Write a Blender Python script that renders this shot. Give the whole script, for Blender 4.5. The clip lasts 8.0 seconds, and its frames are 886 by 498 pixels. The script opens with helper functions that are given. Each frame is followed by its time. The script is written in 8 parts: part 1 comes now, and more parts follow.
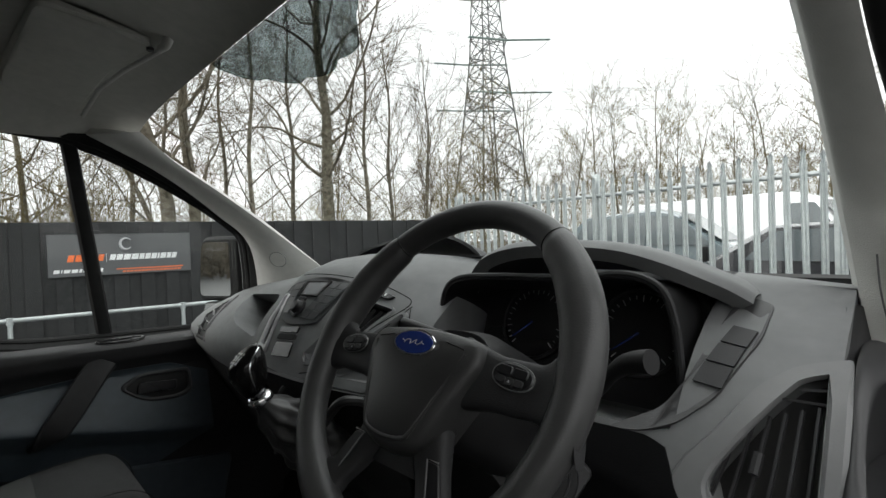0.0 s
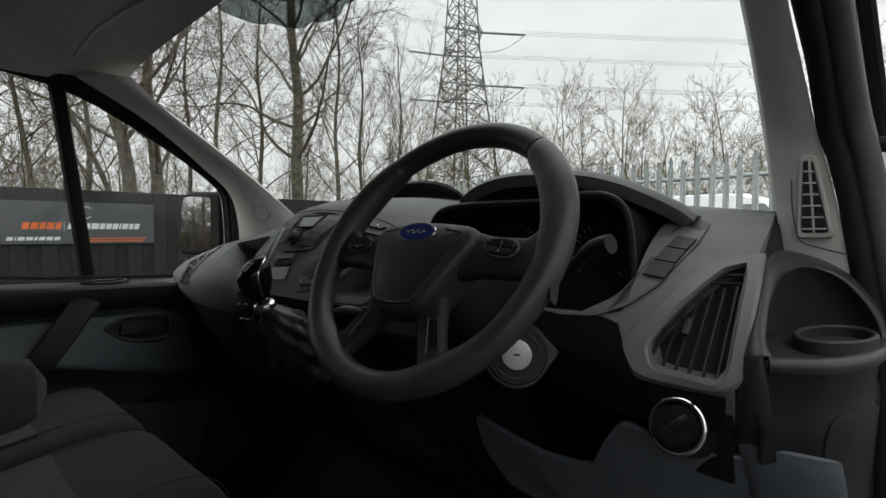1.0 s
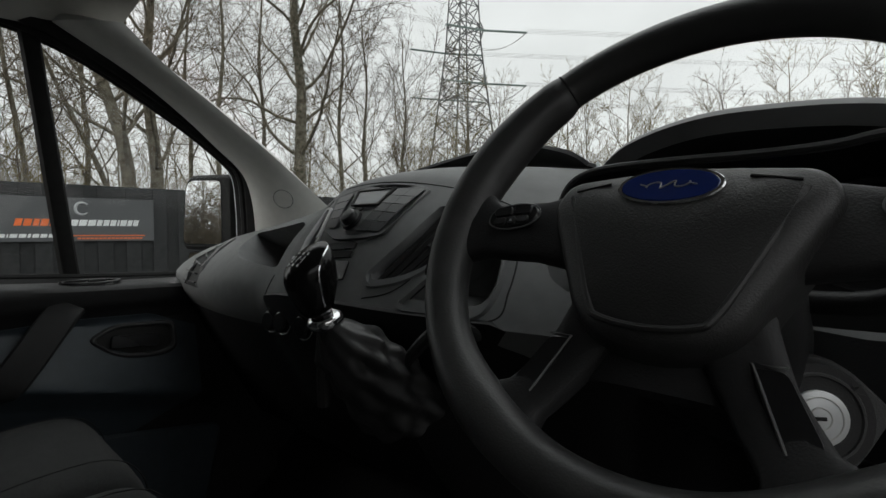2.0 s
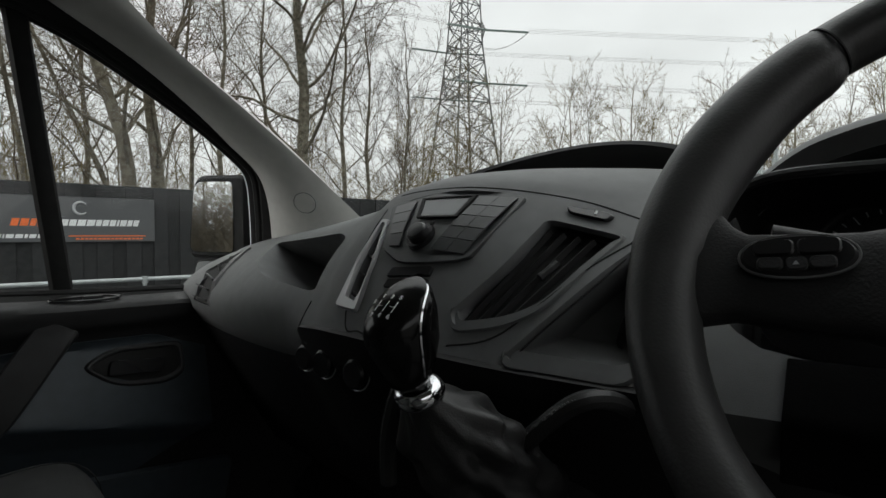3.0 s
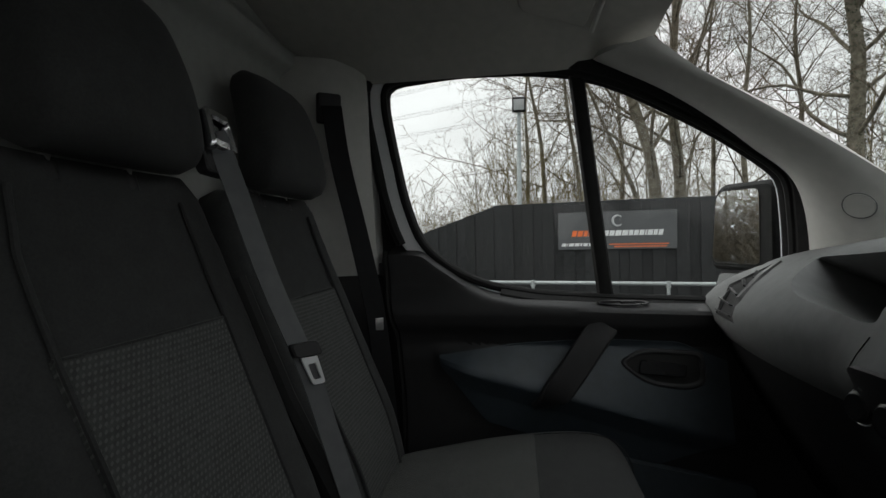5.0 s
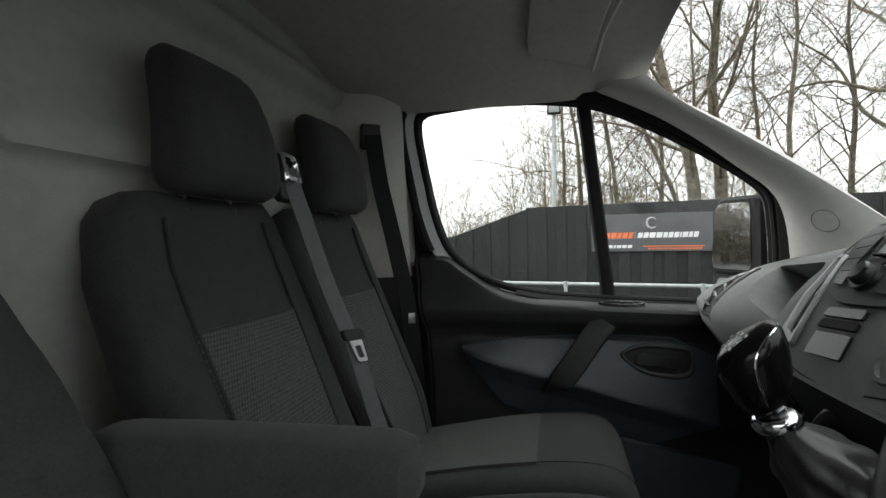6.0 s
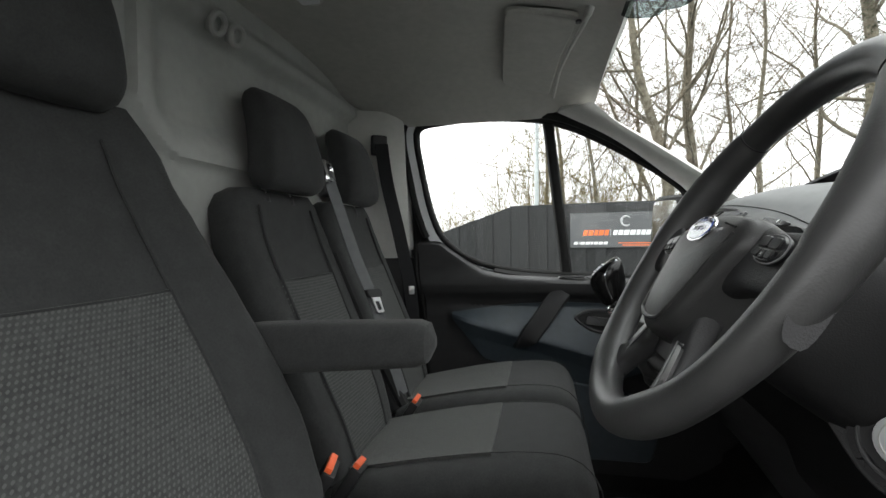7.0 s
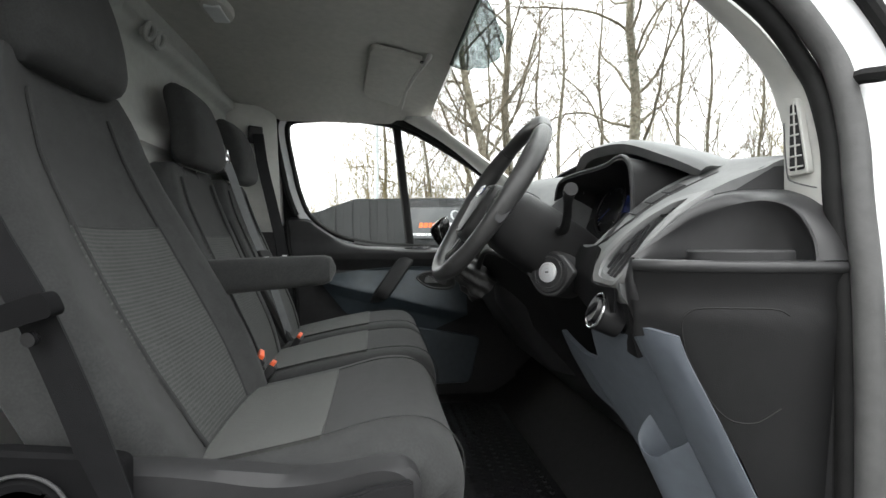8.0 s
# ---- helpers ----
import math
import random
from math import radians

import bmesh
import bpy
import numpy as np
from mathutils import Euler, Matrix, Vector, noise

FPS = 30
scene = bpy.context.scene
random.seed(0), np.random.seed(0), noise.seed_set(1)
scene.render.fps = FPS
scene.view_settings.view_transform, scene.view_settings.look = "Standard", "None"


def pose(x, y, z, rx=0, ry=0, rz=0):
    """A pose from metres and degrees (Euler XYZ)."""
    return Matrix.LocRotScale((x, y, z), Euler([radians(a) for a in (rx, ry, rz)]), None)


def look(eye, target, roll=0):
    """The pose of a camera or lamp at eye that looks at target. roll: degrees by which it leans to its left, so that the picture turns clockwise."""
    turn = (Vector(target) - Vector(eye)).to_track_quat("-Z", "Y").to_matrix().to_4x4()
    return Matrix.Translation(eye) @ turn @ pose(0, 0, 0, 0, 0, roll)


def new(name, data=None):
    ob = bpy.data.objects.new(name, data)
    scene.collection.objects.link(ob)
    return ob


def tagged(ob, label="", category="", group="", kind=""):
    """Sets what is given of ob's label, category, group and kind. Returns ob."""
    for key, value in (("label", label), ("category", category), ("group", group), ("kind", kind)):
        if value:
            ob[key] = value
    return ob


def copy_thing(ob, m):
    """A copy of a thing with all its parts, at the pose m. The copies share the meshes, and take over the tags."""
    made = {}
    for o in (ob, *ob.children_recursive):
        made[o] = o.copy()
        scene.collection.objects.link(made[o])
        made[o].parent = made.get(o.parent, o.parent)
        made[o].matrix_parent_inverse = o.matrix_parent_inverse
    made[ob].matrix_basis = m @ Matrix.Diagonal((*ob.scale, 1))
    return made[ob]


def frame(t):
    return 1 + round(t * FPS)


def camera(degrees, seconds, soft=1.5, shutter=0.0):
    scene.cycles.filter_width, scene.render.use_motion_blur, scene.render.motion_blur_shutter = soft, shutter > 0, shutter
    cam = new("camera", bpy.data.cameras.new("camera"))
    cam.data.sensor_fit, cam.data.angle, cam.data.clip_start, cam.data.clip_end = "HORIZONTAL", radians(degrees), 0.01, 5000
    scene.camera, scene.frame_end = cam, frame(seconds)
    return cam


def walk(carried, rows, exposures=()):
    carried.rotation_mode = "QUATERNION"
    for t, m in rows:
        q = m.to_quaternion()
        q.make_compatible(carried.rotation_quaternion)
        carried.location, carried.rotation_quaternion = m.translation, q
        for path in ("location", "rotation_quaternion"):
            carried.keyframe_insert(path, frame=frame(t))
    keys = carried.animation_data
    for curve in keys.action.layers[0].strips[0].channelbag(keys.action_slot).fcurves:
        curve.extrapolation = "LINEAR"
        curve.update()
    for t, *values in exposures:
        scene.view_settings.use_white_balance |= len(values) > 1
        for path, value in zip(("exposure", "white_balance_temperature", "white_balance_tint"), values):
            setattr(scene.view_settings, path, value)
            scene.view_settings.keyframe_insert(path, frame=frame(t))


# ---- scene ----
cam = camera(85.7, 8.0)

PATH = [
    (0, (0.874, -0.298, 1.395), (-0.552, 1.104, 1.366), -2.2),
    (0.2, (0.943, -0.337, 1.381), (-0.48, 1.068, 1.36), -1.5),
    (0.5, (0.996, -0.378, 1.343), (-0.375, 1.077, 1.295), -0.4),
    (0.7, (0.985, -0.396, 1.318), (-0.351, 1.092, 1.254), -0.1),
    (1, (0.912, -0.393, 1.293), (-0.414, 1.102, 1.225), 0.1),
    (1.2, (0.846, -0.383, 1.278), (-0.477, 1.116, 1.21), 0.4),
    (1.5, (0.735, -0.344, 1.26), (-0.593, 1.149, 1.187), -0.1),
    (2.8, (0.448, -0.252, 1.285), (-0.876, 1.246, 1.215), 0.4),
    (3, (0.411, -0.245, 1.288), (-0.915, 1.251, 1.215), 0.3),
    (3.5, (0.336, -0.238, 1.278), (-1.031, 1.219, 1.204), 0.2),
    (3.7, (0.332, -0.238, 1.275), (-1.133, 1.123, 1.203), -0.2),
    (4, (0.333, -0.227, 1.281), (-1.36, 0.836, 1.216), -0.4),
    (4.2, (0.345, -0.225, 1.282), (-1.494, 0.559, 1.228), -0.4),
    (4.5, (0.369, -0.228, 1.295), (-1.594, 0.155, 1.249), -0.9),
    (4.7, (0.396, -0.247, 1.297), (-1.602, -0.187, 1.257), -1),
    (5, (0.42, -0.25, 1.305), (-1.556, -0.556, 1.272), -1.2),
    (5.2, (0.45, -0.249, 1.314), (-1.51, -0.645, 1.277), -0.9),
    (6.3, (0.704, -0.149, 1.326), (-1.242, -0.609, 1.295), -1),
    (6.5, (0.773, -0.139, 1.326), (-1.175, -0.59, 1.288), -0.9),
    (6.7, (0.85, -0.133, 1.311), (-1.098, -0.584, 1.274), -0.9),
    (7, (0.978, -0.124, 1.286), (-0.981, -0.523, 1.249), -0.7),
    (7.2, (1.087, -0.117, 1.277), (-0.89, -0.417, 1.235), -0.7),
    (7.5, (1.227, -0.128, 1.261), (-0.769, -0.246, 1.216), -0.4),
    (7.7, (1.325, -0.143, 1.244), (-0.674, -0.095, 1.192), -0.5),
    (8, (1.452, -0.189, 1.205), (-0.528, 0.086, 1.147), -0.1),
]
walk(cam, [(t, look(eye, target, roll)) for t, eye, target, roll in PATH],
     [(0.0, 0.85), (0.3, 0.45), (0.6, 0.25), (1.0, 0.2), (1.5, 0.1), (3.0, 0.18), (4.0, 0.1), (4.6, 0.1), (5.2, 0.38), (5.7, 0.8), (6.3, 1.45), (7.0, 1.75), (7.5, 2.0), (8.0, 2.1)])

# ---------------------------------------------------------------- world and light
world = bpy.data.worlds.new("overcast_sky")
scene.world = world
world.use_nodes = True
wn, wl = world.node_tree.nodes, world.node_tree.links
wn.clear()
sky = wn.new("ShaderNodeTexSky")
sky.sky_type = "NISHITA"
sky.sun_disc = False
sky.sun_elevation, sky.sun_rotation = radians(32), radians(200)
sky.air_density, sky.dust_density, sky.ozone_density = 1.0, 6.0, 1.0
grey = wn.new("ShaderNodeHueSaturation")
grey.inputs["Saturation"].default_value = 0.12
cloud = wn.new("ShaderNodeTexNoise")
cloud.inputs["Scale"].default_value = 2.2
cloud.inputs["Detail"].default_value = 5
coord = wn.new("ShaderNodeTexCoord")
flat = wn.new("ShaderNodeMapping")
flat.inputs["Scale"].default_value = (1, 1, 3)
soft = wn.new("ShaderNodeMapRange")
soft.inputs["From Min"].default_value, soft.inputs["From Max"].default_value = 0.3, 0.7
soft.inputs["To Min"].default_value, soft.inputs["To Max"].default_value = 0.86, 1.1
deck = wn.new("ShaderNodeMix")
deck.data_type = "RGBA"
deck.inputs[0].default_value = 0.72
deck.inputs[7].default_value = (9.0, 9.1, 9.05, 1)
lit = wn.new("ShaderNodeMix")
lit.data_type, lit.blend_type = "RGBA", "MULTIPLY"
lit.inputs[0].default_value = 1.0
back = wn.new("ShaderNodeBackground")
back.inputs["Strength"].default_value = 0.11
sink = wn.new("ShaderNodeOutputWorld")
wl.new(sky.outputs[0], grey.inputs["Color"])
wl.new(coord.outputs["Generated"], flat.inputs[0])
wl.new(flat.outputs[0], cloud.inputs["Vector"])
wl.new(cloud.outputs["Fac"], soft.inputs["Value"])
wl.new(grey.outputs[0], deck.inputs[6])
wl.new(deck.outputs[2], lit.inputs[6])
wl.new(soft.outputs[0], lit.inputs[7])
split = wn.new("ShaderNodeSeparateXYZ")
wl.new(coord.outputs["Generated"], split.inputs[0])
overhead = wn.new("ShaderNodeMapRange")
overhead.inputs["From Min"].default_value, overhead.inputs["From Max"].default_value = 0.42, 1.0
overhead.inputs["To Min"].default_value, overhead.inputs["To Max"].default_value = 1.0, 2.15
wl.new(split.outputs["Z"], overhead.inputs["Value"])
vault = wn.new("ShaderNodeMix")
vault.data_type, vault.blend_type = "RGBA", "MULTIPLY"
vault.inputs[0].default_value = 1.0
wl.new(lit.outputs[2], vault.inputs[6])
wl.new(overhead.outputs[0], vault.inputs[7])
wl.new(vault.outputs[2], back.inputs["Color"])
wl.new(back.outputs[0], sink.inputs[0])

sun = new("sun", bpy.data.lights.new("sun", "SUN"))
sun.data.energy, sun.data.angle, sun.data.color = 0.5, radians(25), (1.0, 0.97, 0.93)
sun.matrix_world = look((0, 0, 0), (0.34, 0.93, -0.62))


# ---------------------------------------------------------------- materials
def material(name, colour, rough=0.5, metal=0.0, vary=0.15, scale=40.0, bump=0.0, bump_scale=300.0, spec=0.5, coat=0.0,
             blotch=0.1, per_object=0.0, sheen=0.0):
    """A surface with fine grain, larger stains and a fine relief."""
    m = bpy.data.materials.new(name)
    m.use_nodes = True
    n, l = m.node_tree.nodes, m.node_tree.links
    b = n["Principled BSDF"]
    b.inputs["Roughness"].default_value, b.inputs["Metallic"].default_value = rough, metal
    b.inputs["Specular IOR Level"].default_value = spec
    b.inputs["Coat Weight"].default_value = coat
    b.inputs["Sheen Weight"].default_value = sheen
    tc = n.new("ShaderNodeTexCoord")
    fine = n.new("ShaderNodeTexNoise")
    fine.inputs["Scale"].default_value, fine.inputs["Detail"].default_value = scale, 4
    wide = n.new("ShaderNodeTexNoise")
    wide.inputs["Scale"].default_value, wide.inputs["Detail"].default_value = scale / 9, 3
    l.new(tc.outputs["Object"], fine.inputs["Vector"])
    l.new(tc.outputs["Object"], wide.inputs["Vector"])
    span = n.new("ShaderNodeMapRange")
    span.inputs["From Min"].default_value, span.inputs["From Max"].default_value = 0.3, 0.7
    span.inputs["To Min"].default_value, span.inputs["To Max"].default_value = 1 - vary, 1 + vary
    l.new(fine.outputs["Fac"], span.inputs["Value"])
    span2 = n.new("ShaderNodeMapRange")
    span2.inputs["From Min"].default_value, span2.inputs["From Max"].default_value = 0.3, 0.7
    span2.inputs["To Min"].default_value, span2.inputs["To Max"].default_value = 1 - blotch, 1 + blotch
    l.new(wide.outputs["Fac"], span2.inputs["Value"])
    mul = n.new("ShaderNodeMath")
    mul.operation = "MULTIPLY"
    l.new(span.outputs[0], mul.inputs[0])
    l.new(span2.outputs[0], mul.inputs[1])
    last = mul.outputs[0]
    if per_object:
        info = n.new("ShaderNodeObjectInfo")
        span3 = n.new("ShaderNodeMapRange")
        span3.inputs["To Min"].default_value, span3.inputs["To Max"].default_value = 1 - per_object, 1 + per_object
        l.new(info.outputs["Random"], span3.inputs["Value"])
        mul2 = n.new("ShaderNodeMath")
        mul2.operation = "MULTIPLY"
        l.new(last, mul2.inputs[0])
        l.new(span3.outputs[0], mul2.inputs[1])
        last = mul2.outputs[0]
    tint = n.new("ShaderNodeMix")
    tint.data_type, tint.blend_type = "RGBA", "MULTIPLY"
    tint.inputs[0].default_value = 1.0
    tint.inputs[6].default_value = (*colour, 1)
    l.new(last, tint.inputs[7])
    l.new(tint.outputs[2], b.inputs["Base Color"])
    gloss = n.new("ShaderNodeMapRange")
    gloss.inputs["To Min"].default_value, gloss.inputs["To Max"].default_value = max(0.02, rough - 0.08), min(1, rough + 0.08)
    l.new(wide.outputs["Fac"], gloss.inputs["Value"])
    l.new(gloss.outputs[0], b.inputs["Roughness"])
    if bump:
        grain = n.new("ShaderNodeTexNoise")
        grain.inputs["Scale"].default_value, grain.inputs["Detail"].default_value = bump_scale, 2
        l.new(tc.outputs["Object"], grain.inputs["Vector"])
        relief = n.new("ShaderNodeBump")
        relief.inputs["Strength"].default_value, relief.inputs["Distance"].default_value = bump, 0.002
        l.new(grain.outputs["Fac"], relief.inputs["Height"])
        l.new(relief.outputs[0], b.inputs["Normal"])
    return m


def glass(name, tint=(1, 1, 1), alpha=0.06):
    m = bpy.data.materials.new(name)
    m.use_nodes = True
    n, l = m.node_tree.nodes, m.node_tree.links
    n.clear()
    clear = n.new("ShaderNodeBsdfTransparent")
    clear.inputs[0].default_value = (*tint, 1)
    gloss = n.new("ShaderNodeBsdfGlossy")
    gloss.inputs["Roughness"].default_value = 0.02
    mix = n.new("ShaderNodeMixShader")
    mix.inputs[0].default_value = alpha
    sink = n.new("ShaderNodeOutputMaterial")
    l.new(clear.outputs[0], mix.inputs[1])
    l.new(gloss.outputs[0], mix.inputs[2])
    l.new(mix.outputs[0], sink.inputs[0])
    return m


def woven(name, dark, light):
    """Seat cloth with rows of small pale dashes."""
    m = material(name, dark, rough=0.9, vary=0.2, scale=120, bump=0.3, bump_scale=900, spec=0.2)
    n, l = m.node_tree.nodes, m.node_tree.links
    b = n["Principled BSDF"]
    tc = n.new("ShaderNodeTexCoord")
    split = n.new("ShaderNodeSeparateXYZ")
    l.new(tc.outputs["Object"], split.inputs[0])

    def wave(src, period, phase=None):
        a = n.new("ShaderNodeMath")
        a.operation = "MULTIPLY"
        a.inputs[1].default_value = 2 * math.pi / period
        l.new(src, a.inputs[0])
        out = a.outputs[0]
        if phase:
            p = n.new("ShaderNodeMath")
            l.new(out, p.inputs[0])
            l.new(phase, p.inputs[1])
            out = p.outputs[0]
        s = n.new("ShaderNodeMath")
        s.operation = "SINE"
        l.new(out, s.inputs[0])
        return s.outputs[0]

    run = n.new("ShaderNodeMath")
    l.new(split.outputs["Z"], run.inputs[0])
    back_y = n.new("ShaderNodeMath")
    back_y.operation = "MULTIPLY"
    back_y.inputs[1].default_value = -0.9
    l.new(split.outputs["Y"], back_y.inputs[0])
    l.new(back_y.outputs[0], run.inputs[1])
    rows = wave(run.outputs[0], 0.0092)
    skew = n.new("ShaderNodeMath")
    skew.operation = "MULTIPLY"
    skew.inputs[1].default_value = 2 * math.pi / 0.0184
    l.new(run.outputs[0], skew.inputs[0])
    dots = wave(split.outputs["X"], 0.0070, skew.outputs[0])
    both = n.new("ShaderNodeMath")
    both.operation = "ADD"
    l.new(rows, both.inputs[0])
    l.new(dots, both.inputs[1])
    step = n.new("ShaderNodeMapRange")
    step.inputs["From Min"].default_value, step.inputs["From Max"].default_value = 0.35, 1.15
    l.new(both.outputs[0], step.inputs["Value"])
    mix = n.new("ShaderNodeMix")
    mix.data_type = "RGBA"
    old = b.inputs["Base Color"].links[0].from_socket
    l.new(step.outputs[0], mix.inputs[0])
    l.new(old, mix.inputs[6])
    mix.inputs[7].default_value = (*light, 1)
    l.new(mix.outputs[2], b.inputs["Base Color"])
    return m


dash_top = material("soft_grey_dash_plastic", (0.158, 0.162, 0.162), 0.60, bump=0.14, bump_scale=1100, vary=0.08, spec=0.22)
dash_dark = material("black_grained_plastic", (0.023, 0.023, 0.024), 0.52, bump=0.22, bump_scale=700, vary=0.1, spec=0.32)
dash_black = material("black_column_plastic", (0.010, 0.010, 0.0105), 0.50, spec=0.3, bump=0.15, bump_scale=700, vary=0.1)
bezel_grey = material("satin_grey_bezel", (0.15, 0.152, 0.152), 0.48, bump=0.1, bump_scale=700, vary=0.06)
satin_dark = material("satin_charcoal_plastic", (0.030, 0.030, 0.031), 0.38, bump=0.10, bump_scale=900, vary=0.08, spec=0.36)
# darker copy of the black plastic, with shade put into its colour
shaded_black = material("shaded_black_plastic", (0.006, 0.006, 0.0065), 0.80, bump=0.15, bump_scale=700, vary=0.1, spec=0.10)
dash_mid = material("charcoal_grained_plastic", (0.040, 0.040, 0.041), 0.45, bump=0.35, bump_scale=700, vary=0.1)
dash_gloss = material("satin_black_panel", (0.012, 0.012, 0.013), 0.28, vary=0.1, bump=0.05)
dash_blue = material("blue_grey_lower_plastic", (0.102, 0.116, 0.135), 0.55, bump=0.3, bump_scale=700, vary=0.08)
door_blue = material("slate_door_insert_plastic", (0.042, 0.054, 0.064), 0.42, bump=0.3, bump_scale=700, vary=0.1)
silver = material("satin_silver_trim", (0.42, 0.425, 0.43), 0.36, metal=0.3, vary=0.06)
chrome = material("chrome", (0.75, 0.76, 0.78), 0.1, metal=1.0, vary=0.03)
dull_metal = material("dull_steel", (0.55, 0.55, 0.54), 0.35, metal=0.9, vary=0.1)
black_void = material("matt_black", (0.008, 0.008, 0.008), 0.8, vary=0.1)
rubber = material("black_rubber", (0.012, 0.012, 0.012), 0.72, spec=0.2, bump=0.2, bump_scale=300, vary=0.15)
seal_grey = material("weathered_grey_rubber", (0.075, 0.075, 0.075), 0.6, bump=0.2, bump_scale=300, vary=0.12)
mat_rubber = material("shiny_ribbed_mat_rubber", (0.016, 0.016, 0.017), 0.22, bump=0.3, bump_scale=200, vary=0.2)
leather = material("black_leatherette", (0.026, 0.026, 0.026), 0.42, bump=0.2, bump_scale=800, vary=0.12)
wheel_skin = material("worn_black_wheel_skin", (0.040, 0.040, 0.040), 0.40, bump=0.12, bump_scale=600, vary=0.15, blotch=0.2)
headcloth = material("warm_grey_headliner", (0.42, 0.415, 0.385), 0.95, bump=0.3, bump_scale=600, vary=0.05, spec=0.1, blotch=0.05)
pillar_grey = material("light_grey_pillar_plastic", (0.46, 0.46, 0.435), 0.7, bump=0.3, bump_scale=700, vary=0.04, blotch=0.05)
bulk_grey = material("pale_grey_bulkhead_panel", (0.35, 0.355, 0.335), 0.75, bump=0.2, bump_scale=400, vary=0.05, blotch=0.06)
cloth = material("charcoal_seat_cloth", (0.037, 0.038, 0.038), 0.95, bump=0.28, bump_scale=1100, vary=0.14, scale=300, spec=0.15, blotch=0.12, sheen=0.08)
insert = woven("patterned_seat_cloth", (0.058, 0.060, 0.059), (0.096, 0.099, 0.095))
plain_insert = material("ribbed_seat_cloth", (0.055, 0.057, 0.054), 0.95, bump=0.6, bump_scale=800, vary=0.25, scale=300, spec=0.15, sheen=0.15)
bright_steel = material("bright_steel", (0.62, 0.63, 0.64), 0.35, metal=0.3, vary=0.05)
webbing = material("grey_belt_webbing", (0.085, 0.088, 0.092), 0.6, bump=0.3, bump_scale=900, vary=0.12)
webbing_black = material("black_belt_webbing", (0.010, 0.010, 0.011), 0.7, spec=0.15, bump=0.3, bump_scale=900, vary=0.12)
orange = material("orange_release_button", (0.85, 0.13, 0.04), 0.4, vary=0.06)
white_paint = material("white_van_paint", (0.78, 0.79, 0.80), 0.25, coat=0.6, vary=0.02, blotch=0.03)
badge_blue = material("blue_enamel", (0.012, 0.03, 0.17), 0.2, coat=0.8, vary=0.05)
white_ink = material("white_print", (0.75, 0.76, 0.76), 0.6, vary=0.05)
orange_ink = material("orange_print", (0.80, 0.17, 0.045), 0.6, vary=0.05)
grey_ink = material("silver_grey_print", (0.42, 0.43, 0.44), 0.5, vary=0.05)
sign_grey = material("grey_sign_panel", (0.085, 0.089, 0.092), 0.55, vary=0.05, blotch=0.1, scale=6)
board_dark = material("charcoal_fence_paint", (0.016, 0.017, 0.0175), 0.75, vary=0.35, scale=14, bump=0.5, bump_scale=60, per_object=0.25)
galvanised = material("galvanised_steel", (0.40, 0.43, 0.43), 0.55, metal=0.35, vary=0.15, scale=12, per_object=0.12)
bark = material("grey_brown_bark", (0.155, 0.140, 0.108), 0.95, vary=0.45, scale=10, bump=0.9, bump_scale=40, spec=0.1, blotch=0.3, per_object=0.2)
twig = material("brown_twigs", (0.14, 0.118, 0.085), 0.95, vary=0.35, scale=4, spec=0.1, blotch=0.3, per_object=0.25)
moss_twig = material("yellow_green_twigs", (0.15, 0.125, 0.058), 0.95, vary=0.35, scale=3, spec=0.1, blotch=0.3, per_object=0.2)
ivy = material("dark_ivy_leaf", (0.030, 0.042, 0.018), 0.6, vary=0.4, scale=6)
render_grey = material("weathered_grey_render", (0.20, 0.20, 0.19), 0.9, vary=0.25, scale=8, bump=0.5, bump_scale=60, blotch=0.2)
asphalt = material("worn_asphalt", (0.055, 0.055, 0.053), 0.9, vary=0.35, scale=60, bump=0.8, bump_scale=120, blotch=0.25)
pylon_steel = material("weathered_lattice_steel", (0.105, 0.11, 0.105), 0.7, metal=0.2, vary=0.2, scale=3)
window_clear = glass("clear_glass", (0.97, 0.985, 0.98), 0.014)
car_glass = material("dark_car_glass", (0.075, 0.09, 0.095), 0.08, vary=0.05)
mirror_glass = material("mirror_glass", (0.85, 0.87, 0.88), 0.02, metal=1.0, vary=0.01, blotch=0.01)
for link in list(mirror_glass.node_tree.links):
    if link.to_socket.name == "Roughness":
        mirror_glass.node_tree.links.remove(link)
lamp_lens = material("frosted_lens", (0.6, 0.62, 0.62), 0.3, vary=0.05)
radio_grey = material("charcoal_radio_fascia", (0.055, 0.057, 0.058), 0.30, vary=0.08, bump=0.08)
screen_dark = material("grey_display", (0.085, 0.092, 0.095), 0.25, vary=0.05)


# ---------------------------------------------------------------- builders
def finish(name, bm, mat, parent=None, label="", smooth=True, angle=35):
    bmesh.ops.recalc_face_normals(bm, faces=bm.faces[:])
    me = bpy.data.meshes.new(name)
    bm.to_mesh(me)
    bm.free()
    me.materials.append(mat)
    if smooth:
        me.polygons.foreach_set("use_smooth", [True] * len(me.polygons))
        me.set_sharp_from_angle(angle=radians(angle))
    ob = new(name, me)
    if parent is not None:
        ob.parent = parent
        if parent.data is None:
            ob.matrix_parent_inverse = parent.matrix_basis.inverted()
    if label:
        tagged(ob, label)
    return ob


part = finish


def thing(name, base, label, category, group="", kind=""):
    ob = new(name)
    ob.empty_display_size = 0.1
    ob.matrix_basis = Matrix.Translation(base)
    return tagged(ob, label, category, group, kind)


def structure(name, bm, mat, label, category, smooth=True):
    return tagged(finish(name, bm, mat, None, "", smooth), label, category, "", "structure")


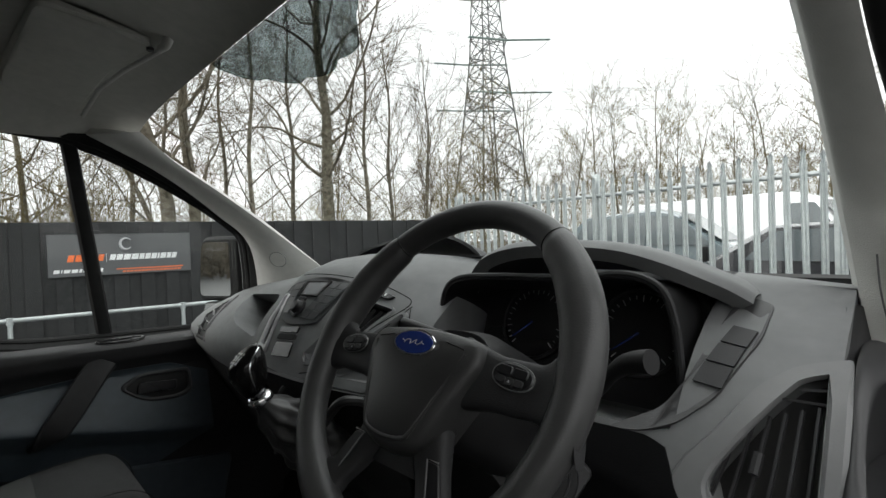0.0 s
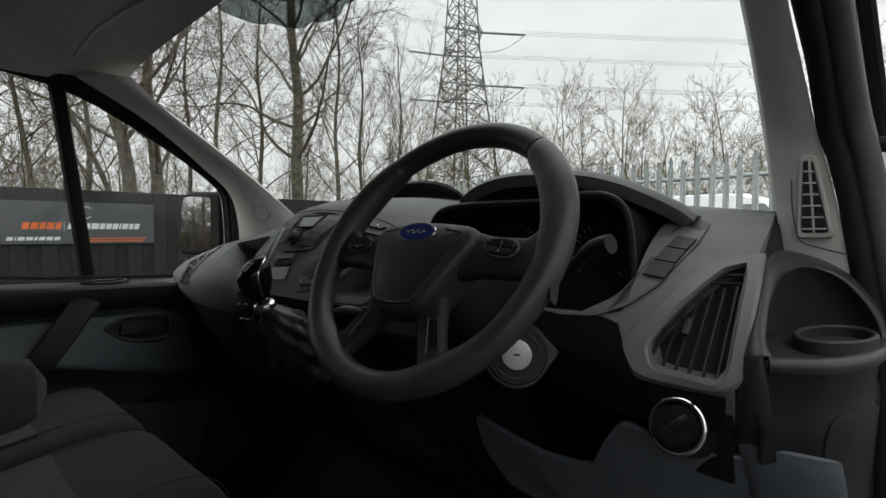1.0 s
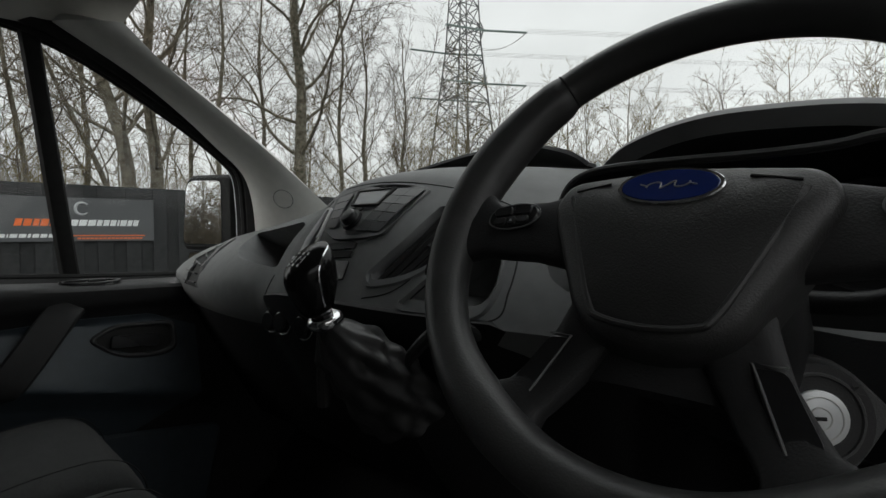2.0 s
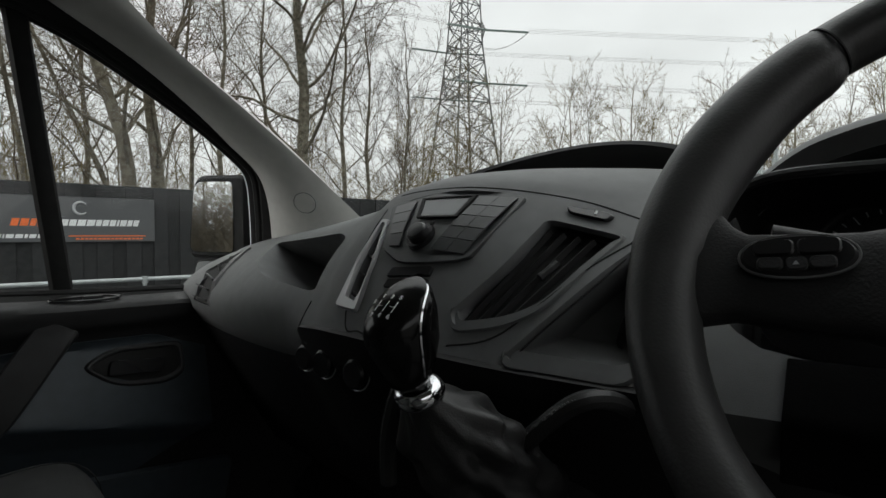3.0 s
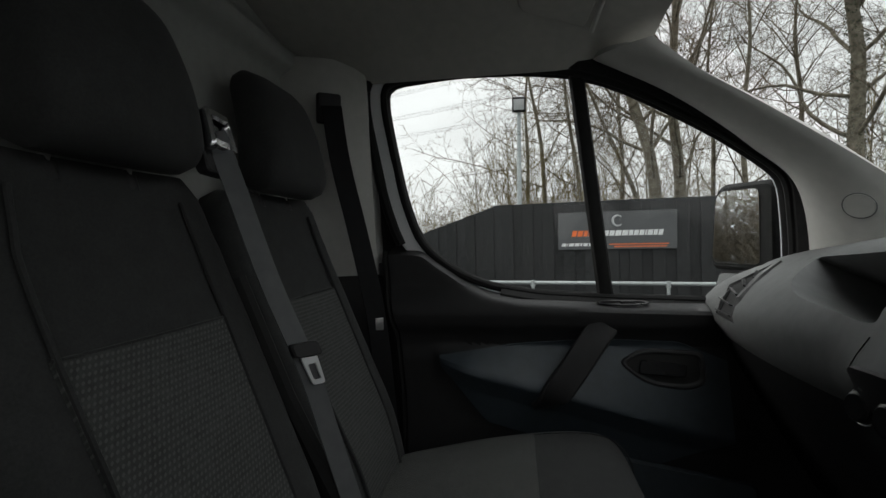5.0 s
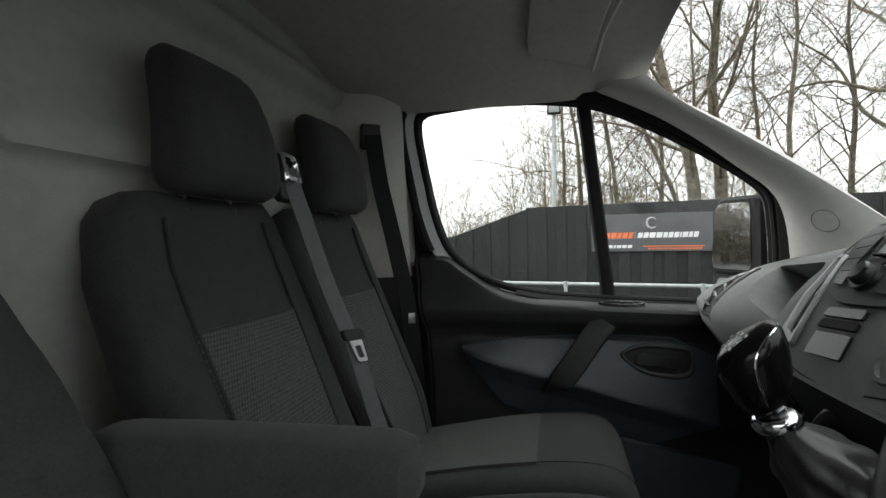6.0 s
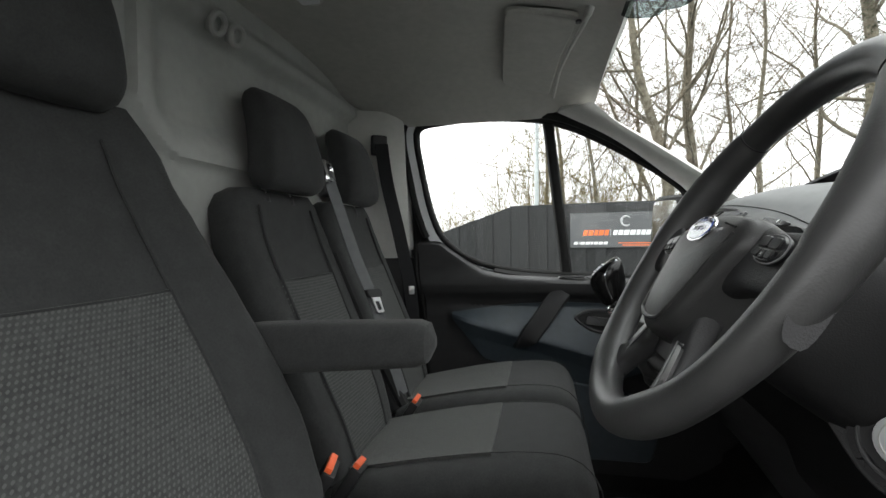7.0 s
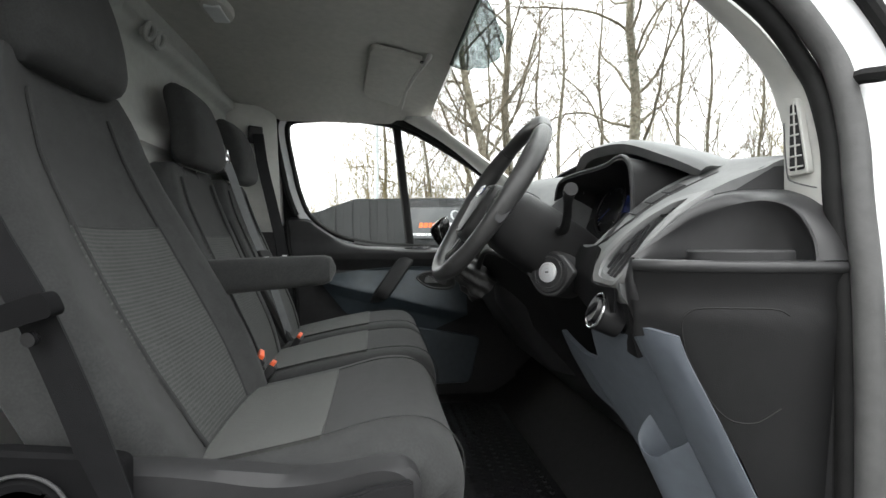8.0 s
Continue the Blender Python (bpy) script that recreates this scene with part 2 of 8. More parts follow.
def box(bm, c, s, rot=None, bev=0.0, seg=2):
    m = Matrix.Translation(c) @ (rot.to_4x4() if rot else Matrix.Identity(4)) @ Matrix.Diagonal((*s, 1))
    made = bmesh.ops.create_cube(bm, size=1, matrix=m)["verts"]
    if bev:
        edges = list({e for v in made for e in v.link_edges})
        bmesh.ops.bevel(bm, geom=edges, offset=bev, segments=seg, affect="EDGES", profile=0.6)
    return bm


def ring_faces(bm, rings, closed=True, caps=True):
    vs = [[bm.verts.new(p) for p in r] for r in rings]
    n = len(vs[0])
    for a, b in zip(vs, vs[1:]):
        for i in range(n if closed else n - 1):
            j = (i + 1) % n
            bm.faces.new((a[i], a[j], b[j], b[i]))
    if caps and closed:
        bm.faces.new(vs[0][::-1])
        bm.faces.new(vs[-1])
    return vs


def tube(bm, pts, r, n=8, closed=False, caps=True, flat=1.0, up=None):
    """A round bar along points; r one radius or one each; flat squeezes it across up."""
    pts = [Vector(p) for p in pts]
    rad = r if isinstance(r, (list, tuple)) else [r] * len(pts)
    rings, side = [], None
    for i, p in enumerate(pts):
        if closed:
            d = pts[(i + 1) % len(pts)] - pts[i - 1]
        else:
            d = pts[min(i + 1, len(pts) - 1)] - pts[max(i - 1, 0)]
        d.normalize()
        if up is not None:
            side = d.cross(Vector(up)).normalized()
        elif side is None:
            side = d.orthogonal().normalized()
        else:
            side = (side - d * side.dot(d)).normalized()
        other = d.cross(side)
        rings.append([p + rad[i] * (math.cos(a) * side + flat * math.sin(a) * other) for a in (2 * math.pi * k / n for k in range(n))])
    if closed:
        rings.append(rings[0])
        vs = [[bm.verts.new(q) for q in r_] for r_ in rings[:-1]]
        vs.append(vs[0])
        for a, b in zip(vs, vs[1:]):
            for k in range(n):
                bm.faces.new((a[k], a[(k + 1) % n], b[(k + 1) % n], b[k]))
    else:
        ring_faces(bm, rings, True, caps)
    return bm


def ribbon(bm, pts, across, width, thick):
    """A strap along points: its flat side spans the vector across."""
    pts = [Vector(p) for p in pts]
    a = Vector(across).normalized()
    rings = []
    for i, p in enumerate(pts):
        d = (pts[min(i + 1, len(pts) - 1)] - pts[max(i - 1, 0)]).normalized()
        w = (a - d * a.dot(d)).normalized()
        t = d.cross(w)
        rings.append([p + w * (sx * width / 2) + t * (sy * thick / 2) for sx, sy in ((-1, -1), (1, -1), (1, 1), (-1, 1))])
    ring_faces(bm, rings)
    return bm


def smooth_line(pts, per=6):
    """A smooth curve through points."""
    pts = [Vector(p) for p in pts]
    out = []
    for i in range(len(pts) - 1):
        p0, p1, p2, p3 = pts[max(i - 1, 0)], pts[i], pts[i + 1], pts[min(i + 2, len(pts) - 1)]
        for k in range(per):
            t = k / per
            out.append(0.5 * (2 * p1 + (p2 - p0) * t + (2 * p0 - 5 * p1 + 4 * p2 - p3) * t * t + (3 * p1 - p0 - 3 * p2 + p3) * t ** 3))
    out.append(pts[-1])
    return out


def round_outline(pts, r=0.02, per=4):
    """A polygon in 2D with rounded corners; r one radius or one each."""
    out = []
    n = len(pts)
    for i in range(n):
        a, b, c = Vector(pts[i - 1]), Vector(pts[i]), Vector(pts[(i + 1) % n])
        rr = r[i] if isinstance(r, (list, tuple)) else r
        ra = min(rr, (a - b).length * 0.45)
        rc = min(rr, (c - b).length * 0.45)
        s, e = b + (a - b).normalized() * ra, b + (c - b).normalized() * rc
        for k in range(per + 1):
            t = k / per
            out.append((1 - t) ** 2 * s + 2 * t * (1 - t) * b + t * t * e)
    return out


def plate(bm, outline, place, depth, bev=0.0, inner=None):
    """A plate from a 2D outline; place(u, v, w) puts it into the world, w from 0 to depth; inner: the outline of a hole, as many points."""
    if inner is None:
        steps = [(1.0, 0.0), (1.0, depth - bev), (None, depth)] if bev else [(1.0, 0.0), (1.0, depth)]
        c = sum((Vector(p) for p in outline), Vector((0, 0))) / len(outline)
        rings = []
        for k, w in steps:
            if k is None:
                rings.append([place(*(Vector(p) + (c - Vector(p)).normalized() * bev), w) for p in outline])
            else:
                rings.append([place(*p, w) for p in outline])
        ring_faces(bm, rings)
    else:
        rings = []
        for line, w in ((outline, 0.0), (outline, depth - bev), ("o", depth), ("i", depth), (inner, depth - bev), (inner, 0.0)):
            if line == "o":
                rings.append([place(*(Vector(p) + (Vector(q) - Vector(p)).normalized() * bev), w) for p, q in zip(outline, inner)])
            elif line == "i":
                rings.append([place(*(Vector(q) + (Vector(p) - Vector(q)).normalized() * bev), w) for p, q in zip(outline, inner)])
            else:
                rings.append([place(*p, w) for p in line])
        rings.append(rings[0])
        vs = [[bm.verts.new(q) for q in r_] for r_ in rings[:-1]]
        vs.append(vs[0])
        n = len(outline)
        for a, b in zip(vs, vs[1:]):
            for k in range(n):
                bm.faces.new((a[k], a[(k + 1) % n], b[(k + 1) % n], b[k]))
    return bm


def plane_at(origin, u, v):
    """place() for a plane: u and v its axes; w goes along u x v."""
    o, u, v = Vector(origin), Vector(u).normalized(), Vector(v).normalized()
    w = u.cross(v).normalized()
    v = w.cross(u)
    return lambda a, b, c=0.0: o + u * a + v * b + w * c


def sheet(bm, f, nu, nv, thick, flip=1):
    """A curved panel: f(u, v) for u, v from 0 to 1, given a thickness."""
    p = [[Vector(f(i / nu, j / nv)) for j in range(nv + 1)] for i in range(nu + 1)]
    top = [[bm.verts.new(q) for q in row] for row in p]
    low = []
    for i in range(nu + 1):
        row = []
        for j in range(nv + 1):
            du = p[min(i + 1, nu)][j] - p[max(i - 1, 0)][j]
            dv = p[i][min(j + 1, nv)] - p[i][max(j - 1, 0)]
            nrm = du.cross(dv)
            nrm = nrm.normalized() if nrm.length > 1e-9 else Vector((0, 0, 1))
            row.append(bm.verts.new(p[i][j] - nrm * thick * flip))
        low.append(row)
    for i in range(nu):
        for j in range(nv):
            bm.faces.new((top[i][j], top[i + 1][j], top[i + 1][j + 1], top[i][j + 1]))
            bm.faces.new((low[i][j + 1], low[i + 1][j + 1], low[i + 1][j], low[i][j]))
    for i in range(nu):
        bm.faces.new((top[i][0], low[i][0], low[i + 1][0], top[i + 1][0]))
        bm.faces.new((top[i + 1][nv], low[i + 1][nv], low[i][nv], top[i][nv]))
    for j in range(nv):
        bm.faces.new((top[0][j + 1], low[0][j + 1], low[0][j], top[0][j]))
        bm.faces.new((top[nu][j], low[nu][j], low[nu][j + 1], top[nu][j + 1]))
    return bm


def lerp_at(x, xs, ys):
    return float(np.interp(x, xs, ys))


def soft_at(x, xs, ys):
    """A smooth curve through (xs, ys)."""
    x = min(max(x, xs[0]), xs[-1])
    i = max(k for k in range(len(xs) - 1) if xs[k] <= x)
    t = (x - xs[i]) / (xs[i + 1] - xs[i])

    def slope(k):
        a, b = max(k - 1, 0), min(k + 1, len(xs) - 1)
        return (ys[b] - ys[a]) / (xs[b] - xs[a])

    h = xs[i + 1] - xs[i]
    return ((2 * t ** 3 - 3 * t * t + 1) * ys[i] + (t ** 3 - 2 * t * t + t) * h * slope(i)
            + (3 * t * t - 2 * t ** 3) * ys[i + 1] + (t ** 3 - t * t) * h * slope(i + 1))


def carve(ob, cutters):
    """Cuts closed bmeshes out of a mesh object, once, at build time."""
    for bm in cutters:
        bmesh.ops.recalc_face_normals(bm, faces=bm.faces[:])
        me = bpy.data.meshes.new("cut")
        bm.to_mesh(me)
        bm.free()
        cutter = new("cut", me)
        mod = ob.modifiers.new("cut", "BOOLEAN")
        mod.object, mod.operation, mod.solver = cutter, "DIFFERENCE", "EXACT"
        dg = bpy.context.evaluated_depsgraph_get()
        dg.update()
        result = bpy.data.meshes.new_from_object(ob.evaluated_get(dg))
        ob.modifiers.clear()
        old = ob.data
        ob.data = result
        bpy.data.objects.remove(cutter)
        bpy.data.meshes.remove(me)
        bpy.data.meshes.remove(old)
    ob.data.set_sharp_from_angle(angle=radians(32))
    return ob


def letters(text, size, place, depth=0.0004):
    """Raised print in the built-in font; place(u, v, w)."""
    cu = bpy.data.curves.new("print", "FONT")
    cu.body, cu.size, cu.align_x, cu.align_y, cu.extrude = text, size, "CENTER", "CENTER", depth
    ob = new("print", cu)
    dg = bpy.context.evaluated_depsgraph_get()
    dg.update()
    me = bpy.data.meshes.new_from_object(ob.evaluated_get(dg))
    bm = bmesh.new()
    bm.from_mesh(me)
    for v in bm.verts:
        v.co = place(v.co.x, v.co.y, v.co.z + depth)
    bpy.data.objects.remove(ob)
    bpy.data.curves.remove(cu)
    bpy.data.meshes.remove(me)
    return bm


# ---------------------------------------------------------------- cab shell
MID = 0.09          # the van's centre line
FLOOR, GROUND = 0.44, -0.10

# passenger window: outline in (y, z)
WIN = [(-0.592, 1.66), (-0.590, 1.728), (-0.40, 1.744), (-0.24, 1.740), (-0.10, 1.722), (0.0, 1.688), (0.13, 1.618), (0.25, 1.545),
       (0.345, 1.475), (0.385, 1.435), (0.395, 1.30), (0.395, 1.140), (0.20, 1.148), (-0.03, 1.156), (-0.20, 1.166), (-0.335, 1.190),
       (-0.43, 1.235), (-0.505, 1.305), (-0.545, 1.42)]
WIN_IN = round_outline(WIN, 0.045, 3)


def grown(outline, d):
    """An outline moved outwards by d."""
    out, n = [], len(outline)
    for i in range(n):
        t = Vector(outline[(i + 1) % n]) - Vector(outline[i - 1])
        if t.length < 1e-6:
            t = Vector((1, 0))
        t.normalize()
        out.append(Vector(outline[i]) + Vector((-t.y, t.x)) * d)
    return out


WIN_OUT = grown(WIN_IN, 0.05)


def side_place(x0):
    return lambda a, b, c=0.0: Vector((x0 + c, a, b))


def floor_height(x, y):
    return FLOOR + 0.30 * max(0.0, min(1.0, (y - 0.36) / 0.35)) ** 1.3


bm = bmesh.new()
sheet(bm, lambda u, v: (-0.84 + 1.80 * u, -0.85 + 1.75 * v, floor_height(0, -0.85 + 1.75 * v)), 4, 26, 0.04, 1)
structure("floor", bm, rubber, "black rubber cab floor rising into the footwell", "floor")

# ribbed rubber mat with round studs
mat_thing = thing("rubber_floor_mat", (0.1, 0.15, FLOOR), "black moulded rubber cab mat with round studs", "floor mat")
bm = bmesh.new()
box(bm, (0.09, 0.12, FLOOR + 0.006), (1.5, 0.46, 0.010), None, 0.004)
for ix in range(44):
    for iy in range(12):
        x, y = -0.62 + ix * 0.032 + (iy % 2) * 0.016, -0.08 + iy * 0.036
        bmesh.ops.create_cone(bm, cap_ends=True, segments=7, radius1=0.009, radius2=0.006, depth=0.004,
                              matrix=Matrix.Translation((x, y, FLOOR + 0.0125)))
part("mat", bm, mat_rubber, mat_thing)

# rear bulkhead with its pressed panel
def bulk_y(x, z):
    """Depth of the pressed panel: a proud rounded band frames the field behind the headrests."""
    def ease(a):
        a = min(1.0, max(0.0, a))
        return a * a * (3 - 2 * a)
    px, pz, r = 0.30 - x, z - 1.438, 0.13
    inside = min(px, pz) if px > r or pz > r else r - math.hypot(r - px, r - pz)
    inside = min(inside, x + 0.80)
    band = ease(inside / 0.012) * (1 - ease((inside - 0.030) / 0.075))
    field = ease((inside - 0.030) / 0.075)
    rail = ease((z - 1.715) / 0.035) * ease((1.815 - z) / 0.05)
    return -0.800 + 0.016 * band - 0.022 * field + 0.034 * rail


bm = bmesh.new()
sheet(bm, lambda u, v: (-0.86 + 1.88 * u, bulk_y(-0.86 + 1.88 * u, 0.42 + 1.44 * v), 0.42 + 1.44 * v), 190, 200, 0.03, -1)
structure("wall_rear", bm, bulk_grey, "pale grey pressed bulkhead panel behind the seats", "bulkhead")

# headliner
def roof_z(x, y):
    s = abs((x - MID) / 0.86)
    front = min(1.0, max(0.0, (0.07 - y) / 0.22))
    return 1.772 + 0.085 * (1 - s ** 5) * front ** 0.6 - 0.02 * s ** 6


bm = bmesh.new()
sheet(bm, lambda u, v: (MID - 0.90 + 1.80 * u, -0.86 + 0.925 * v, roof_z(MID - 0.90 + 1.80 * u, -0.86 + 0.925 * v)), 40, 30, 0.05, -1)
structure("ceiling", bm, headcloth, "warm grey moulded headliner of the cab", "ceiling")


# windscreen pillars
DRIVER_IN = smooth_line([(0.826, 0.400, 1.235), (0.820, 0.407, 1.309), (0.814, 0.411, 1.352), (0.809, 0.404, 1.395), (0.804, 0.384, 1.446), (0.801, 0.329, 1.506),
                         (0.799, 0.265, 1.556), (0.795, 0.170, 1.625), (0.790, 0.085, 1.690), (0.785, 0.020, 1.750)], 4)
DRIVER_OUT = smooth_line([(0.900, 0.394, 1.225), (0.886, 0.401, 1.312), (0.880, 0.401, 1.345), (0.869, 0.396, 1.392), (0.861, 0.385, 1.425), (0.849, 0.334, 1.494),
                          (0.840, 0.255, 1.555), (0.833, 0.150, 1.630), (0.828, 0.030, 1.698), (0.824, -0.09, 1.752)], 4)


def along(line, v):
    i = min(max(v, 0.0), 1.0) * (len(line) - 1)
    k = min(int(i), len(line) - 2)
    return line[k].lerp(line[k + 1], i - k)


def pillar_sheet(side):
    """The trim between windscreen and door, from the dash (v = 0) to the header (v = 1)."""
    if side > 0:
        def g(u, v):
            a, b = along(DRIVER_IN, v), along(DRIVER_OUT, v)
            if u < 0.2:
                return a + Vector((-0.012, 0.055, 0.015)) * ((0.2 - u) / 0.2) ** 1.5
            s = (u - 0.2) / 0.8
            return a.lerp(b, s) + Vector((0, -0.7, -0.3)) * 0.010 * math.sin(math.pi * s) ** 0.6
        return g
    vs = (0.0, 0.3, 0.55, 0.8, 1.0)
    wy, wz, wx = (0.640, 0.405, 0.262, 0.140, 0.060), (1.270, 1.462, 1.574, 1.665, 1.745), (-0.585, -0.615, -0.640, -0.660, -0.680)
    dy, dz = (0.430, 0.416, 0.312, 0.140, -0.045), (1.12, 1.405, 1.522, 1.653, 1.748)
    dx = (-0.820, -0.820, -0.820, -0.818, -0.81)

    def f(u, v):
        a = Vector((soft_at(v, vs, wx), soft_at(v, vs, wy), soft_at(v, vs, wz)))
        b = Vector((soft_at(v, vs, dx), soft_at(v, vs, dy), soft_at(v, vs, dz)))
        p = a.lerp(b, u) + Vector((0.010, -0.013, -0.008))
        bulge = 0.035 * math.sin(math.pi * u) ** 0.7
        return p + Vector((0.55, -0.75, -0.25)) * bulge
    return f


bm = bmesh.new()
sheet(bm, pillar_sheet(-1), 14, 40, 0.02, -1)
pillar_l = structure("trim_pillar_passenger", bm, pillar_grey, "light grey plastic windscreen pillar trim with round tweeter cover", "pillar trim")
bm = bmesh.new()
sheet(bm, pillar_sheet(1), 20, 60, 0.008, 1)
pillar_r = structure("trim_pillar_driver", bm, pillar_grey, "light grey plastic windscreen pillar trim with demister vent", "pillar trim")

# round tweeter cover on the passenger pillar
bm = bmesh.new()
f = pillar_sheet(-1)
ca, cb = min(((i / 40, j / 60) for i in range(3, 38) for j in range(2, 40)), key=lambda q: (f(*q) - Vector((-0.663, 0.448, 1.374))).length)
c = f(ca, cb)
nrm = (f(ca + 0.05, cb) - f(ca - 0.05, cb)).cross(f(ca, cb + 0.05) - f(ca, cb - 0.05)).normalized()
if nrm.y > 0:
    nrm = -nrm
rot = nrm.to_track_quat("Z", "Y").to_matrix().to_4x4()
bmesh.ops.create_cone(bm, cap_ends=True, segments=32, radius1=0.027, radius2=0.0262, depth=0.010, matrix=Matrix.Translation(c) @ rot)
tw = part("tweeter_cover", bm, pillar_grey, pillar_l)
bm = bmesh.new()
to, to2 = nrm.orthogonal().normalized(), nrm.cross(nrm.orthogonal().normalized())
tube(bm, [c + nrm * 0.0035 + (to * math.cos(a) + to2 * math.sin(a)) * 0.0278 for a in np.linspace(0, 2 * math.pi, 33)[:-1]], 0.0011, 6, closed=True)
part("cover_joint", bm, dash_top, tw)

# windscreen
def screen(u, v):
    x = MID + (2 * u - 1) * (0.675 + 0.10 * (1 - v))
    bow = 1 - (2 * u - 1) ** 2
    y = lerp_at(v, (0, 0.4, 0.75, 1), (0.70, 0.42, 0.20, 0.062)) + 0.12 * bow * (1 - v)
    z = lerp_at(v, (0, 0.4, 0.75, 1), (1.24, 1.47, 1.645, 1.768))
    return (x, y, z)


bm = bmesh.new()
sheet(bm, screen, 24, 12, 0.005, 1)
ws = structure("window_windscreen", bm, window_clear, "clear laminated windscreen with a shaded mirror patch", "windscreen")
ws.visible_shadow = False

# dotted shade patch behind where the mirror is glued
def dotted(name):
    m = bpy.data.materials.new(name)
    m.use_nodes = True
    n, l = m.node_tree.nodes, m.node_tree.links
    n.clear()
    tc = n.new("ShaderNodeTexCoord")
    split = n.new("ShaderNodeSeparateXYZ")
    l.new(tc.outputs["Object"], split.inputs[0])
    waves = []
    for axis, period in (("X", 0.0042), ("Z", 0.0034)):
        k = n.new("ShaderNodeMath")
        k.operation = "MULTIPLY"
        k.inputs[1].default_value = 2 * math.pi / period
        l.new(split.outputs[axis], k.inputs[0])
        w = n.new("ShaderNodeMath")
        w.operation = "SINE"
        l.new(k.outputs[0], w.inputs[0])
        waves.append(w)
    both = n.new("ShaderNodeMath")
    both.operation = "MULTIPLY"
    l.new(waves[0].outputs[0], both.inputs[0])
    l.new(waves[1].outputs[0], both.inputs[1])
    edge = n.new("ShaderNodeMapRange")
    edge.inputs["From Min"].default_value, edge.inputs["From Max"].default_value = -0.6, 0.3
    edge.inputs["To Min"].default_value, edge.inputs["To Max"].default_value = 0.08, 0.62
    l.new(both.outputs[0], edge.inputs["Value"])
    clear = n.new("ShaderNodeBsdfTransparent")
    clear.inputs[0].default_value = (0.74, 0.79, 0.79, 1)
    dark = n.new("ShaderNodeBsdfDiffuse")
    dark.inputs[0].default_value = (0.02, 0.022, 0.022, 1)
    mix = n.new("ShaderNodeMixShader")
    sink = n.new("ShaderNodeOutputMaterial")
    l.new(edge.outputs[0], mix.inputs[0])
    l.new(clear.outputs[0], mix.inputs[1])
    l.new(dark.outputs[0], mix.inputs[2])
    l.new(mix.outputs[0], sink.inputs[0])
    return m


def shade_edge(u):
    """How far down the screen the patch reaches, with its scalloped foot."""
    low = lerp_at(u, (0, 0.18, 0.40, 0.62, 0.80, 0.92, 1.0), (0.985, 0.92, 0.872, 0.865, 0.885, 0.935, 0.99))
    return low - 0.012 * abs(math.sin(4.5 * math.pi * u))


bm = bmesh.new()
sheet(bm, lambda u, v: Vector(screen(0.355 + 0.345 * u, 1.01 - v * (1.01 - shade_edge(u)))) - Vector((0, 0.012, 0.006)), 60, 8, 0.001, 1)
part("shade_patch", bm, dotted("dotted_shade_print"), ws, "dark dotted shade print")

# ---------------------------------------------------------------- passenger door
door = thing("door_passenger", (-0.82, -0.1, FLOOR), "closed white passenger door with dark grey trim and slate inserts", "door", kind="structure")
bm = bmesh.new()
plate(bm, WIN_OUT, side_place(-0.875), 0.055, 0.004, WIN_IN)
part("window_frame", bm, white_paint, door, "white painted window frame")
for name, line, r, x in (("inner_seal", grown(WIN_IN, 0.003), 0.011, -0.826), ("glass_seal", grown(WIN_IN, 0.004), 0.012, -0.852)):
    bm = bmesh.new()
    tube(bm, [(x, p[0], p[1]) for p in line], r, 8, closed=True)
    part(name, bm, rubber, door)
upper = grown(WIN_IN, 0.050)
upper = [p for k in range(len(upper)) for p in [upper[(k + min(range(len(upper)), key=lambda q: (upper[q].x + 0.2) ** 2 + (upper[q].y - 1.10) ** 2)) % len(upper)]] if p.y > 1.285]
bm = bmesh.new()
tube(bm, [(-0.812, p.x, p.y) for p in upper], 0.013, 8)
part("outer_seal", bm, rubber, door)
bm = bmesh.new()
plate(bm, [Vector(p) for p in ((-0.75, 1.20), (-0.53, 1.20), (-0.537, 1.30), (-0.577, 1.42), (-0.617, 1.66), (-0.622, 1.76), (-0.75, 1.76))], side_place(-0.895), 0.016)
part("aperture_flange", bm, rubber, door, "black door aperture flange")
bm = bmesh.new()
front_edge = [p for p in grown(WIN_IN, 0.034) if p[0] > -0.30 and p[1] > 1.10]
front_edge.sort(key=lambda p: math.atan2(p[1] - 1.30, p[0] + 0.10), reverse=True)
tube(bm, [(-0.822, p[0], p[1]) for p in front_edge], 0.033, 10)
part("front_seal", bm, rubber, door, "broad black window seal")
bm = bmesh.new()
tube(bm, [(-0.845, -0.095, 1.74), (-0.845, -0.062, 1.45), (-0.845, -0.026, 1.13)], 0.020, 8, flat=0.7, up=(1, 0, 0))
part("divider_bar", bm, rubber, door, "black quarter-light divider bar")
bm = bmesh.new()
plate(bm, WIN_IN, side_place(-0.862), 0.004)
pane = part("pane", bm, window_clear, door)
pane.visible_shadow = False


def ledge_z(y):
    return lerp_at(y, (-0.441, -0.222, -0.137, 0.023, 0.169, 0.30), (1.000, 0.943, 0.925, 0.884, 0.850, 0.825))


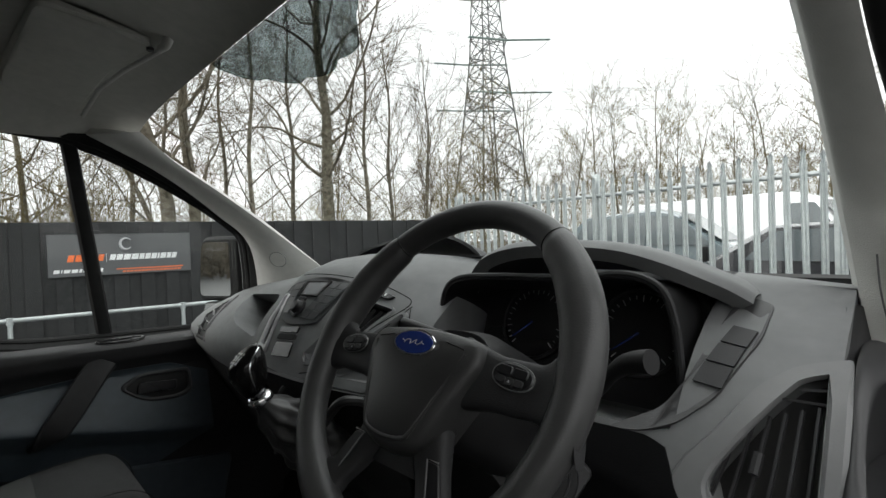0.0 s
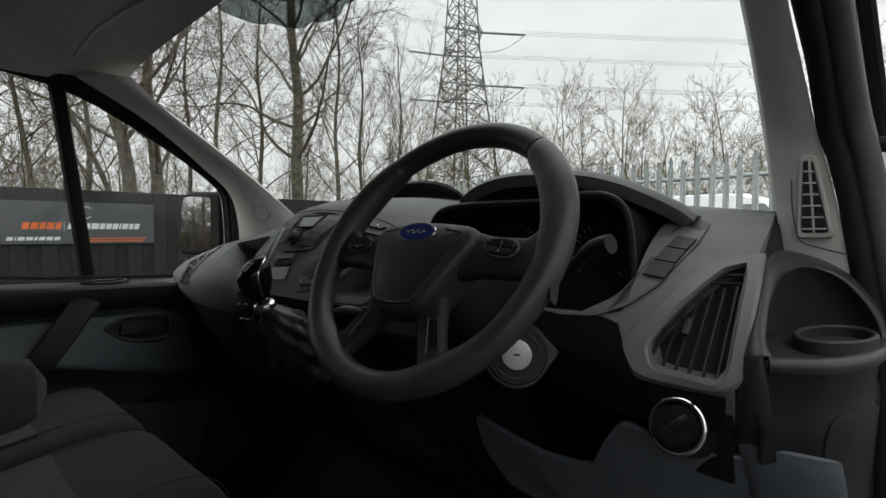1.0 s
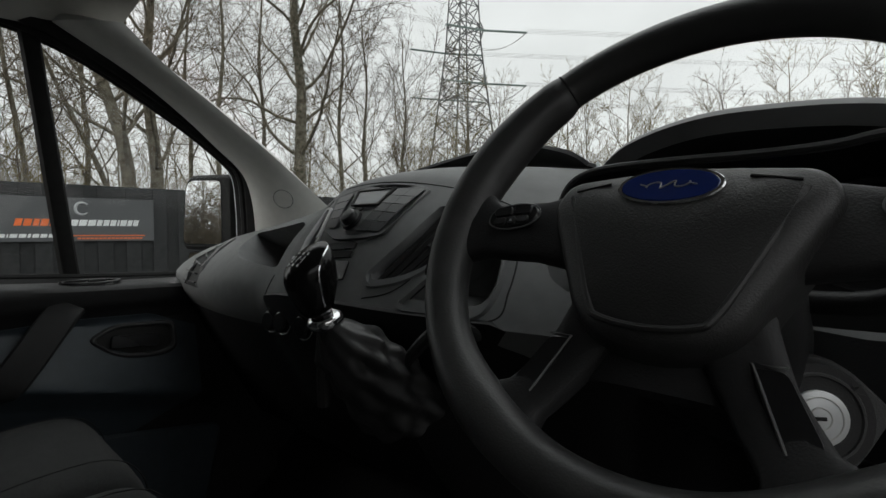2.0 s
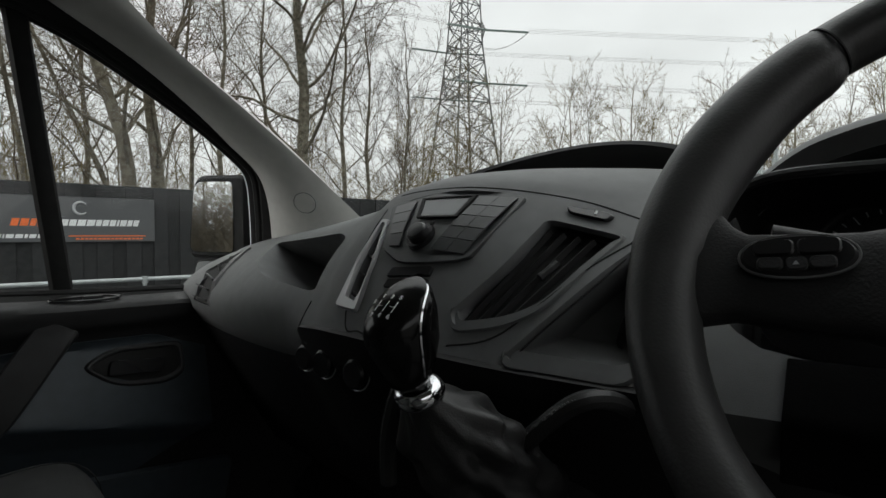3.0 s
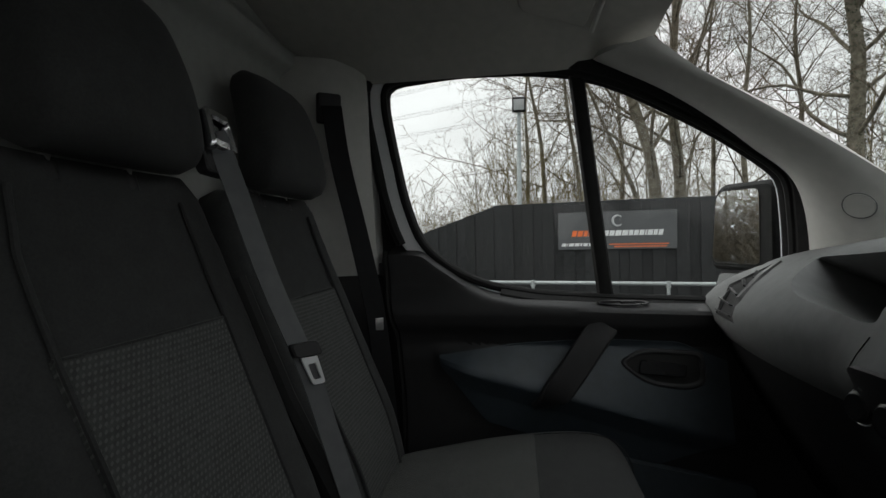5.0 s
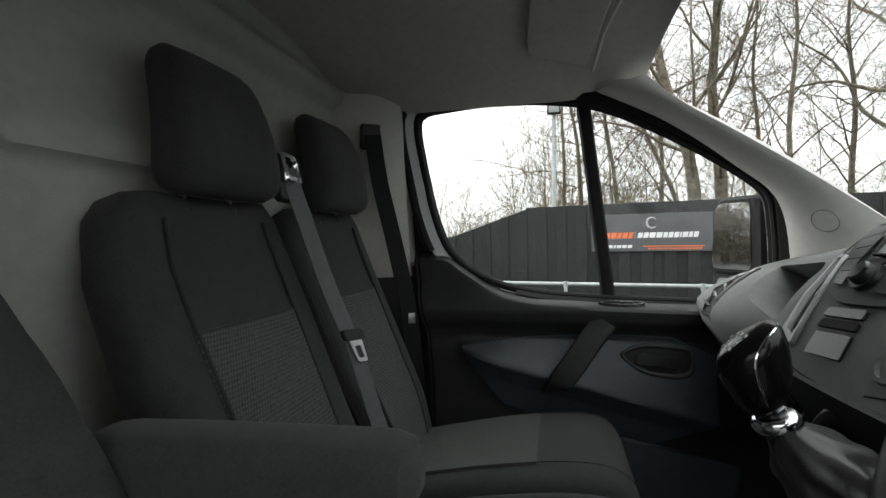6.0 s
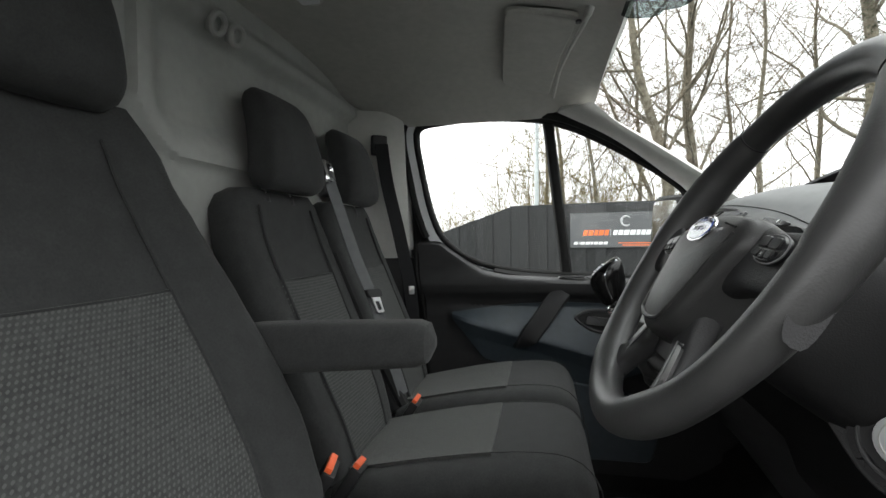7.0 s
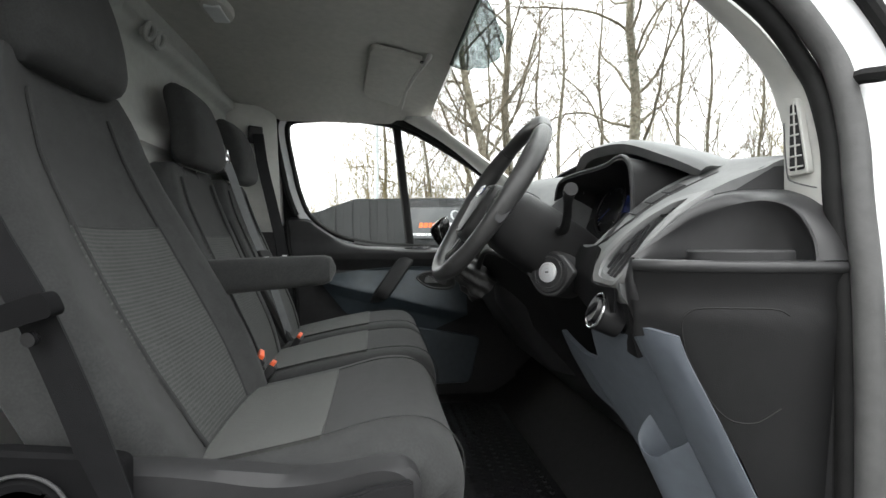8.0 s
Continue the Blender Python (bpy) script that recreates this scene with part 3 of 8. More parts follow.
def door_x(y, z):
    """The inner face of the door trim: a sloping shelf under a rounded belt roll."""
    zl = ledge_z(y)
    deep = min(1.0, max(0.0, (y + 0.50) / 0.12)) * min(1.0, max(0.0, (0.34 - y) / 0.12))
    zs = (0.40, zl - 0.13, zl - 0.05, zl - 0.010, zl, zl + 0.014, 1.042, 1.070, 1.092, 1.122, 1.138, 1.146, 1.152)
    xs = (-0.80, -0.792, -0.772, -0.745, -0.738, -0.742, -0.788, -0.776, -0.757, -0.750, -0.764, -0.800, -0.846)
    flat = (-0.80, -0.79, -0.785, -0.782, -0.78, -0.78, -0.78, -0.772, -0.757, -0.750, -0.764, -0.800, -0.846)
    return lerp_at(z, zs, [f + (x - f) * deep for x, f in zip(xs, flat)])


def door_top(y):
    return lerp_at(y, (-0.60, -0.522, -0.500, -0.475, -0.401, -0.332, -0.247, -0.048, 0.45), (1.291, 1.289, 1.283, 1.262, 1.212, 1.180, 1.163, 1.152, 1.140))


def door_face(u, v):
    y = -0.60 + 1.08 * u
    top = door_top(y)
    z = 0.42 + (top - 0.42) * v
    if z < 1.122:
        x = door_x(y, z)
    else:
        k = min(1.0, (z - 1.122) / 0.08)
        x = -0.750 - 0.034 * k * k * (3 - 2 * k) - 0.075 * max(0.0, 1 - (top - z) / 0.022) ** 2
    rear = lerp_at(z, (0.42, 0.90, 1.069, 1.168, 1.25, 1.30), (0.060, 0.060, 0.050, 0.028, 0.020, 0.017))
    return (x, y + rear * (1 - u) ** 5, z)


bm = bmesh.new()
sheet(bm, door_face, 90, 90, 0.02, 1)
trim = part("trim_panel", bm, dash_dark, door)
bm = bmesh.new()
tube(bm, [Vector(door_face(0.0, v)) + Vector((-0.006, -0.012, 0.0)) for v in np.linspace(0.02, 0.985, 40)], 0.0075, 8)
part("rear_seal", bm, rubber, door, "black rubber seal behind the trim")
bm = bmesh.new()
plate(bm, round_outline([(-0.68, 0.46), (-0.47, 0.46), (-0.47, 1.10), (-0.56, 1.215), (-0.68, 1.225)], 0.02, 3), side_place(-0.818), 0.012, 0.003)
part("rear_edge_trim", bm, dash_black, door, "black trim along the rear edge")
# slate shelf panel, its front stepping down below the ledge
bm = bmesh.new()


def shelf(u, v):
    y = -0.445 + 0.675 * u
    zu = lerp_at(y, (-0.445, -0.275, -0.059, 0.121, 0.231), (1.022, 1.045, 1.060, 1.055, 1.012))
    zd = ledge_z(y) - 0.005 - 0.12 * min(1.0, u * 6) * min(1.0, (1 - u) * 4)
    z = zd + (zu - zd) * v
    return (door_x(y, z) + 0.005 + 0.004 * min(1.0, max(0.0, (-0.20 - y) / 0.05)) + 0.010 * min(1.0, max(0.0, (-0.24 - y) / 0.1)) * v, y, z)


sheet(bm, shelf, 40, 50, 0.003, 1)
part("shelf_insert", bm, door_blue, door, "slate grey plastic shelf insert")
# diagonal pull strap
bm = bmesh.new()
ribbon(bm, smooth_line([(-0.756, -0.045, 1.098), (-0.736, -0.080, 1.060), (-0.722, -0.130, 0.990), (-0.722, -0.172, 0.932), (-0.750, -0.192, 0.905)], 5), (0, 1, 0.3), 0.066, 0.018)
bmesh.ops.bevel(bm, geom=bm.edges[:], offset=0.004, segments=1, affect="EDGES")
part("pull_grip", bm, dash_dark, door)
# inner release handle in its dished bezel
bm = bmesh.new()
lens = round_outline([(-0.100, 0.012), (-0.045, 0.047), (0.095, 0.044), (0.098, -0.030), (0.060, -0.047), (-0.040, -0.040)], [0.02, 0.03, 0.02, 0.02, 0.03, 0.04], 5)
lens_in = [Vector((p[0] * 0.86, p[1] * 0.72)) for p in lens]
spot = plane_at((-0.772, 0.083, 0.992), (0, 1, -0.03), (-0.24, 0.03, 0.97))
plate(bm, lens, lambda a, b, c=0.0: spot(a, b, c - 0.012), 0.022, 0.005, lens_in)
bez = part("handle_bezel", bm, dash_mid, door)
bm = bmesh.new()
plate(bm, lens_in, lambda a, b, c=0.0: spot(a, b, 0.003 + c), 0.002)
part("handle_dish", bm, black_void, bez)
bm = bmesh.new()
plate(bm, round_outline([(-0.055, -0.014), (0.050, -0.018), (0.055, 0.010), (-0.050, 0.018)], 0.008, 3), lambda a, b, c=0.0: spot(a, b, 0.005 + c), 0.010, 0.003)
part("release_lever", bm, dash_gloss, bez, "black release lever")
# lock slot in the belt line
bm = bmesh.new()
slot = [(0.062 * math.cos(a), 0.017 * math.sin(a)) for a in np.linspace(0, 2 * math.pi, 25)[:-1]]
spot = plane_at((-0.786, 0.0, 1.1445), (0, 1, 0), (-1, 0, 0.22))
plate(bm, slot, spot, 0.004, 0.001, [(p[0] * 0.85, p[1] * 0.65) for p in slot])
part("lock_bezel", bm, dash_gloss, door)
bm = bmesh.new()
box(bm, (-0.787, 0.012, 1.148), (0.014, 0.034, 0.008), None, 0.003)
part("lock_slider", bm, dash_dark, door)
# door pocket moulding
bm = bmesh.new()
line = round_outline([(-0.30, 0.50), (0.25, 0.50), (0.30, 0.72), (-0.02, 0.775), (-0.33, 0.80)], 0.03)
plate(bm, line, side_place(-0.797), 0.024, 0.006)
part("door_pocket", bm, door_blue, door)

# pale pillar behind the door, with the belt's trim
bm = bmesh.new()


def b_pillar(u, v):
    z = 1.22 + 0.55 * v
    u = u * 1.12 - 0.12
    if u < 0:
        return (-0.80 + 0.02 * v + 0.55 * u, -0.615 - 0.02 * v, z)
    return (-0.80 + 0.085 * math.sin(u * math.pi / 2) + 0.02 * v, -0.615 - 0.20 * u - 0.02 * v, z)


sheet(bm, b_pillar, 10, 10, 0.02, -1)
structure("trim_pillar_rear", bm, pillar_grey, "pale grey pillar trim behind the passenger door", "pillar trim")
bm = bmesh.new()
sheet(bm, lambda u, v: (-0.82 + 0.07 * u, -0.60 - 0.22 * u, 0.42 + 0.83 * v), 6, 10, 0.03, -1)
structure("trim_pillar_lower", bm, dash_dark, "black lower pillar trim behind the passenger door", "pillar trim")

# roof side rail above the passenger door and header
bm = bmesh.new()
sheet(bm, lambda u, v: (-0.815 + 0.07 * v, -0.84 + 0.90 * u, 1.765 + 0.02 * v - 0.03 * max(0, u - 0.85) / 0.15 * (1 - v)), 20, 6, 0.03, 1)
structure("trim_roof_rail", bm, headcloth, "warm grey roof side rail trim", "roof trim")

# ---------------------------------------------------------------- driver's door opening (door stands open)
SEAL = smooth_line([(0.940, 0.395, 0.42), (0.938, 0.395, 0.80), (0.934, 0.395, 1.00), (0.926, 0.396, 1.14), (0.909, 0.397, 1.25), (0.898, 0.403, 1.318), (0.884, 0.399, 1.386), (0.872, 0.388, 1.430),
                    (0.863, 0.336, 1.502), (0.852, 0.255, 1.567), (0.845, 0.150, 1.642), (0.840, 0.030, 1.710), (0.837, -0.10, 1.748), (0.835, -0.40, 1.765), (0.835, -0.80, 1.765)], 5)
OUTER = smooth_line([(0.962, 0.402, 0.42), (0.960, 0.402, 0.80), (0.956, 0.402, 1.00), (0.948, 0.403, 1.14), (0.933, 0.405, 1.25), (0.920, 0.411, 1.328), (0.907, 0.407, 1.398), (0.896, 0.394, 1.447),
                     (0.884, 0.340, 1.522), (0.874, 0.259, 1.587), (0.868, 0.153, 1.662), (0.864, 0.032, 1.730), (0.861, -0.10, 1.768), (0.859, -0.40, 1.785), (0.859, -0.80, 1.785)], 5)
bm = bmesh.new()
tube(bm, SEAL, 0.0125, 12)
seal = structure("trim_door_seal", bm, rubber, "black rubber seal round the driver's door opening", "door seal")
bm = bmesh.new()
tube(bm, OUTER, 0.0155, 12)
part("outer_lip", bm, seal_grey, seal, "weathered grey outer lip of the seal")


def jamb(u, v):
    p = along(OUTER, v)
    high = min(1.0, max(0.0, (p.z - 1.05) / 0.17))
    w = 0.150 * u * (1 - 0.60 * high)
    return p + Vector((0.11 * u * (1 - 0.88 * high) + 0.004, 0.012 + w * (1 - 0.35 * v), 0.030 * v * u + 0.006 * math.sin(u * math.pi * 2)))


bm = bmesh.new()
sheet(bm, jamb, 18, 70, 0.02, 1)
jam = structure("wall_door_jamb", bm, white_paint, "white painted hinge pillar of the open driver's door", "door jamb")
bm = bmesh.new()
tube(bm, [jamb(1.0, 0.42 + 0.5 * k / 30) + Vector((0.006, 0.004, 0.004)) for k in range(31)], 0.011, 10)
part("body_seal", bm, rubber, jam, "black weather strip along the outer pillar edge")
# front wing beyond the hinge pillar
bm = bmesh.new()
sheet(bm, lambda u, v: (1.075 + 0.03 * math.sin(math.pi * v) - 0.02 * u, 0.545 + 0.80 * u, 0.12 + (1.10 - 0.10 * u) * v), 10, 12, 0.02, -1)
part("front_wing", bm, white_paint, jam, "white front wing panel")
bm = bmesh.new()
sail = round_outline([(0.959, 1.258), (1.03, 1.245), (1.03, 1.285), (0.985, 1.350), (0.962, 1.392), (0.938, 1.392)], 0.012, 3)
plate(bm, sail, lambda a, b, c=0.0: Vector((a, 0.515 - c, b)), 0.03, 0.006)
part("mirror_sail_trim", bm, rubber, jam, "black mirror base trim")
bm = bmesh.new()
tube(bm, smooth_line([(0.905, 0.412, 1.398), (0.921, 0.417, 1.404), (0.938, 0.424, 1.402), (0.960, 0.432, 1.400)], 4), 0.010, 8)
part("hinge_strap", bm, rubber, jam, "black door strap")
for p, r in (((0.985, 0.442, 1.108), 0.017), ((1.01, 0.47, 0.98), 0.017), ((0.990, 0.455, 1.05), 0.010)):
    bm = bmesh.new()
    tube(bm, [p, (p[0] - 0.003, p[1] - 0.012, p[2])], r, 20)
    part("rubber_plug", bm, rubber, jam, "black rubber plug")

# closed front of the footwell and kick panels
bm = bmesh.new()
sheet(bm, lambda u, v: (-0.88 + 1.86 * u, 0.70 - 0.10 * v, 0.42 + 0.90 * v), 4, 6, 0.03, 1)
structure("wall_front", bm, black_void, "black footwell bulkhead under the dash", "bulkhead")
bm = bmesh.new()
sheet(bm, lambda u, v: (-0.835, 0.40 + 0.34 * u, 0.40 + 0.85 * v), 4, 6, 0.03, 1)
structure("trim_kick_panel", bm, dash_dark, "black kick panel beside the passenger footwell", "kick panel")
bm = bmesh.new()
sheet(bm, lambda u, v: (0.905, 0.385 + 0.24 * u, 0.40 + 0.78 * v), 4, 6, 0.02, -1)
structure("trim_kick_panel_driver", bm, dash_dark, "black kick panel beside the driver's footwell", "kick panel")


# ---------------------------------------------------------------- dashboard
DX = (-0.83, -0.55, -0.28, -0.15, -0.07, 0.06, 0.18, 0.30, 0.45, 0.60, 0.72, 0.84)
TOP_Y = (0.340, 0.300, 0.252, 0.230, 0.205, 0.200, 0.240, 0.300, 0.330, 0.345, 0.368, 0.397)
TOP_Z = (1.235, 1.262, 1.290, 1.312, 1.335, 1.342, 1.335, 1.322, 1.318, 1.318, 1.314, 1.306)
LOW_Y = (0.175, 0.142, 0.115, 0.105, 0.085, 0.078, 0.092, 0.130, 0.190, 0.185, 0.160, 0.150)
LOW_Z = (1.130, 1.128, 1.140, 1.155, 1.165, 1.168, 1.165, 1.160, 1.150, 1.140, 1.130, 1.140)
RIDGE_Y = (0.50, 0.52, 0.47, 0.42, 0.375, 0.365, 0.37, 0.40, 0.45, 0.46, 0.45, 0.45)
RIDGE_Z = (1.270, 1.305, 1.340, 1.358, 1.372, 1.374, 1.370, 1.358, 1.350, 1.345, 1.335, 1.322)


def face(x, v, w=0.0):
    """A point on the sloping front of the dash: v 0 at the lower edge, 1 at the upper, w proud of it."""
    y0, z0, y1, z1 = (soft_at(x, DX, a) for a in (LOW_Y, LOW_Z, TOP_Y, TOP_Z))
    k = min(1.0, max(0.0, (x - 0.58) / 0.10))
    b = (0.018 + 0.016 * k * k * (3 - 2 * k)) * math.sin(math.pi * min(max(v, 0.0), 1.0)) + w
    under = 0.024 * min(1.0, max(0.0, (-0.15 - x) / 0.10)) * max(0.0, 1 - v / 0.32) ** 2
    return Vector((x, y0 + (y1 - y0) * max(v, 0.0) - b * 0.75 + under, z0 + (z1 - z0) * v + b * 0.6))


def dash_line(x):
    """The dash in section, from under its lower edge over the face to the screen."""
    low, ridge = face(x, 0), (soft_at(x, DX, RIDGE_Y), soft_at(x, DX, RIDGE_Z))
    top = face(x, 1)
    pts = [(0.70, low.z - 0.10), (low.y + 0.13, low.z - 0.10), (low.y + 0.030, low.z - 0.055), (low.y + 0.004, low.z - 0.018)]
    pts += [tuple(face(x, v))[1:] for v in (0, 0.1, 0.22, 0.36, 0.5, 0.64, 0.78, 0.9, 0.97)]
    pts += [(top.y + 0.004, top.z + 0.004), (top.y + 0.03, top.z + 0.014), (top.y * 0.5 + ridge[0] * 0.5, top.z * 0.3 + ridge[1] * 0.7 + 0.004), ridge,
            (ridge[0] + 0.08, ridge[1] - 0.008), (0.68, 1.27)]
    return pts


dash = thing("dashboard", (0.05, 0.25, 1.0), "dark grey moulded van dashboard with black lower half", "dashboard")
bm = bmesh.new()
ring_faces(bm, [[(x, y, z) for y, z in dash_line(x)] for x in np.linspace(-0.83, 0.816, 110)])
body = part("body", bm, dash_top, dash, angle=40)


def dense(outline, per=4):
    out = []
    for i in range(len(outline)):
        a, b = Vector(outline[i]), Vector(outline[(i + 1) % len(outline)])
        out += [a.lerp(b, k / per) for k in range(per)]
    return out


def on_dash(pts, r, per=5):
    """A rounded outline on the dash face, its radii in metres."""
    return [Vector((p.x, p.y / 0.20)) for p in round_outline([(a, b * 0.20) for a, b in pts], r, per)]


def wider(outline, d):
    """An outline on the dash face moved outwards by d metres."""
    flat_line = [Vector((p[0], p[1] * 0.20)) for p in outline]
    area = sum(a.x * b.y - b.x * a.y for a, b in zip(flat_line, flat_line[1:] + flat_line[:1]))
    return [Vector((p.x, p.y / 0.20)) for p in grown(flat_line, -d if area > 0 else d)]


def pocket(outline, depth, shift=(0, 0.0), shrink=0.9):
    """A closed cutter that goes into the dash behind an outline on its face."""
    bm = bmesh.new()
    c = sum((Vector(p) for p in outline), Vector((0, 0))) / len(outline)
    rings = []
    for w, k in ((0.03, 1.02), (-depth * 0.3, 0.97), (-depth, shrink)):
        rings.append([face(*(c + (Vector(p) - c) * k), max(w, 0)) + Vector((shift[0], 0.8, shift[1])) * (-min(w, 0.0)) for p in outline])
    ring_faces(bm, rings)
    return bm


CUBBY = dense(round_outline([(-0.555, 0.975), (-0.232, 0.885), (-0.172, 0.74), (-0.160, 0.245), (-0.42, 0.445), (-0.495, 0.62)], [0.05, 0.05, 0.06, 0.04, 0.08, 0.06], 4), 1)
CVENT = round_outline([(0.172, 0.735), (0.238, 0.665), (0.198, 0.29), (0.169, 0.20), (0.125, 0.15), (0.118, 0.21), (0.155, 0.45)], [0.02, 0.012, 0.08, 0.04, 0.02, 0.03, 0.1], 4)
CCUB = on_dash([(0.260, 0.64), (0.272, 0.44), (0.283, 0.22), (0.276, 0.055), (0.180, 0.060), (0.218, 0.30)], [0.006, 0.05, 0.03, 0.016, 0.008, 0.05], 5)
LVENT = round_outline([(-0.714, 0.90), (-0.664, 0.64), (-0.622, 0.32), (-0.608, 0.03), (-0.704, 0.02), (-0.726, 0.45)], 0.010, 3)
LVENT_OUT = round_outline([(-0.724, 1.00), (-0.648, 0.70), (-0.604, 0.34), (-0.590, -0.08), (-0.736, -0.08), (-0.739, 0.45)], 0.012, 3)
CVENTL = on_dash([(-0.0415, 0.70), (-0.034, 0.695), (-0.018, 0.45), (-0.016, 0.25), (-0.021, 0.19), (-0.0415, 0.215), (-0.0405, 0.42)], 0.003, 4)
CVENTL_OUT = on_dash([(-0.0465, 0.735), (-0.030, 0.725), (-0.0145, 0.45), (-0.0125, 0.22), (-0.0145, 0.14), (-0.0585, 0.155), (-0.0515, 0.43)], 0.004, 4)
RVENT = round_outline([(0.807, 0.583), (0.788, 0.55), (0.768, 0.433), (0.748, 0.30), (0.731, 0.19), (0.724, 0.12), (0.735, 0.035), (0.800, 0.0), (0.808, 0.05), (0.809, 0.28), (0.809, 0.45)],
                      [0.006, 0.02, 0.03, 0.03, 0.03, 0.03, 0.02, 0.008, 0.02, 0.03, 0.03], 4)
# instrument recess
bm = bmesh.new()
box(bm, (0.504, 0.33, 1.285), (0.372, 0.24, 0.26), Euler((radians(-18), 0, 0)).to_matrix(), 0.02)
carve(body, [pocket(CUBBY, 0.17, (0, -0.35), 0.84), pocket(CVENT, 0.05), pocket(CCUB, 0.12), pocket(LVENT, 0.04), pocket(CVENTL, 0.03), pocket(RVENT, 0.05), bm])


def strip(outline, grow, w0, w1, name, mat, label=""):
    """A raised ring on the dash face round an outline."""
    outer = wider(outline, grow)
    bm = bmesh.new()
    plate(bm, outer, lambda a, b, c=0.0: face(a, b, w0 + c), w1 - w0, (w1 - w0) * 0.4, outline)
    return part(name, bm, mat, dash, label)


bm = bmesh.new()
plate(bm, LVENT_OUT, lambda a, b, c=0.0: face(a, b, -0.006 + c), 0.012, 0.004, LVENT)
part("vent_bezel", bm, dash_mid, dash, "charcoal vent bezel")
bm = bmesh.new()
plate(bm, CVENTL_OUT, lambda a, b, c=0.0: face(a, b, -0.004 + c), 0.010, 0.004, CVENTL)
part("vent_bezel", bm, silver, dash, "satin silver vent bezel")
RVENT_OUT = round_outline([(0.823, 0.665), (0.783, 0.615), (0.755, 0.505), (0.722, 0.29), (0.703, 0.20), (0.692, 0.10), (0.712, 0.0), (0.802, -0.045), (0.824, 0.03), (0.826, 0.28), (0.826, 0.45)],
                          [0.010, 0.03, 0.03, 0.05, 0.03, 0.03, 0.03, 0.02, 0.03, 0.03, 0.03], 4)
bm = bmesh.new()
plate(bm, RVENT_OUT, lambda a, b, c=0.0: face(a, b, -0.006 + c), 0.0095, 0.0035, RVENT)
part("vent_bezel", bm, bezel_grey, dash, "satin grey vent bezel")
strip(CVENT, 0.005, -0.005, 0.0035, "vent_bezel", dash_top)
strip(CCUB, 0.007, -0.005, 0.0045, "tray_rim", dash_top)


# vent slats
def slat(a, b, w, width, mat=dash_dark, thick=0.0024, lean=0.35):
    bm = bmesh.new()
    p, q = face(*a, w), face(*b, w)
    d = (q - p).normalized()
    out = Vector((0, -0.75, 0.6)).normalized()
    n = d.cross(out).normalized()
    ribbon(bm, [p, p.lerp(q, 0.5), q], out + n * lean, width, thick)
    return part("slat", bm, mat, dash)


for k in range(5):
    s = k / 4
    slat((0.172 + 0.056 * s, 0.70 - 0.05 * s), (0.126 + 0.060 * s, 0.18 + 0.09 * s), -0.009, 0.0058)
for k in range(6):
    s = k / 5
    slat((0.744 + 0.059 * s, 0.33 + 0.13 * s ** 0.6), (0.729 + 0.070 * s, 0.10 - 0.07 * s ** 0.5), -0.007, 0.0040, dash_dark, lean=0.1)
for k in range(2):
    slat((0.771 + 0.016 * k, 0.48 + 0.045 * k), (0.807, 0.475 + 0.055 * k), -0.007, 0.006, dash_dark)
for k in range(5):
    s = k / 4
    slat((-0.716 + 0.010 * s, 0.74 - 0.66 * s), (-0.655 + 0.045 * s, 0.60 - 0.52 * s), 0.004, 0.007, dash_dark)
for k in range(4):
    s = k / 3
    slat((-0.0405, 0.60 - 0.34 * s), (-0.019, 0.58 - 0.34 * s), -0.006, 0.008)
for a, b in (((0.186, 0.42), (0.196, 0.50)), ((0.762, 0.20), (0.764, 0.27))):
    bm = bmesh.new()
    p, q = face(*a, -0.002), face(*b, -0.002)
    tube(bm, [p, q], 0.0045, 8)
    part("vent_thumb_tab", bm, dash_dark, dash)
# matt black plates near the vent mouths, standing in for their shaded depth
for line, w0 in ((CVENT, -0.018), (RVENT, -0.026), (LVENT, 0.0004), (CVENTL, -0.016)):
    bm = bmesh.new()
    plate(bm, line, lambda a, b, c=0.0, w0=w0: face(a, b, w0 + c), 0.002)
    part("vent_backing", bm, black_void, dash)

# lower black half, overlapping the grey pad
bm = bmesh.new()


def lower_half(u, v):
    x = -0.80 + 1.60 * u
    low = face(x, 0)
    y = lerp_at(v, (0, 0.10, 0.25, 0.6, 1), (low.y - 0.004, low.y + 0.004, low.y + 0.030, low.y + 0.10, 0.42))
    z = lerp_at(v, (0, 0.10, 0.25, 0.6, 1), (low.z + 0.005, low.z - 0.020, low.z - 0.075, low.z - 0.20, 0.72))
    tuck = max(min(1.0, max(0.0, (-0.17 - x) / 0.10)), min(1.0, max(0.0, (x - 0.30) / 0.08)))
    knee_gap = min(1.0, max(0.0, (x - 0.40) / 0.06))
    return (x, y + 0.030 * tuck * (1 - v) + 0.07 * knee_gap * min(1.0, v * 4), z - 0.045 * tuck * (1 - v))


sheet(bm, lower_half, 60, 24, 0.02, -1)
part("lower_panel", bm, dash_black, dash)
# black fascia between the column and the driver's vent
bm = bmesh.new()


def black_fascia(u, v):
    x = 0.37 + 0.440 * u
    top = lerp_at(x, (0.37, 0.45, 0.60, 0.665, 0.685, 0.700, 0.718, 0.81), (0.20, 0.21, 0.185, 0.215, 0.20, 0.08, -0.015, -0.06))
    return face(x, -0.26 + (top + 0.26) * v, 0.0014)


sheet(bm, black_fascia, 60, 16, 0.003, -1)
part("lower_fascia", bm, shaded_black, dash)
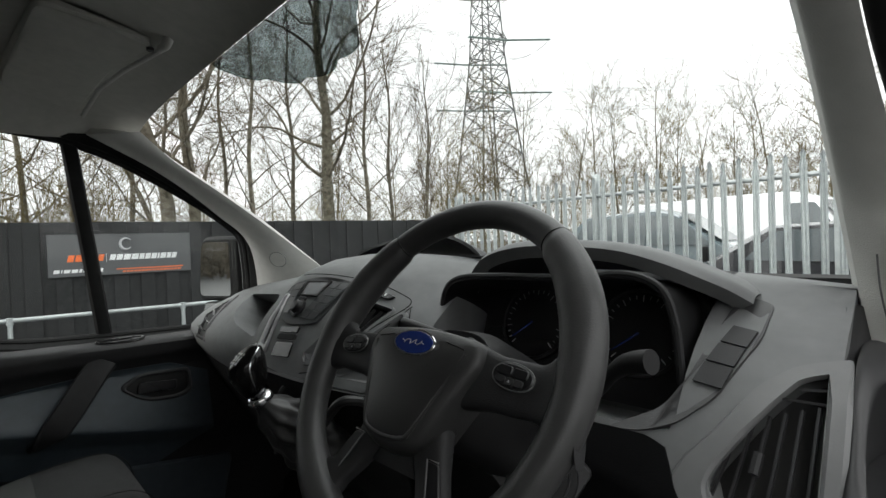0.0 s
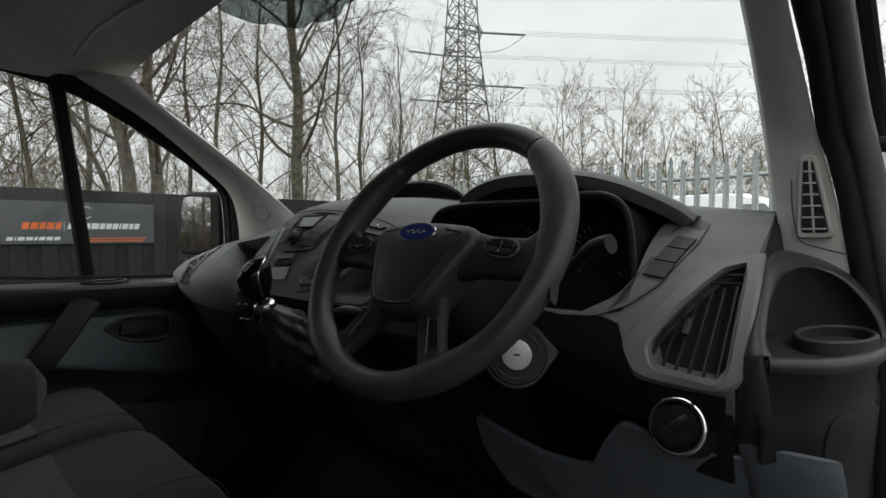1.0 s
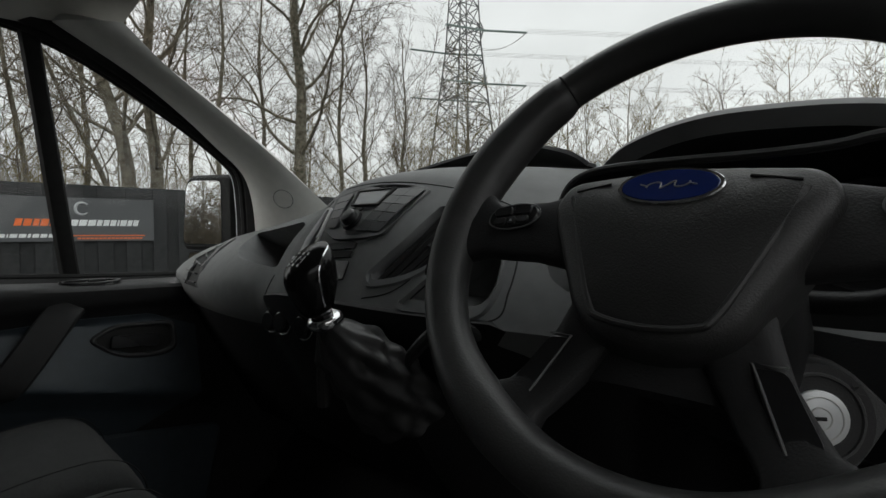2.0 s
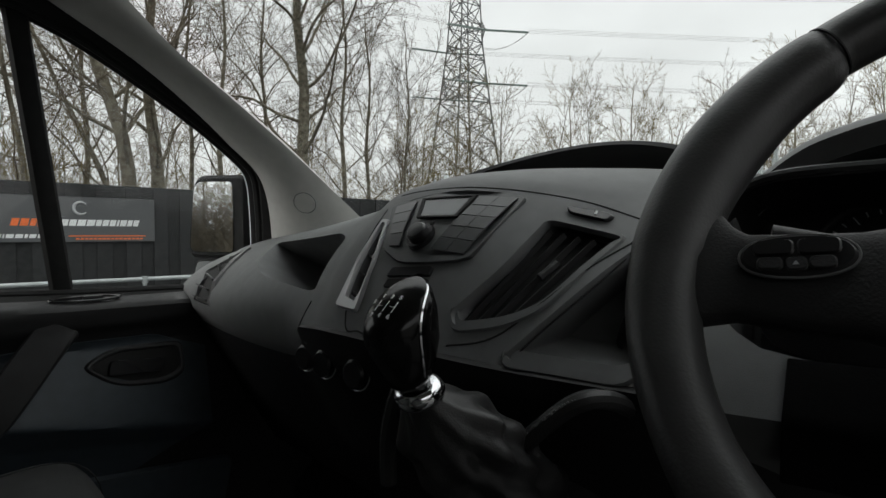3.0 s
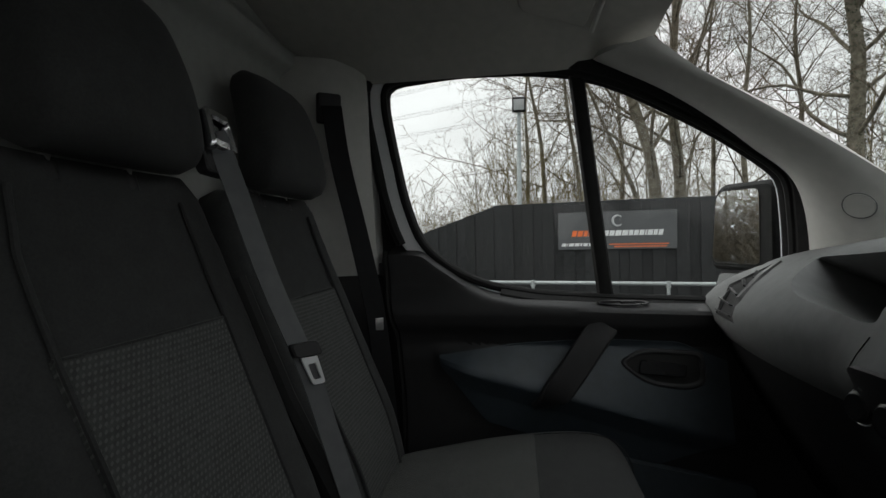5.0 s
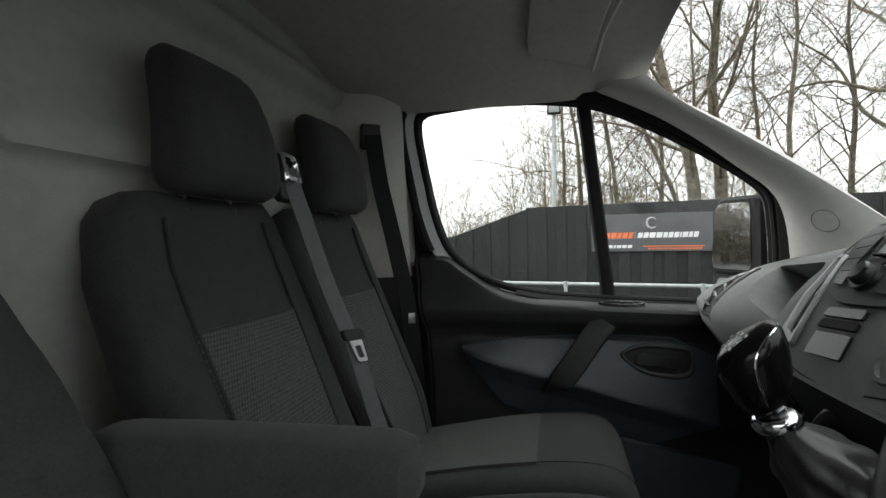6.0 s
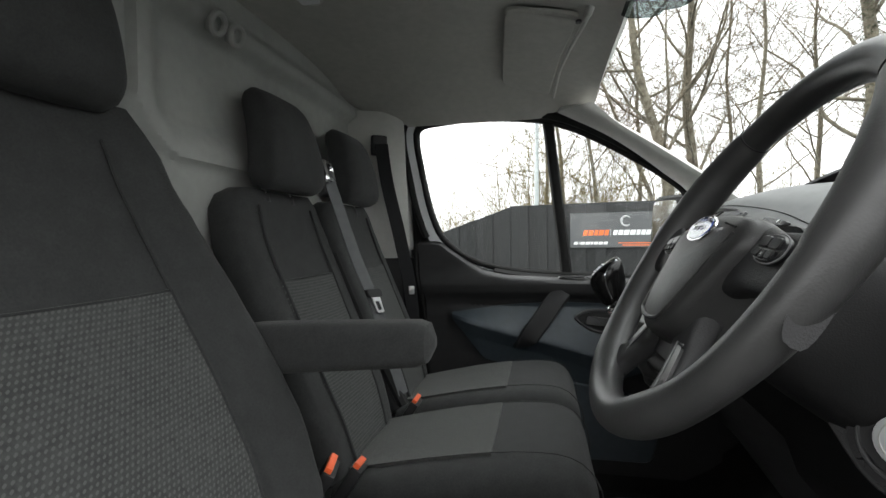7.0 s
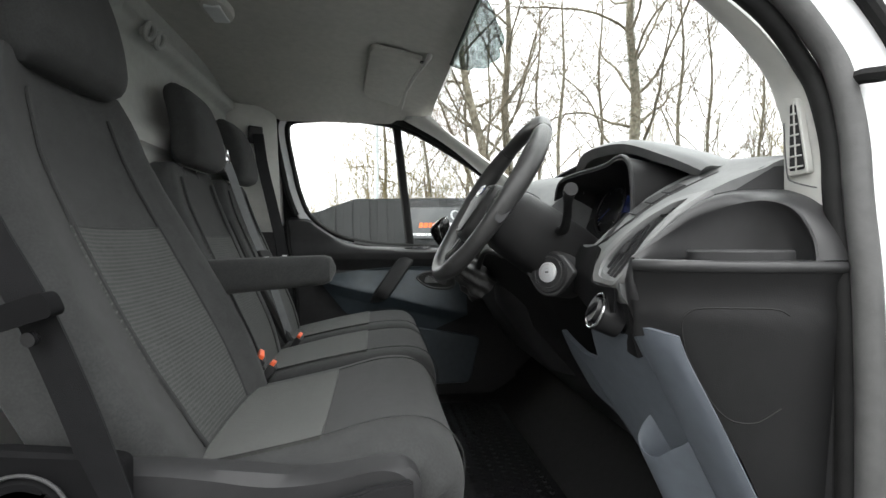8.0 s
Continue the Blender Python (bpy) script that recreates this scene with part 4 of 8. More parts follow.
# heater controls: three ringed knobs on the lower panel
for x, dv in ((-0.165, 0.0), (-0.090, 0.0), (-0.015, 0.0)):
    low = face(x, 0)
    c = Vector((x, low.y + 0.012, low.z - 0.040))
    d = Vector((0.10, -0.98, 0.08)).normalized()
    bm = bmesh.new()
    tube(bm, [c - d * 0.014, c + d * 0.007, c + d * 0.010], [0.018, 0.0168, 0.0138], 20)
    kn = part("heater_knob", bm, dash_gloss, dash)
    bm = bmesh.new()
    o = d.orthogonal().normalized()
    o2 = d.cross(o)
    tube(bm, [c + d * 0.001 + (o * math.cos(a) + o2 * math.sin(a)) * 0.0195 for a in np.linspace(0, 2 * math.pi, 25)[:-1]], 0.0009, 6, closed=True)
    part("knob_ring", bm, dull_metal, kn, "thin metal ring")

# radio and its keys
RADIO = round_outline([(-0.050, 0.86), (0.045, 0.955), (0.138, 0.90), (0.116, 0.47), (0.085, 0.435), (0.030, 0.42), (-0.008, 0.50)], [0.03, 0.1, 0.03, 0.02, 0.02, 0.02, 0.03], 4)
bm = bmesh.new()
plate(bm, dense(RADIO, 1), lambda a, b, c=0.0: face(a, b, 0.0005 + c), 0.004, 0.002)
radio = part("radio_panel", bm, radio_grey, dash, "charcoal radio fascia with display")
bm = bmesh.new()
DISP = round_outline([(0.006, 0.885), (0.084, 0.895), (0.078, 0.715), (0.020, 0.715)], 0.005, 3)
plate(bm, DISP, lambda a, b, c=0.0: face(a, b, 0.003 + c), 0.003, 0.001, [Vector((0.048, 0.80)) + (Vector(p) - Vector((0.048, 0.80))) * 0.84 for p in DISP])
part("display_frame", bm, black_void, radio)
bm = bmesh.new()
plate(bm, [Vector((0.048, 0.80)) + (Vector(p) - Vector((0.048, 0.80))) * 0.84 for p in DISP], lambda a, b, c=0.0: face(a, b, 0.0035 + c), 0.001)
part("display", bm, screen_dark, radio, "switched-off grey display")
c = face(0.044, 0.585, 0.004)
d = Vector((0, -0.75, 0.62)).normalized()
bm = bmesh.new()
tube(bm, [c - d * 0.002, c + d * 0.003, c + d * 0.003, c + d * 0.010, c + d * 0.012, c + d * 0.0125], [0.0172, 0.0165, 0.0130, 0.0122, 0.0100, 0.004], 28)
part("volume_knob", bm, dash_gloss, radio, "round black volume knob")
# key pads left and right of the display
def key_pad(tl, tr, br, bl, cols, rows, gap=0.0005):
    """A field of flush keys between four corners of the fascia."""
    at = lambda p, q: (Vector(bl).lerp(Vector(br), p)).lerp(Vector(tl).lerp(Vector(tr), p), q)
    for i in range(cols):
        for j in range(rows):
            g = gap / 0.045
            quad = [at((i + g) / cols, (j + 0.035) / rows), at((i + 1 - g) / cols, (j + 0.035) / rows), at((i + 1 - g) / cols, (j + 0.965) / rows), at((i + g) / cols, (j + 0.965) / rows)]
            bm = bmesh.new()
            plate(bm, dense(round_outline(quad, 0.0012, 2), 2), lambda a, b, c=0.0: face(a, b, 0.0040 + c), 0.0009, 0.0003)
            part("key", bm, radio_grey, radio)


key_pad((-0.038, 0.845), (-0.003, 0.875), (0.018, 0.520), (0.000, 0.520), 1, 4)
key_pad((0.0885, 0.890), (0.130, 0.880), (0.108, 0.485), (0.066, 0.505), 2, 5)
bm = bmesh.new()
plate(bm, round_outline([(0.030, 0.66), (0.052, 0.66), (0.052, 0.69), (0.030, 0.69)], 0.003, 2), lambda a, b, c=0.0: face(a, b, 0.004 + c), 0.002)
part("eject_key", bm, black_void, radio)
# lower slot and blank panel
for b0, b1, mat in ((0.345, 0.395, dash_gloss), (0.285, 0.330, black_void), (0.14, 0.26, dash_gloss)):
    bm = bmesh.new()
    plate(bm, round_outline([(0.018, b0), (0.078, b0 + 0.02), (0.078, b1 + 0.02), (0.022, b1)], 0.005, 2), lambda a, b, c=0.0: face(a, b, 0.0005 + c), 0.003, 0.001)
    part("slot_panel", bm, mat, dash)
# hazard switch
HAZ = round_outline([(0.180, 0.835), (0.225, 0.800), (0.222, 0.755), (0.186, 0.790)], 0.012, 4)
bm = bmesh.new()
plate(bm, HAZ, lambda a, b, c=0.0: face(a, b, 0.0005 + c), 0.005, 0.002)
haz = part("hazard_switch", bm, dash_gloss, dash, "black hazard switch bar")
bm = bmesh.new()
plate(bm, [(0.209, 0.785), (0.211, 0.783), (0.211, 0.806), (0.209, 0.808)], lambda a, b, c=0.0: face(a, b, 0.0058 + c), 0.0006)
part("switch_mark", bm, white_ink, haz)

# seam grooves of the fascia
def seam(pts, name="seam"):
    bm = bmesh.new()
    tube(bm, [face(a, b, -0.0001) for a, b in pts], 0.0010, 5)
    part(name, bm, black_void, dash)


def seam_line(pts, n=40):
    line = smooth_line([(a, b, 0) for a, b in pts], 8)
    return [(p.x, p.y) for p in line]


seam(seam_line([(-0.060, 0.995), (0.06, 0.985), (0.16, 0.93), (0.225, 0.84), (0.256, 0.735), (0.225, 0.50), (0.17, 0.16), (0.12, 0.07)]))
seam(seam_line([(0.262, 0.72), (0.235, 0.42), (0.19, 0.10)]))
seam(seam_line([(0.262, 0.70), (0.288, 0.45), (0.297, 0.20), (0.285, 0.03), (0.17, 0.03)]))
seam(seam_line([(-0.175, 0.0), (-0.165, 0.10), (-0.155, 0.2)]))
seam(seam_line([(-0.066, 0.86), (-0.036, 0.12), (0.0, 0.05), (0.06, 0.03)]))

# flip-up lid standing on the dash top
bm = bmesh.new()


def lid(u, v):
    x = -0.115 + 0.40 * u
    y = 0.405 + 0.025 * math.sin(math.pi * u) + 0.02 * v
    h = 0.024 * math.sin(math.pi * min(1, u * 1.02)) ** 0.4 + 0.012 * math.sin(math.pi * u ** 1.7)
    return (x, y - 0.05 * v * v, 1.362 + h * v + 0.012 * u * (1 - u) * 4 * v)


sheet(bm, lid, 30, 8, 0.006, 1)
part("top_tray_lid", bm, dash_dark, dash, "black open lid of the top tray")
for x, y in ((0.085, 0.300), (0.096, 0.305), (0.128, 0.300), (0.134, 0.308)):
    bm = bmesh.new()
    z = 1.352
    tube(bm, [(x, y, z), (x, y - 0.001, z + 0.006)], 0.0022, 8)
    part("screw_hole", bm, black_void, dash)

# instrument hood
cluster = thing("instrument_cluster", (0.52, 0.33, 1.2), "dark instrument binnacle with round dials under a hood", "instrument cluster")
bm = bmesh.new()


HOOD_X = (0.314, 0.338, 0.378, 0.455, 0.535, 0.603, 0.652, 0.692, 0.715, 0.732)
HOOD_Y = (0.310, 0.294, 0.278, 0.262, 0.262, 0.269, 0.277, 0.296, 0.316, 0.338)
HOOD_Z = (1.320, 1.347, 1.372, 1.388, 1.388, 1.381, 1.366, 1.346, 1.331, 1.315)


def hood(u, v):
    x = 0.314 + 0.418 * u
    nose = max(0.0, 1 - v / 0.10) ** 2
    return (x, soft_at(x, HOOD_X, HOOD_Y) + 0.20 * v, soft_at(x, HOOD_X, HOOD_Z) - 0.035 * v * v + 0.004 - 0.009 * nose)


sheet(bm, hood, 72, 24, 0.021, 1)
part("hood", bm, dash_top, cluster, "soft grey hood")
bm = bmesh.new()


ARCH = smooth_line([(0.303, 0, 1.200), (0.303, 0, 1.270), (0.313, 0, 1.315), (0.345, 0, 1.337), (0.42, 0, 1.342), (0.52, 0, 1.342), (0.572, 0, 1.344), (0.604, 0, 1.349),
                    (0.640, 0, 1.346), (0.666, 0, 1.331), (0.678, 0, 1.300), (0.683, 0, 1.25), (0.685, 0, 1.205)], 6)


def inner_hood(u, v):
    p = along(ARCH, u)
    y = lerp_at(p.x, (0.30, 0.50, 0.60, 0.685), (0.254, 0.260, 0.257, 0.245))
    return (p.x + (0.010 * v if p.x < 0.5 else 0.0), y + lerp_at(p.x, (0.55, 0.68), (0.14, 0.24)) * v, p.z - 0.034 * v)


sheet(bm, inner_hood, 72, 10, 0.006, 1)
part("inner_hood", bm, dash_black, cluster)
bm = bmesh.new()
tube(bm, [Vector(inner_hood(0.02 + 0.96 * k / 60, 0.0)) + Vector((0, 0.001, 0.0)) for k in range(61)], 0.0042, 8)
part("hood_lip", bm, dash_dark, cluster, "rounded black lip of the inner hood")
spot = plane_at((0.515, 0.338, 1.262), (1, 0, 0), (0, 0.34, 1))
bm = bmesh.new()
plate(bm, round_outline([(-0.185, -0.095), (0.170, -0.095), (0.170, 0.075), (-0.185, 0.075)], 0.05, 5), spot, -0.012)
part("dial_plate", bm, dash_gloss, cluster)
for cx in (-0.085, 0.085):
    bm = bmesh.new()
    tube(bm, [spot(cx + 0.058 * math.cos(a), 0.058 * math.sin(a), 0.004) for a in np.linspace(0, 2 * math.pi, 37)[:-1]], 0.003, 6, closed=True)
    dial = part("dial_rim", bm, dash_dark, cluster)
    for k in range(25):
        a = radians(225 - 270 * k / 24)
        bm = bmesh.new()
        r0, r1 = (0.043, 0.052) if k % 3 == 0 else (0.047, 0.052)
        t = Vector((-math.sin(a), math.cos(a))) * 0.0006
        pp = [Vector((cx + r * math.cos(a), r * math.sin(a))) for r in (r0, r1)]
        plate(bm, [pp[0] - t, pp[1] - t, pp[1] + t, pp[0] + t], lambda a_, b_, c=0.0: spot(a_, b_, 0.001 + c), 0.0006)
        part("tick", bm, grey_ink, dial)
    bm = bmesh.new()
    a = radians(218)
    tube(bm, [spot(cx, 0, 0.005), spot(cx + 0.046 * math.cos(a), 0.046 * math.sin(a), 0.005)], [0.002, 0.0008], 6)
    part("needle", bm, badge_blue, dial, "blue needle")
bm = bmesh.new()
plate(bm, round_outline([(-0.024, -0.012), (0.024, -0.012), (0.024, 0.028), (-0.024, 0.028)], 0.004, 2), lambda a, b, c=0.0: spot(a, b, 0.002 + c), 0.002)
part("trip_display", bm, badge_blue, cluster, "small dark blue display")

# switch strip right of the wheel, let into the fascia
bm = bmesh.new()
STRIP = round_outline([(0.615, 0.185), (0.675, 0.333), (0.695, 0.50), (0.711, 0.90), (0.722, 1.0), (0.749, 0.955), (0.749, 0.72), (0.724, 0.43), (0.692, 0.295), (0.655, 0.215)],
                      [0.006, 0.04, 0.05, 0.03, 0.02, 0.03, 0.06, 0.05, 0.03, 0.03], 4)
plate(bm, STRIP, lambda a, b, c=0.0: face(a, b, -0.003 + c), 0.0055, 0.0018)
sw = part("switch_strip", bm, dash_mid, dash, "charcoal switch panel beside the dials")
for k in range(3):
    lo, hi = k / 3 + 0.012, (k + 1) / 3 - 0.012
    left, right = (lambda q: (0.698 + 0.022 * q, 0.475 + 0.315 * q)), (lambda q: (0.7265 + 0.0175 * q, 0.462 + 0.305 * q))
    bm = bmesh.new()
    plate(bm, round_outline([left(lo), right(lo), right(hi), left(hi)], 0.002, 3), lambda a, b, c=0.0: face(a, b, 0.0005 + c), 0.0036, 0.0008)
    part("blank_switch", bm, dash_dark, sw)

# door-side end of the dash: curved side panel, cup tray and its bowl
PLAN = smooth_line([(0.838, 0.158, 0), (0.847, 0.159, 0), (0.862, 0.167, 0), (0.890, 0.192, 0), (0.917, 0.248, 0), (0.930, 0.313, 0), (0.934, 0.405, 0)], 5)
RIM = smooth_line([(0.839, 0.158, 1.174), (0.837, 0.185, 1.190), (0.835, 0.232, 1.217), (0.836, 0.265, 1.232), (0.842, 0.303, 1.246), (0.855, 0.334, 1.252), (0.873, 0.350, 1.248),
                   (0.893, 0.356, 1.236), (0.910, 0.356, 1.216), (0.922, 0.355, 1.195), (0.929, 0.352, 1.172)], 5)
EDGE_IN = smooth_line([(0.850, 0.190, 1.062), (0.848, 0.168, 1.108), (0.844, 0.157, 1.146)], 5) + RIM
EDGE_OUT = smooth_line([(0.812, 0.186, 1.062), (0.816, 0.166, 1.108), (0.819, 0.160, 1.142)], 5) + smooth_line(
    [(0.822, 0.168, 1.163), (0.823, 0.191, 1.187), (0.824, 0.229, 1.225), (0.825, 0.263, 1.249), (0.824, 0.312, 1.266), (0.828, 0.400, 1.270), (0.866, 0.410, 1.258),
     (0.890, 0.410, 1.243), (0.910, 0.410, 1.222), (0.922, 0.410, 1.200), (0.931, 0.410, 1.172)], 5)
FOOT = smooth_line([(x, y, 1.1715) for x, y in ((0.846, 0.166), (0.838, 0.190), (0.830, 0.235), (0.829, 0.268), (0.834, 0.308), (0.846, 0.345), (0.866, 0.368), (0.888, 0.374), (0.906, 0.372), (0.918, 0.364), (0.926, 0.352))], 5)


def side_panel(u, v):
    p = along(PLAN, u)
    low = lerp_at(p.y, (0.15, 0.17, 0.21, 0.268, 0.297, 0.405), (1.062, 1.070, 1.00, 0.924, 0.861, 0.64))
    z = 1.160 + (low - 1.160) * v
    return (p.x - 0.006 * math.sin(math.pi * min(1.0, (1.160 - z) / 0.06)) - 0.03 * v * u, p.y + 0.004 * v, z)


bm = bmesh.new()
sheet(bm, side_panel, 30, 24, 0.012, -1)
end = part("end_cap", bm, dash_black, dash, "black end cap with a cup tray")
bm = bmesh.new()
sheet(bm, lambda u, v: Vector((0.822, 0.166 + 0.242 * u, 1.170)).lerp(along(PLAN, u) + Vector((0, 0, 1.170)), v), 30, 6, 0.008, -1)
tray = part("cup_tray", bm, satin_dark, end)
bm = bmesh.new()
tube(bm, [p + Vector((-0.004, 0.002, 1.1645)) for p in PLAN[5:]], 0.0085, 12)
part("tray_lip", bm, satin_dark, end, "grey rounded tray lip")
bm = bmesh.new()


def bowl_wall(u, v):
    a, b = along(FOOT, u), along(RIM, u)
    return Vector((a.x + (b.x - a.x) * v ** 3, a.y + (b.y - a.y) * v ** 3, a.z + (b.z - a.z) * (0.3 * math.sin(v * math.pi / 2) + 0.7 * v)))


sheet(bm, bowl_wall, 50, 10, 0.003, 1)
part("bowl", bm, satin_dark, end)
bm = bmesh.new()


def moulding(u, v):
    """Broad rounded band from the bowl's edge over to the vent and the pillar."""
    a, b = along(EDGE_IN, u), along(EDGE_OUT, u)
    run = along(EDGE_IN, min(1.0, u + 0.02)) - along(EDGE_IN, max(0.0, u - 0.02))
    n = run.cross(b - a).normalized()
    n *= 1 if n.dot(Vector((0.4, -0.6, 0.7))) > 0 else -1
    return a.lerp(b, v) + n * 0.005 * max(0.0, math.sin(math.pi * v)) ** 0.6


sheet(bm, moulding, 70, 14, 0.003, 1)
part("rounded_moulding", bm, satin_dark, end, "satin dark moulding round the cup tray")
bm = bmesh.new()
ringp = [(0.889 + 0.034 * math.cos(a) + 0.012 * math.sin(a), 0.280 + 0.064 * math.sin(a)) for a in np.linspace(0, 2 * math.pi, 37)[:-1]]
ring_in = [(0.889 + (x - 0.889) * 0.84, 0.280 + (y - 0.280) * 0.90) for x, y in ringp]
bm_in = bmesh.new()
plate(bm_in, ring_in, lambda a, b, c=0.0: Vector((a, b, 1.1712 + c)), 0.0008)
part("cup_floor", bm_in, black_void, end)
plate(bm, ringp, lambda a, b, c=0.0: Vector((a, b, 1.1700 + c)), 0.015, 0.002, ring_in)
part("cup_ring", bm, dash_dark, end, "raised oval cup ring")
bm = bmesh.new()


def cover_seam(p):
    u = min((k / 400 for k in range(401)), key=lambda q: abs(along(PLAN, q).y - p.y))
    low = side_panel(u, 1.0)[2]
    q = side_panel(u, (1.160 - p.z) / (1.160 - low))
    return Vector(q) + Vector((0.0005, -0.0005, 0))


tube(bm, [cover_seam(p) for p in smooth_line([(0, 0.320, 1.104), (0, 0.300, 1.112), (0, 0.228, 1.112), (0, 0.207, 1.106), (0, 0.199, 1.09), (0, 0.206, 1.05), (0, 0.228, 1.00), (0, 0.248, 0.973), (0, 0.266, 0.964), (0, 0.290, 0.966), (0, 0.316, 0.984)], 5)], 0.0010, 6)
part("fuse_cover_seam", bm, black_void, end)
# dark corner pad between the vent and the pillar
bm = bmesh.new()
CORNER = [Vector(p) for p in ((0.814, 0.290, 1.272), (0.806, 0.384, 1.309), (0.824, 0.412, 1.310), (0.832, 0.408, 1.255), (0.820, 0.300, 1.246))]
vs = [bm.verts.new(p) for p in CORNER] + [bm.verts.new(p + Vector((-0.03, 0.01, -0.03))) for p in CORNER]
bm.faces.new(vs[:5])
bm.faces.new(vs[5:][::-1])
for k in range(5):
    j = (k + 1) % 5
    bm.faces.new((vs[k], vs[5 + k], vs[5 + j], vs[j]))
bmesh.ops.bevel(bm, geom=bm.edges[:], offset=0.004, segments=2, affect="EDGES")
part("corner_pad", bm, dash_dark, dash)
# blue-grey knee panel with its bin
bm = bmesh.new()
KNEE = round_outline([(0.440, 1.000), (0.500, 0.984), (0.568, 0.974), (0.645, 0.984), (0.668, 1.030), (0.700, 1.075), (0.745, 1.058), (0.807, 1.060), (0.870, 1.062), (0.900, 0.88), (0.915, 0.62),
                      (0.780, 0.60), (0.680, 0.72), (0.610, 0.86), (0.470, 0.868), (0.432, 0.93)], 0.018, 4)
plate(bm, KNEE, lambda a, b, c=0.0: Vector((a, 0.726 - 0.5 * b - c - 0.018 * math.sin(math.pi * min(1, max(0, (a - 0.43) / 0.45))), b)), 0.012, 0.004)
knee_panel = part("knee_panel", bm, dash_blue, dash, "blue-grey plastic knee panel")
MOUTH = [Vector(p) for p in ((0.754, 0.254, 0.932), (0.747, 0.232, 0.906), (0.748, 0.221, 0.880), (0.760, 0.224, 0.862), (0.784, 0.232, 0.862), (0.812, 0.240, 0.886), (0.842, 0.250, 0.914), (0.812, 0.262, 0.926), (0.780, 0.260, 0.934))]
LOOP = smooth_line(MOUTH + MOUTH[:3], 5)[5:-6]
HEART = sum(LOOP, Vector()) / len(LOOP)
DOWN = Vector((0.040, 0.135, -0.30))
bm = bmesh.new()
ring_faces(bm, [[HEART + (p - HEART) * k + DOWN * d for p in LOOP] for k, d in ((0.50, 1.0), (0.90, 0.62), (1.0, 0.25), (1.0, 0.02), (0.985, 0.004), (0.93, -0.004), (0.87, 0.006), (0.84, 0.05), (0.72, 0.45))])
part("side_bin", bm, dash_blue, dash, "blue-grey open side bin with a rounded mouth")
bm = bmesh.new()


def flange(u, v):
    p = along(FLANGE, u)
    return p + Vector((0.074 * (v - 0.5), 0.012 * (v - 0.5), 0)) + Vector((0, -0.0115, 0.0045)) * max(0.0, math.sin(math.pi * min(max(v, 0.0), 1.0))) ** 0.45


FLANGE = smooth_line([(0.858, 0.186, 1.076), (0.863, 0.196, 1.045), (0.874, 0.232, 0.970), (0.886, 0.284, 0.860), (0.896, 0.350, 0.73), (0.904, 0.417, 0.60)], 6)
sheet(bm, flange, 30, 16, 0.006, -1)
part("edge_flange", bm, dash_blue, dash)

# light switch: chrome-ringed dial below the driver's vent
c = Vector((0.768, 0.147, 1.088))
d = Vector((-0.12, -0.92, 0.36)).normalized()
o = d.orthogonal().normalized()
o2 = d.cross(o)
bm = bmesh.new()
tube(bm, [c - d * 0.03, c + d * 0.004, c + d * 0.004, c + d * 0.013], [0.030, 0.029, 0.021, 0.019], 28)
lsw = part("light_switch", bm, dash_gloss, dash)
bm = bmesh.new()
tube(bm, [c + d * 0.007 + (o * math.cos(a) + o2 * math.sin(a)) * 0.0275 for a in np.linspace(0, 2 * math.pi, 33)[:-1]], 0.0024, 8, closed=True)
part("switch_ring", bm, chrome, lsw, "chrome ring")
bm = bmesh.new()
tube(bm, [c + d * 0.012 - o * 0.016, c + d * 0.016, c + d * 0.012 + o * 0.016], 0.0035, 8)
part("switch_grip", bm, dash_gloss, lsw)
bm = bmesh.new()
sheet(bm, lambda u, v: (0.655 + 0.158 * u, 0.162 + 0.022 * v - 0.003 * math.sin(math.pi * v) + 0.075 * (1 - u) ** 2, 1.131 - 0.104 * v), 12, 8, 0.014, -1)
part("switch_panel", bm, dash_black, dash)

# ---------------------------------------------------------------- steering column and wheel
TILT = radians(33.1)
HUB = Vector((0.505, 0.035, 1.277))
WX, WY, WZ = Vector((1, 0, 0)), Vector((0, math.sin(TILT), math.cos(TILT))), Vector((0, -math.cos(TILT), math.sin(TILT)))


def on_wheel(a, b, c=0.0):
    return HUB + WX * a + WY * b + WZ * c


column = thing("steering_column", (0.51, 0.15, 1.1), "black steering column shroud with ignition lock and stalks", "steering column")
bm = bmesh.new()
rings = []
for w, rx, ry in ((-0.035, 0.056, 0.056), (-0.06, 0.062, 0.066), (-0.12, 0.060, 0.070), (-0.20, 0.060, 0.072), (-0.24, 0.056, 0.068)):
    rings.append([on_wheel(rx * abs(math.cos(a)) ** 0.7 * (1 if math.cos(a) > 0 else -1), -0.012 + ry * abs(math.sin(a)) ** 0.7 * (1 if math.sin(a) > 0 else -1), w)
                  for a in np.linspace(0, 2 * math.pi, 33)[:-1]])
ring_faces(bm, rings)
part("shroud", bm, dash_black, column)
KEY = Vector((0.571, 0.138, 1.133))
d = Vector((0.55, -0.82, 0.15)).normalized()
o, o2 = d.orthogonal().normalized(), d.cross(d.orthogonal().normalized())
bm = bmesh.new()
tube(bm, [KEY - d * 0.07, KEY - d * 0.012, KEY + d * 0.001, KEY + d * 0.001, KEY - d * 0.004], [0.046, 0.044, 0.038, 0.027, 0.025], 28)
lock = part("lock_housing", bm, dash_dark, column)
bm = bmesh.new()
across = Vector((0, 0, 1)).cross(d).normalized()
upd = d.cross(across).normalized()
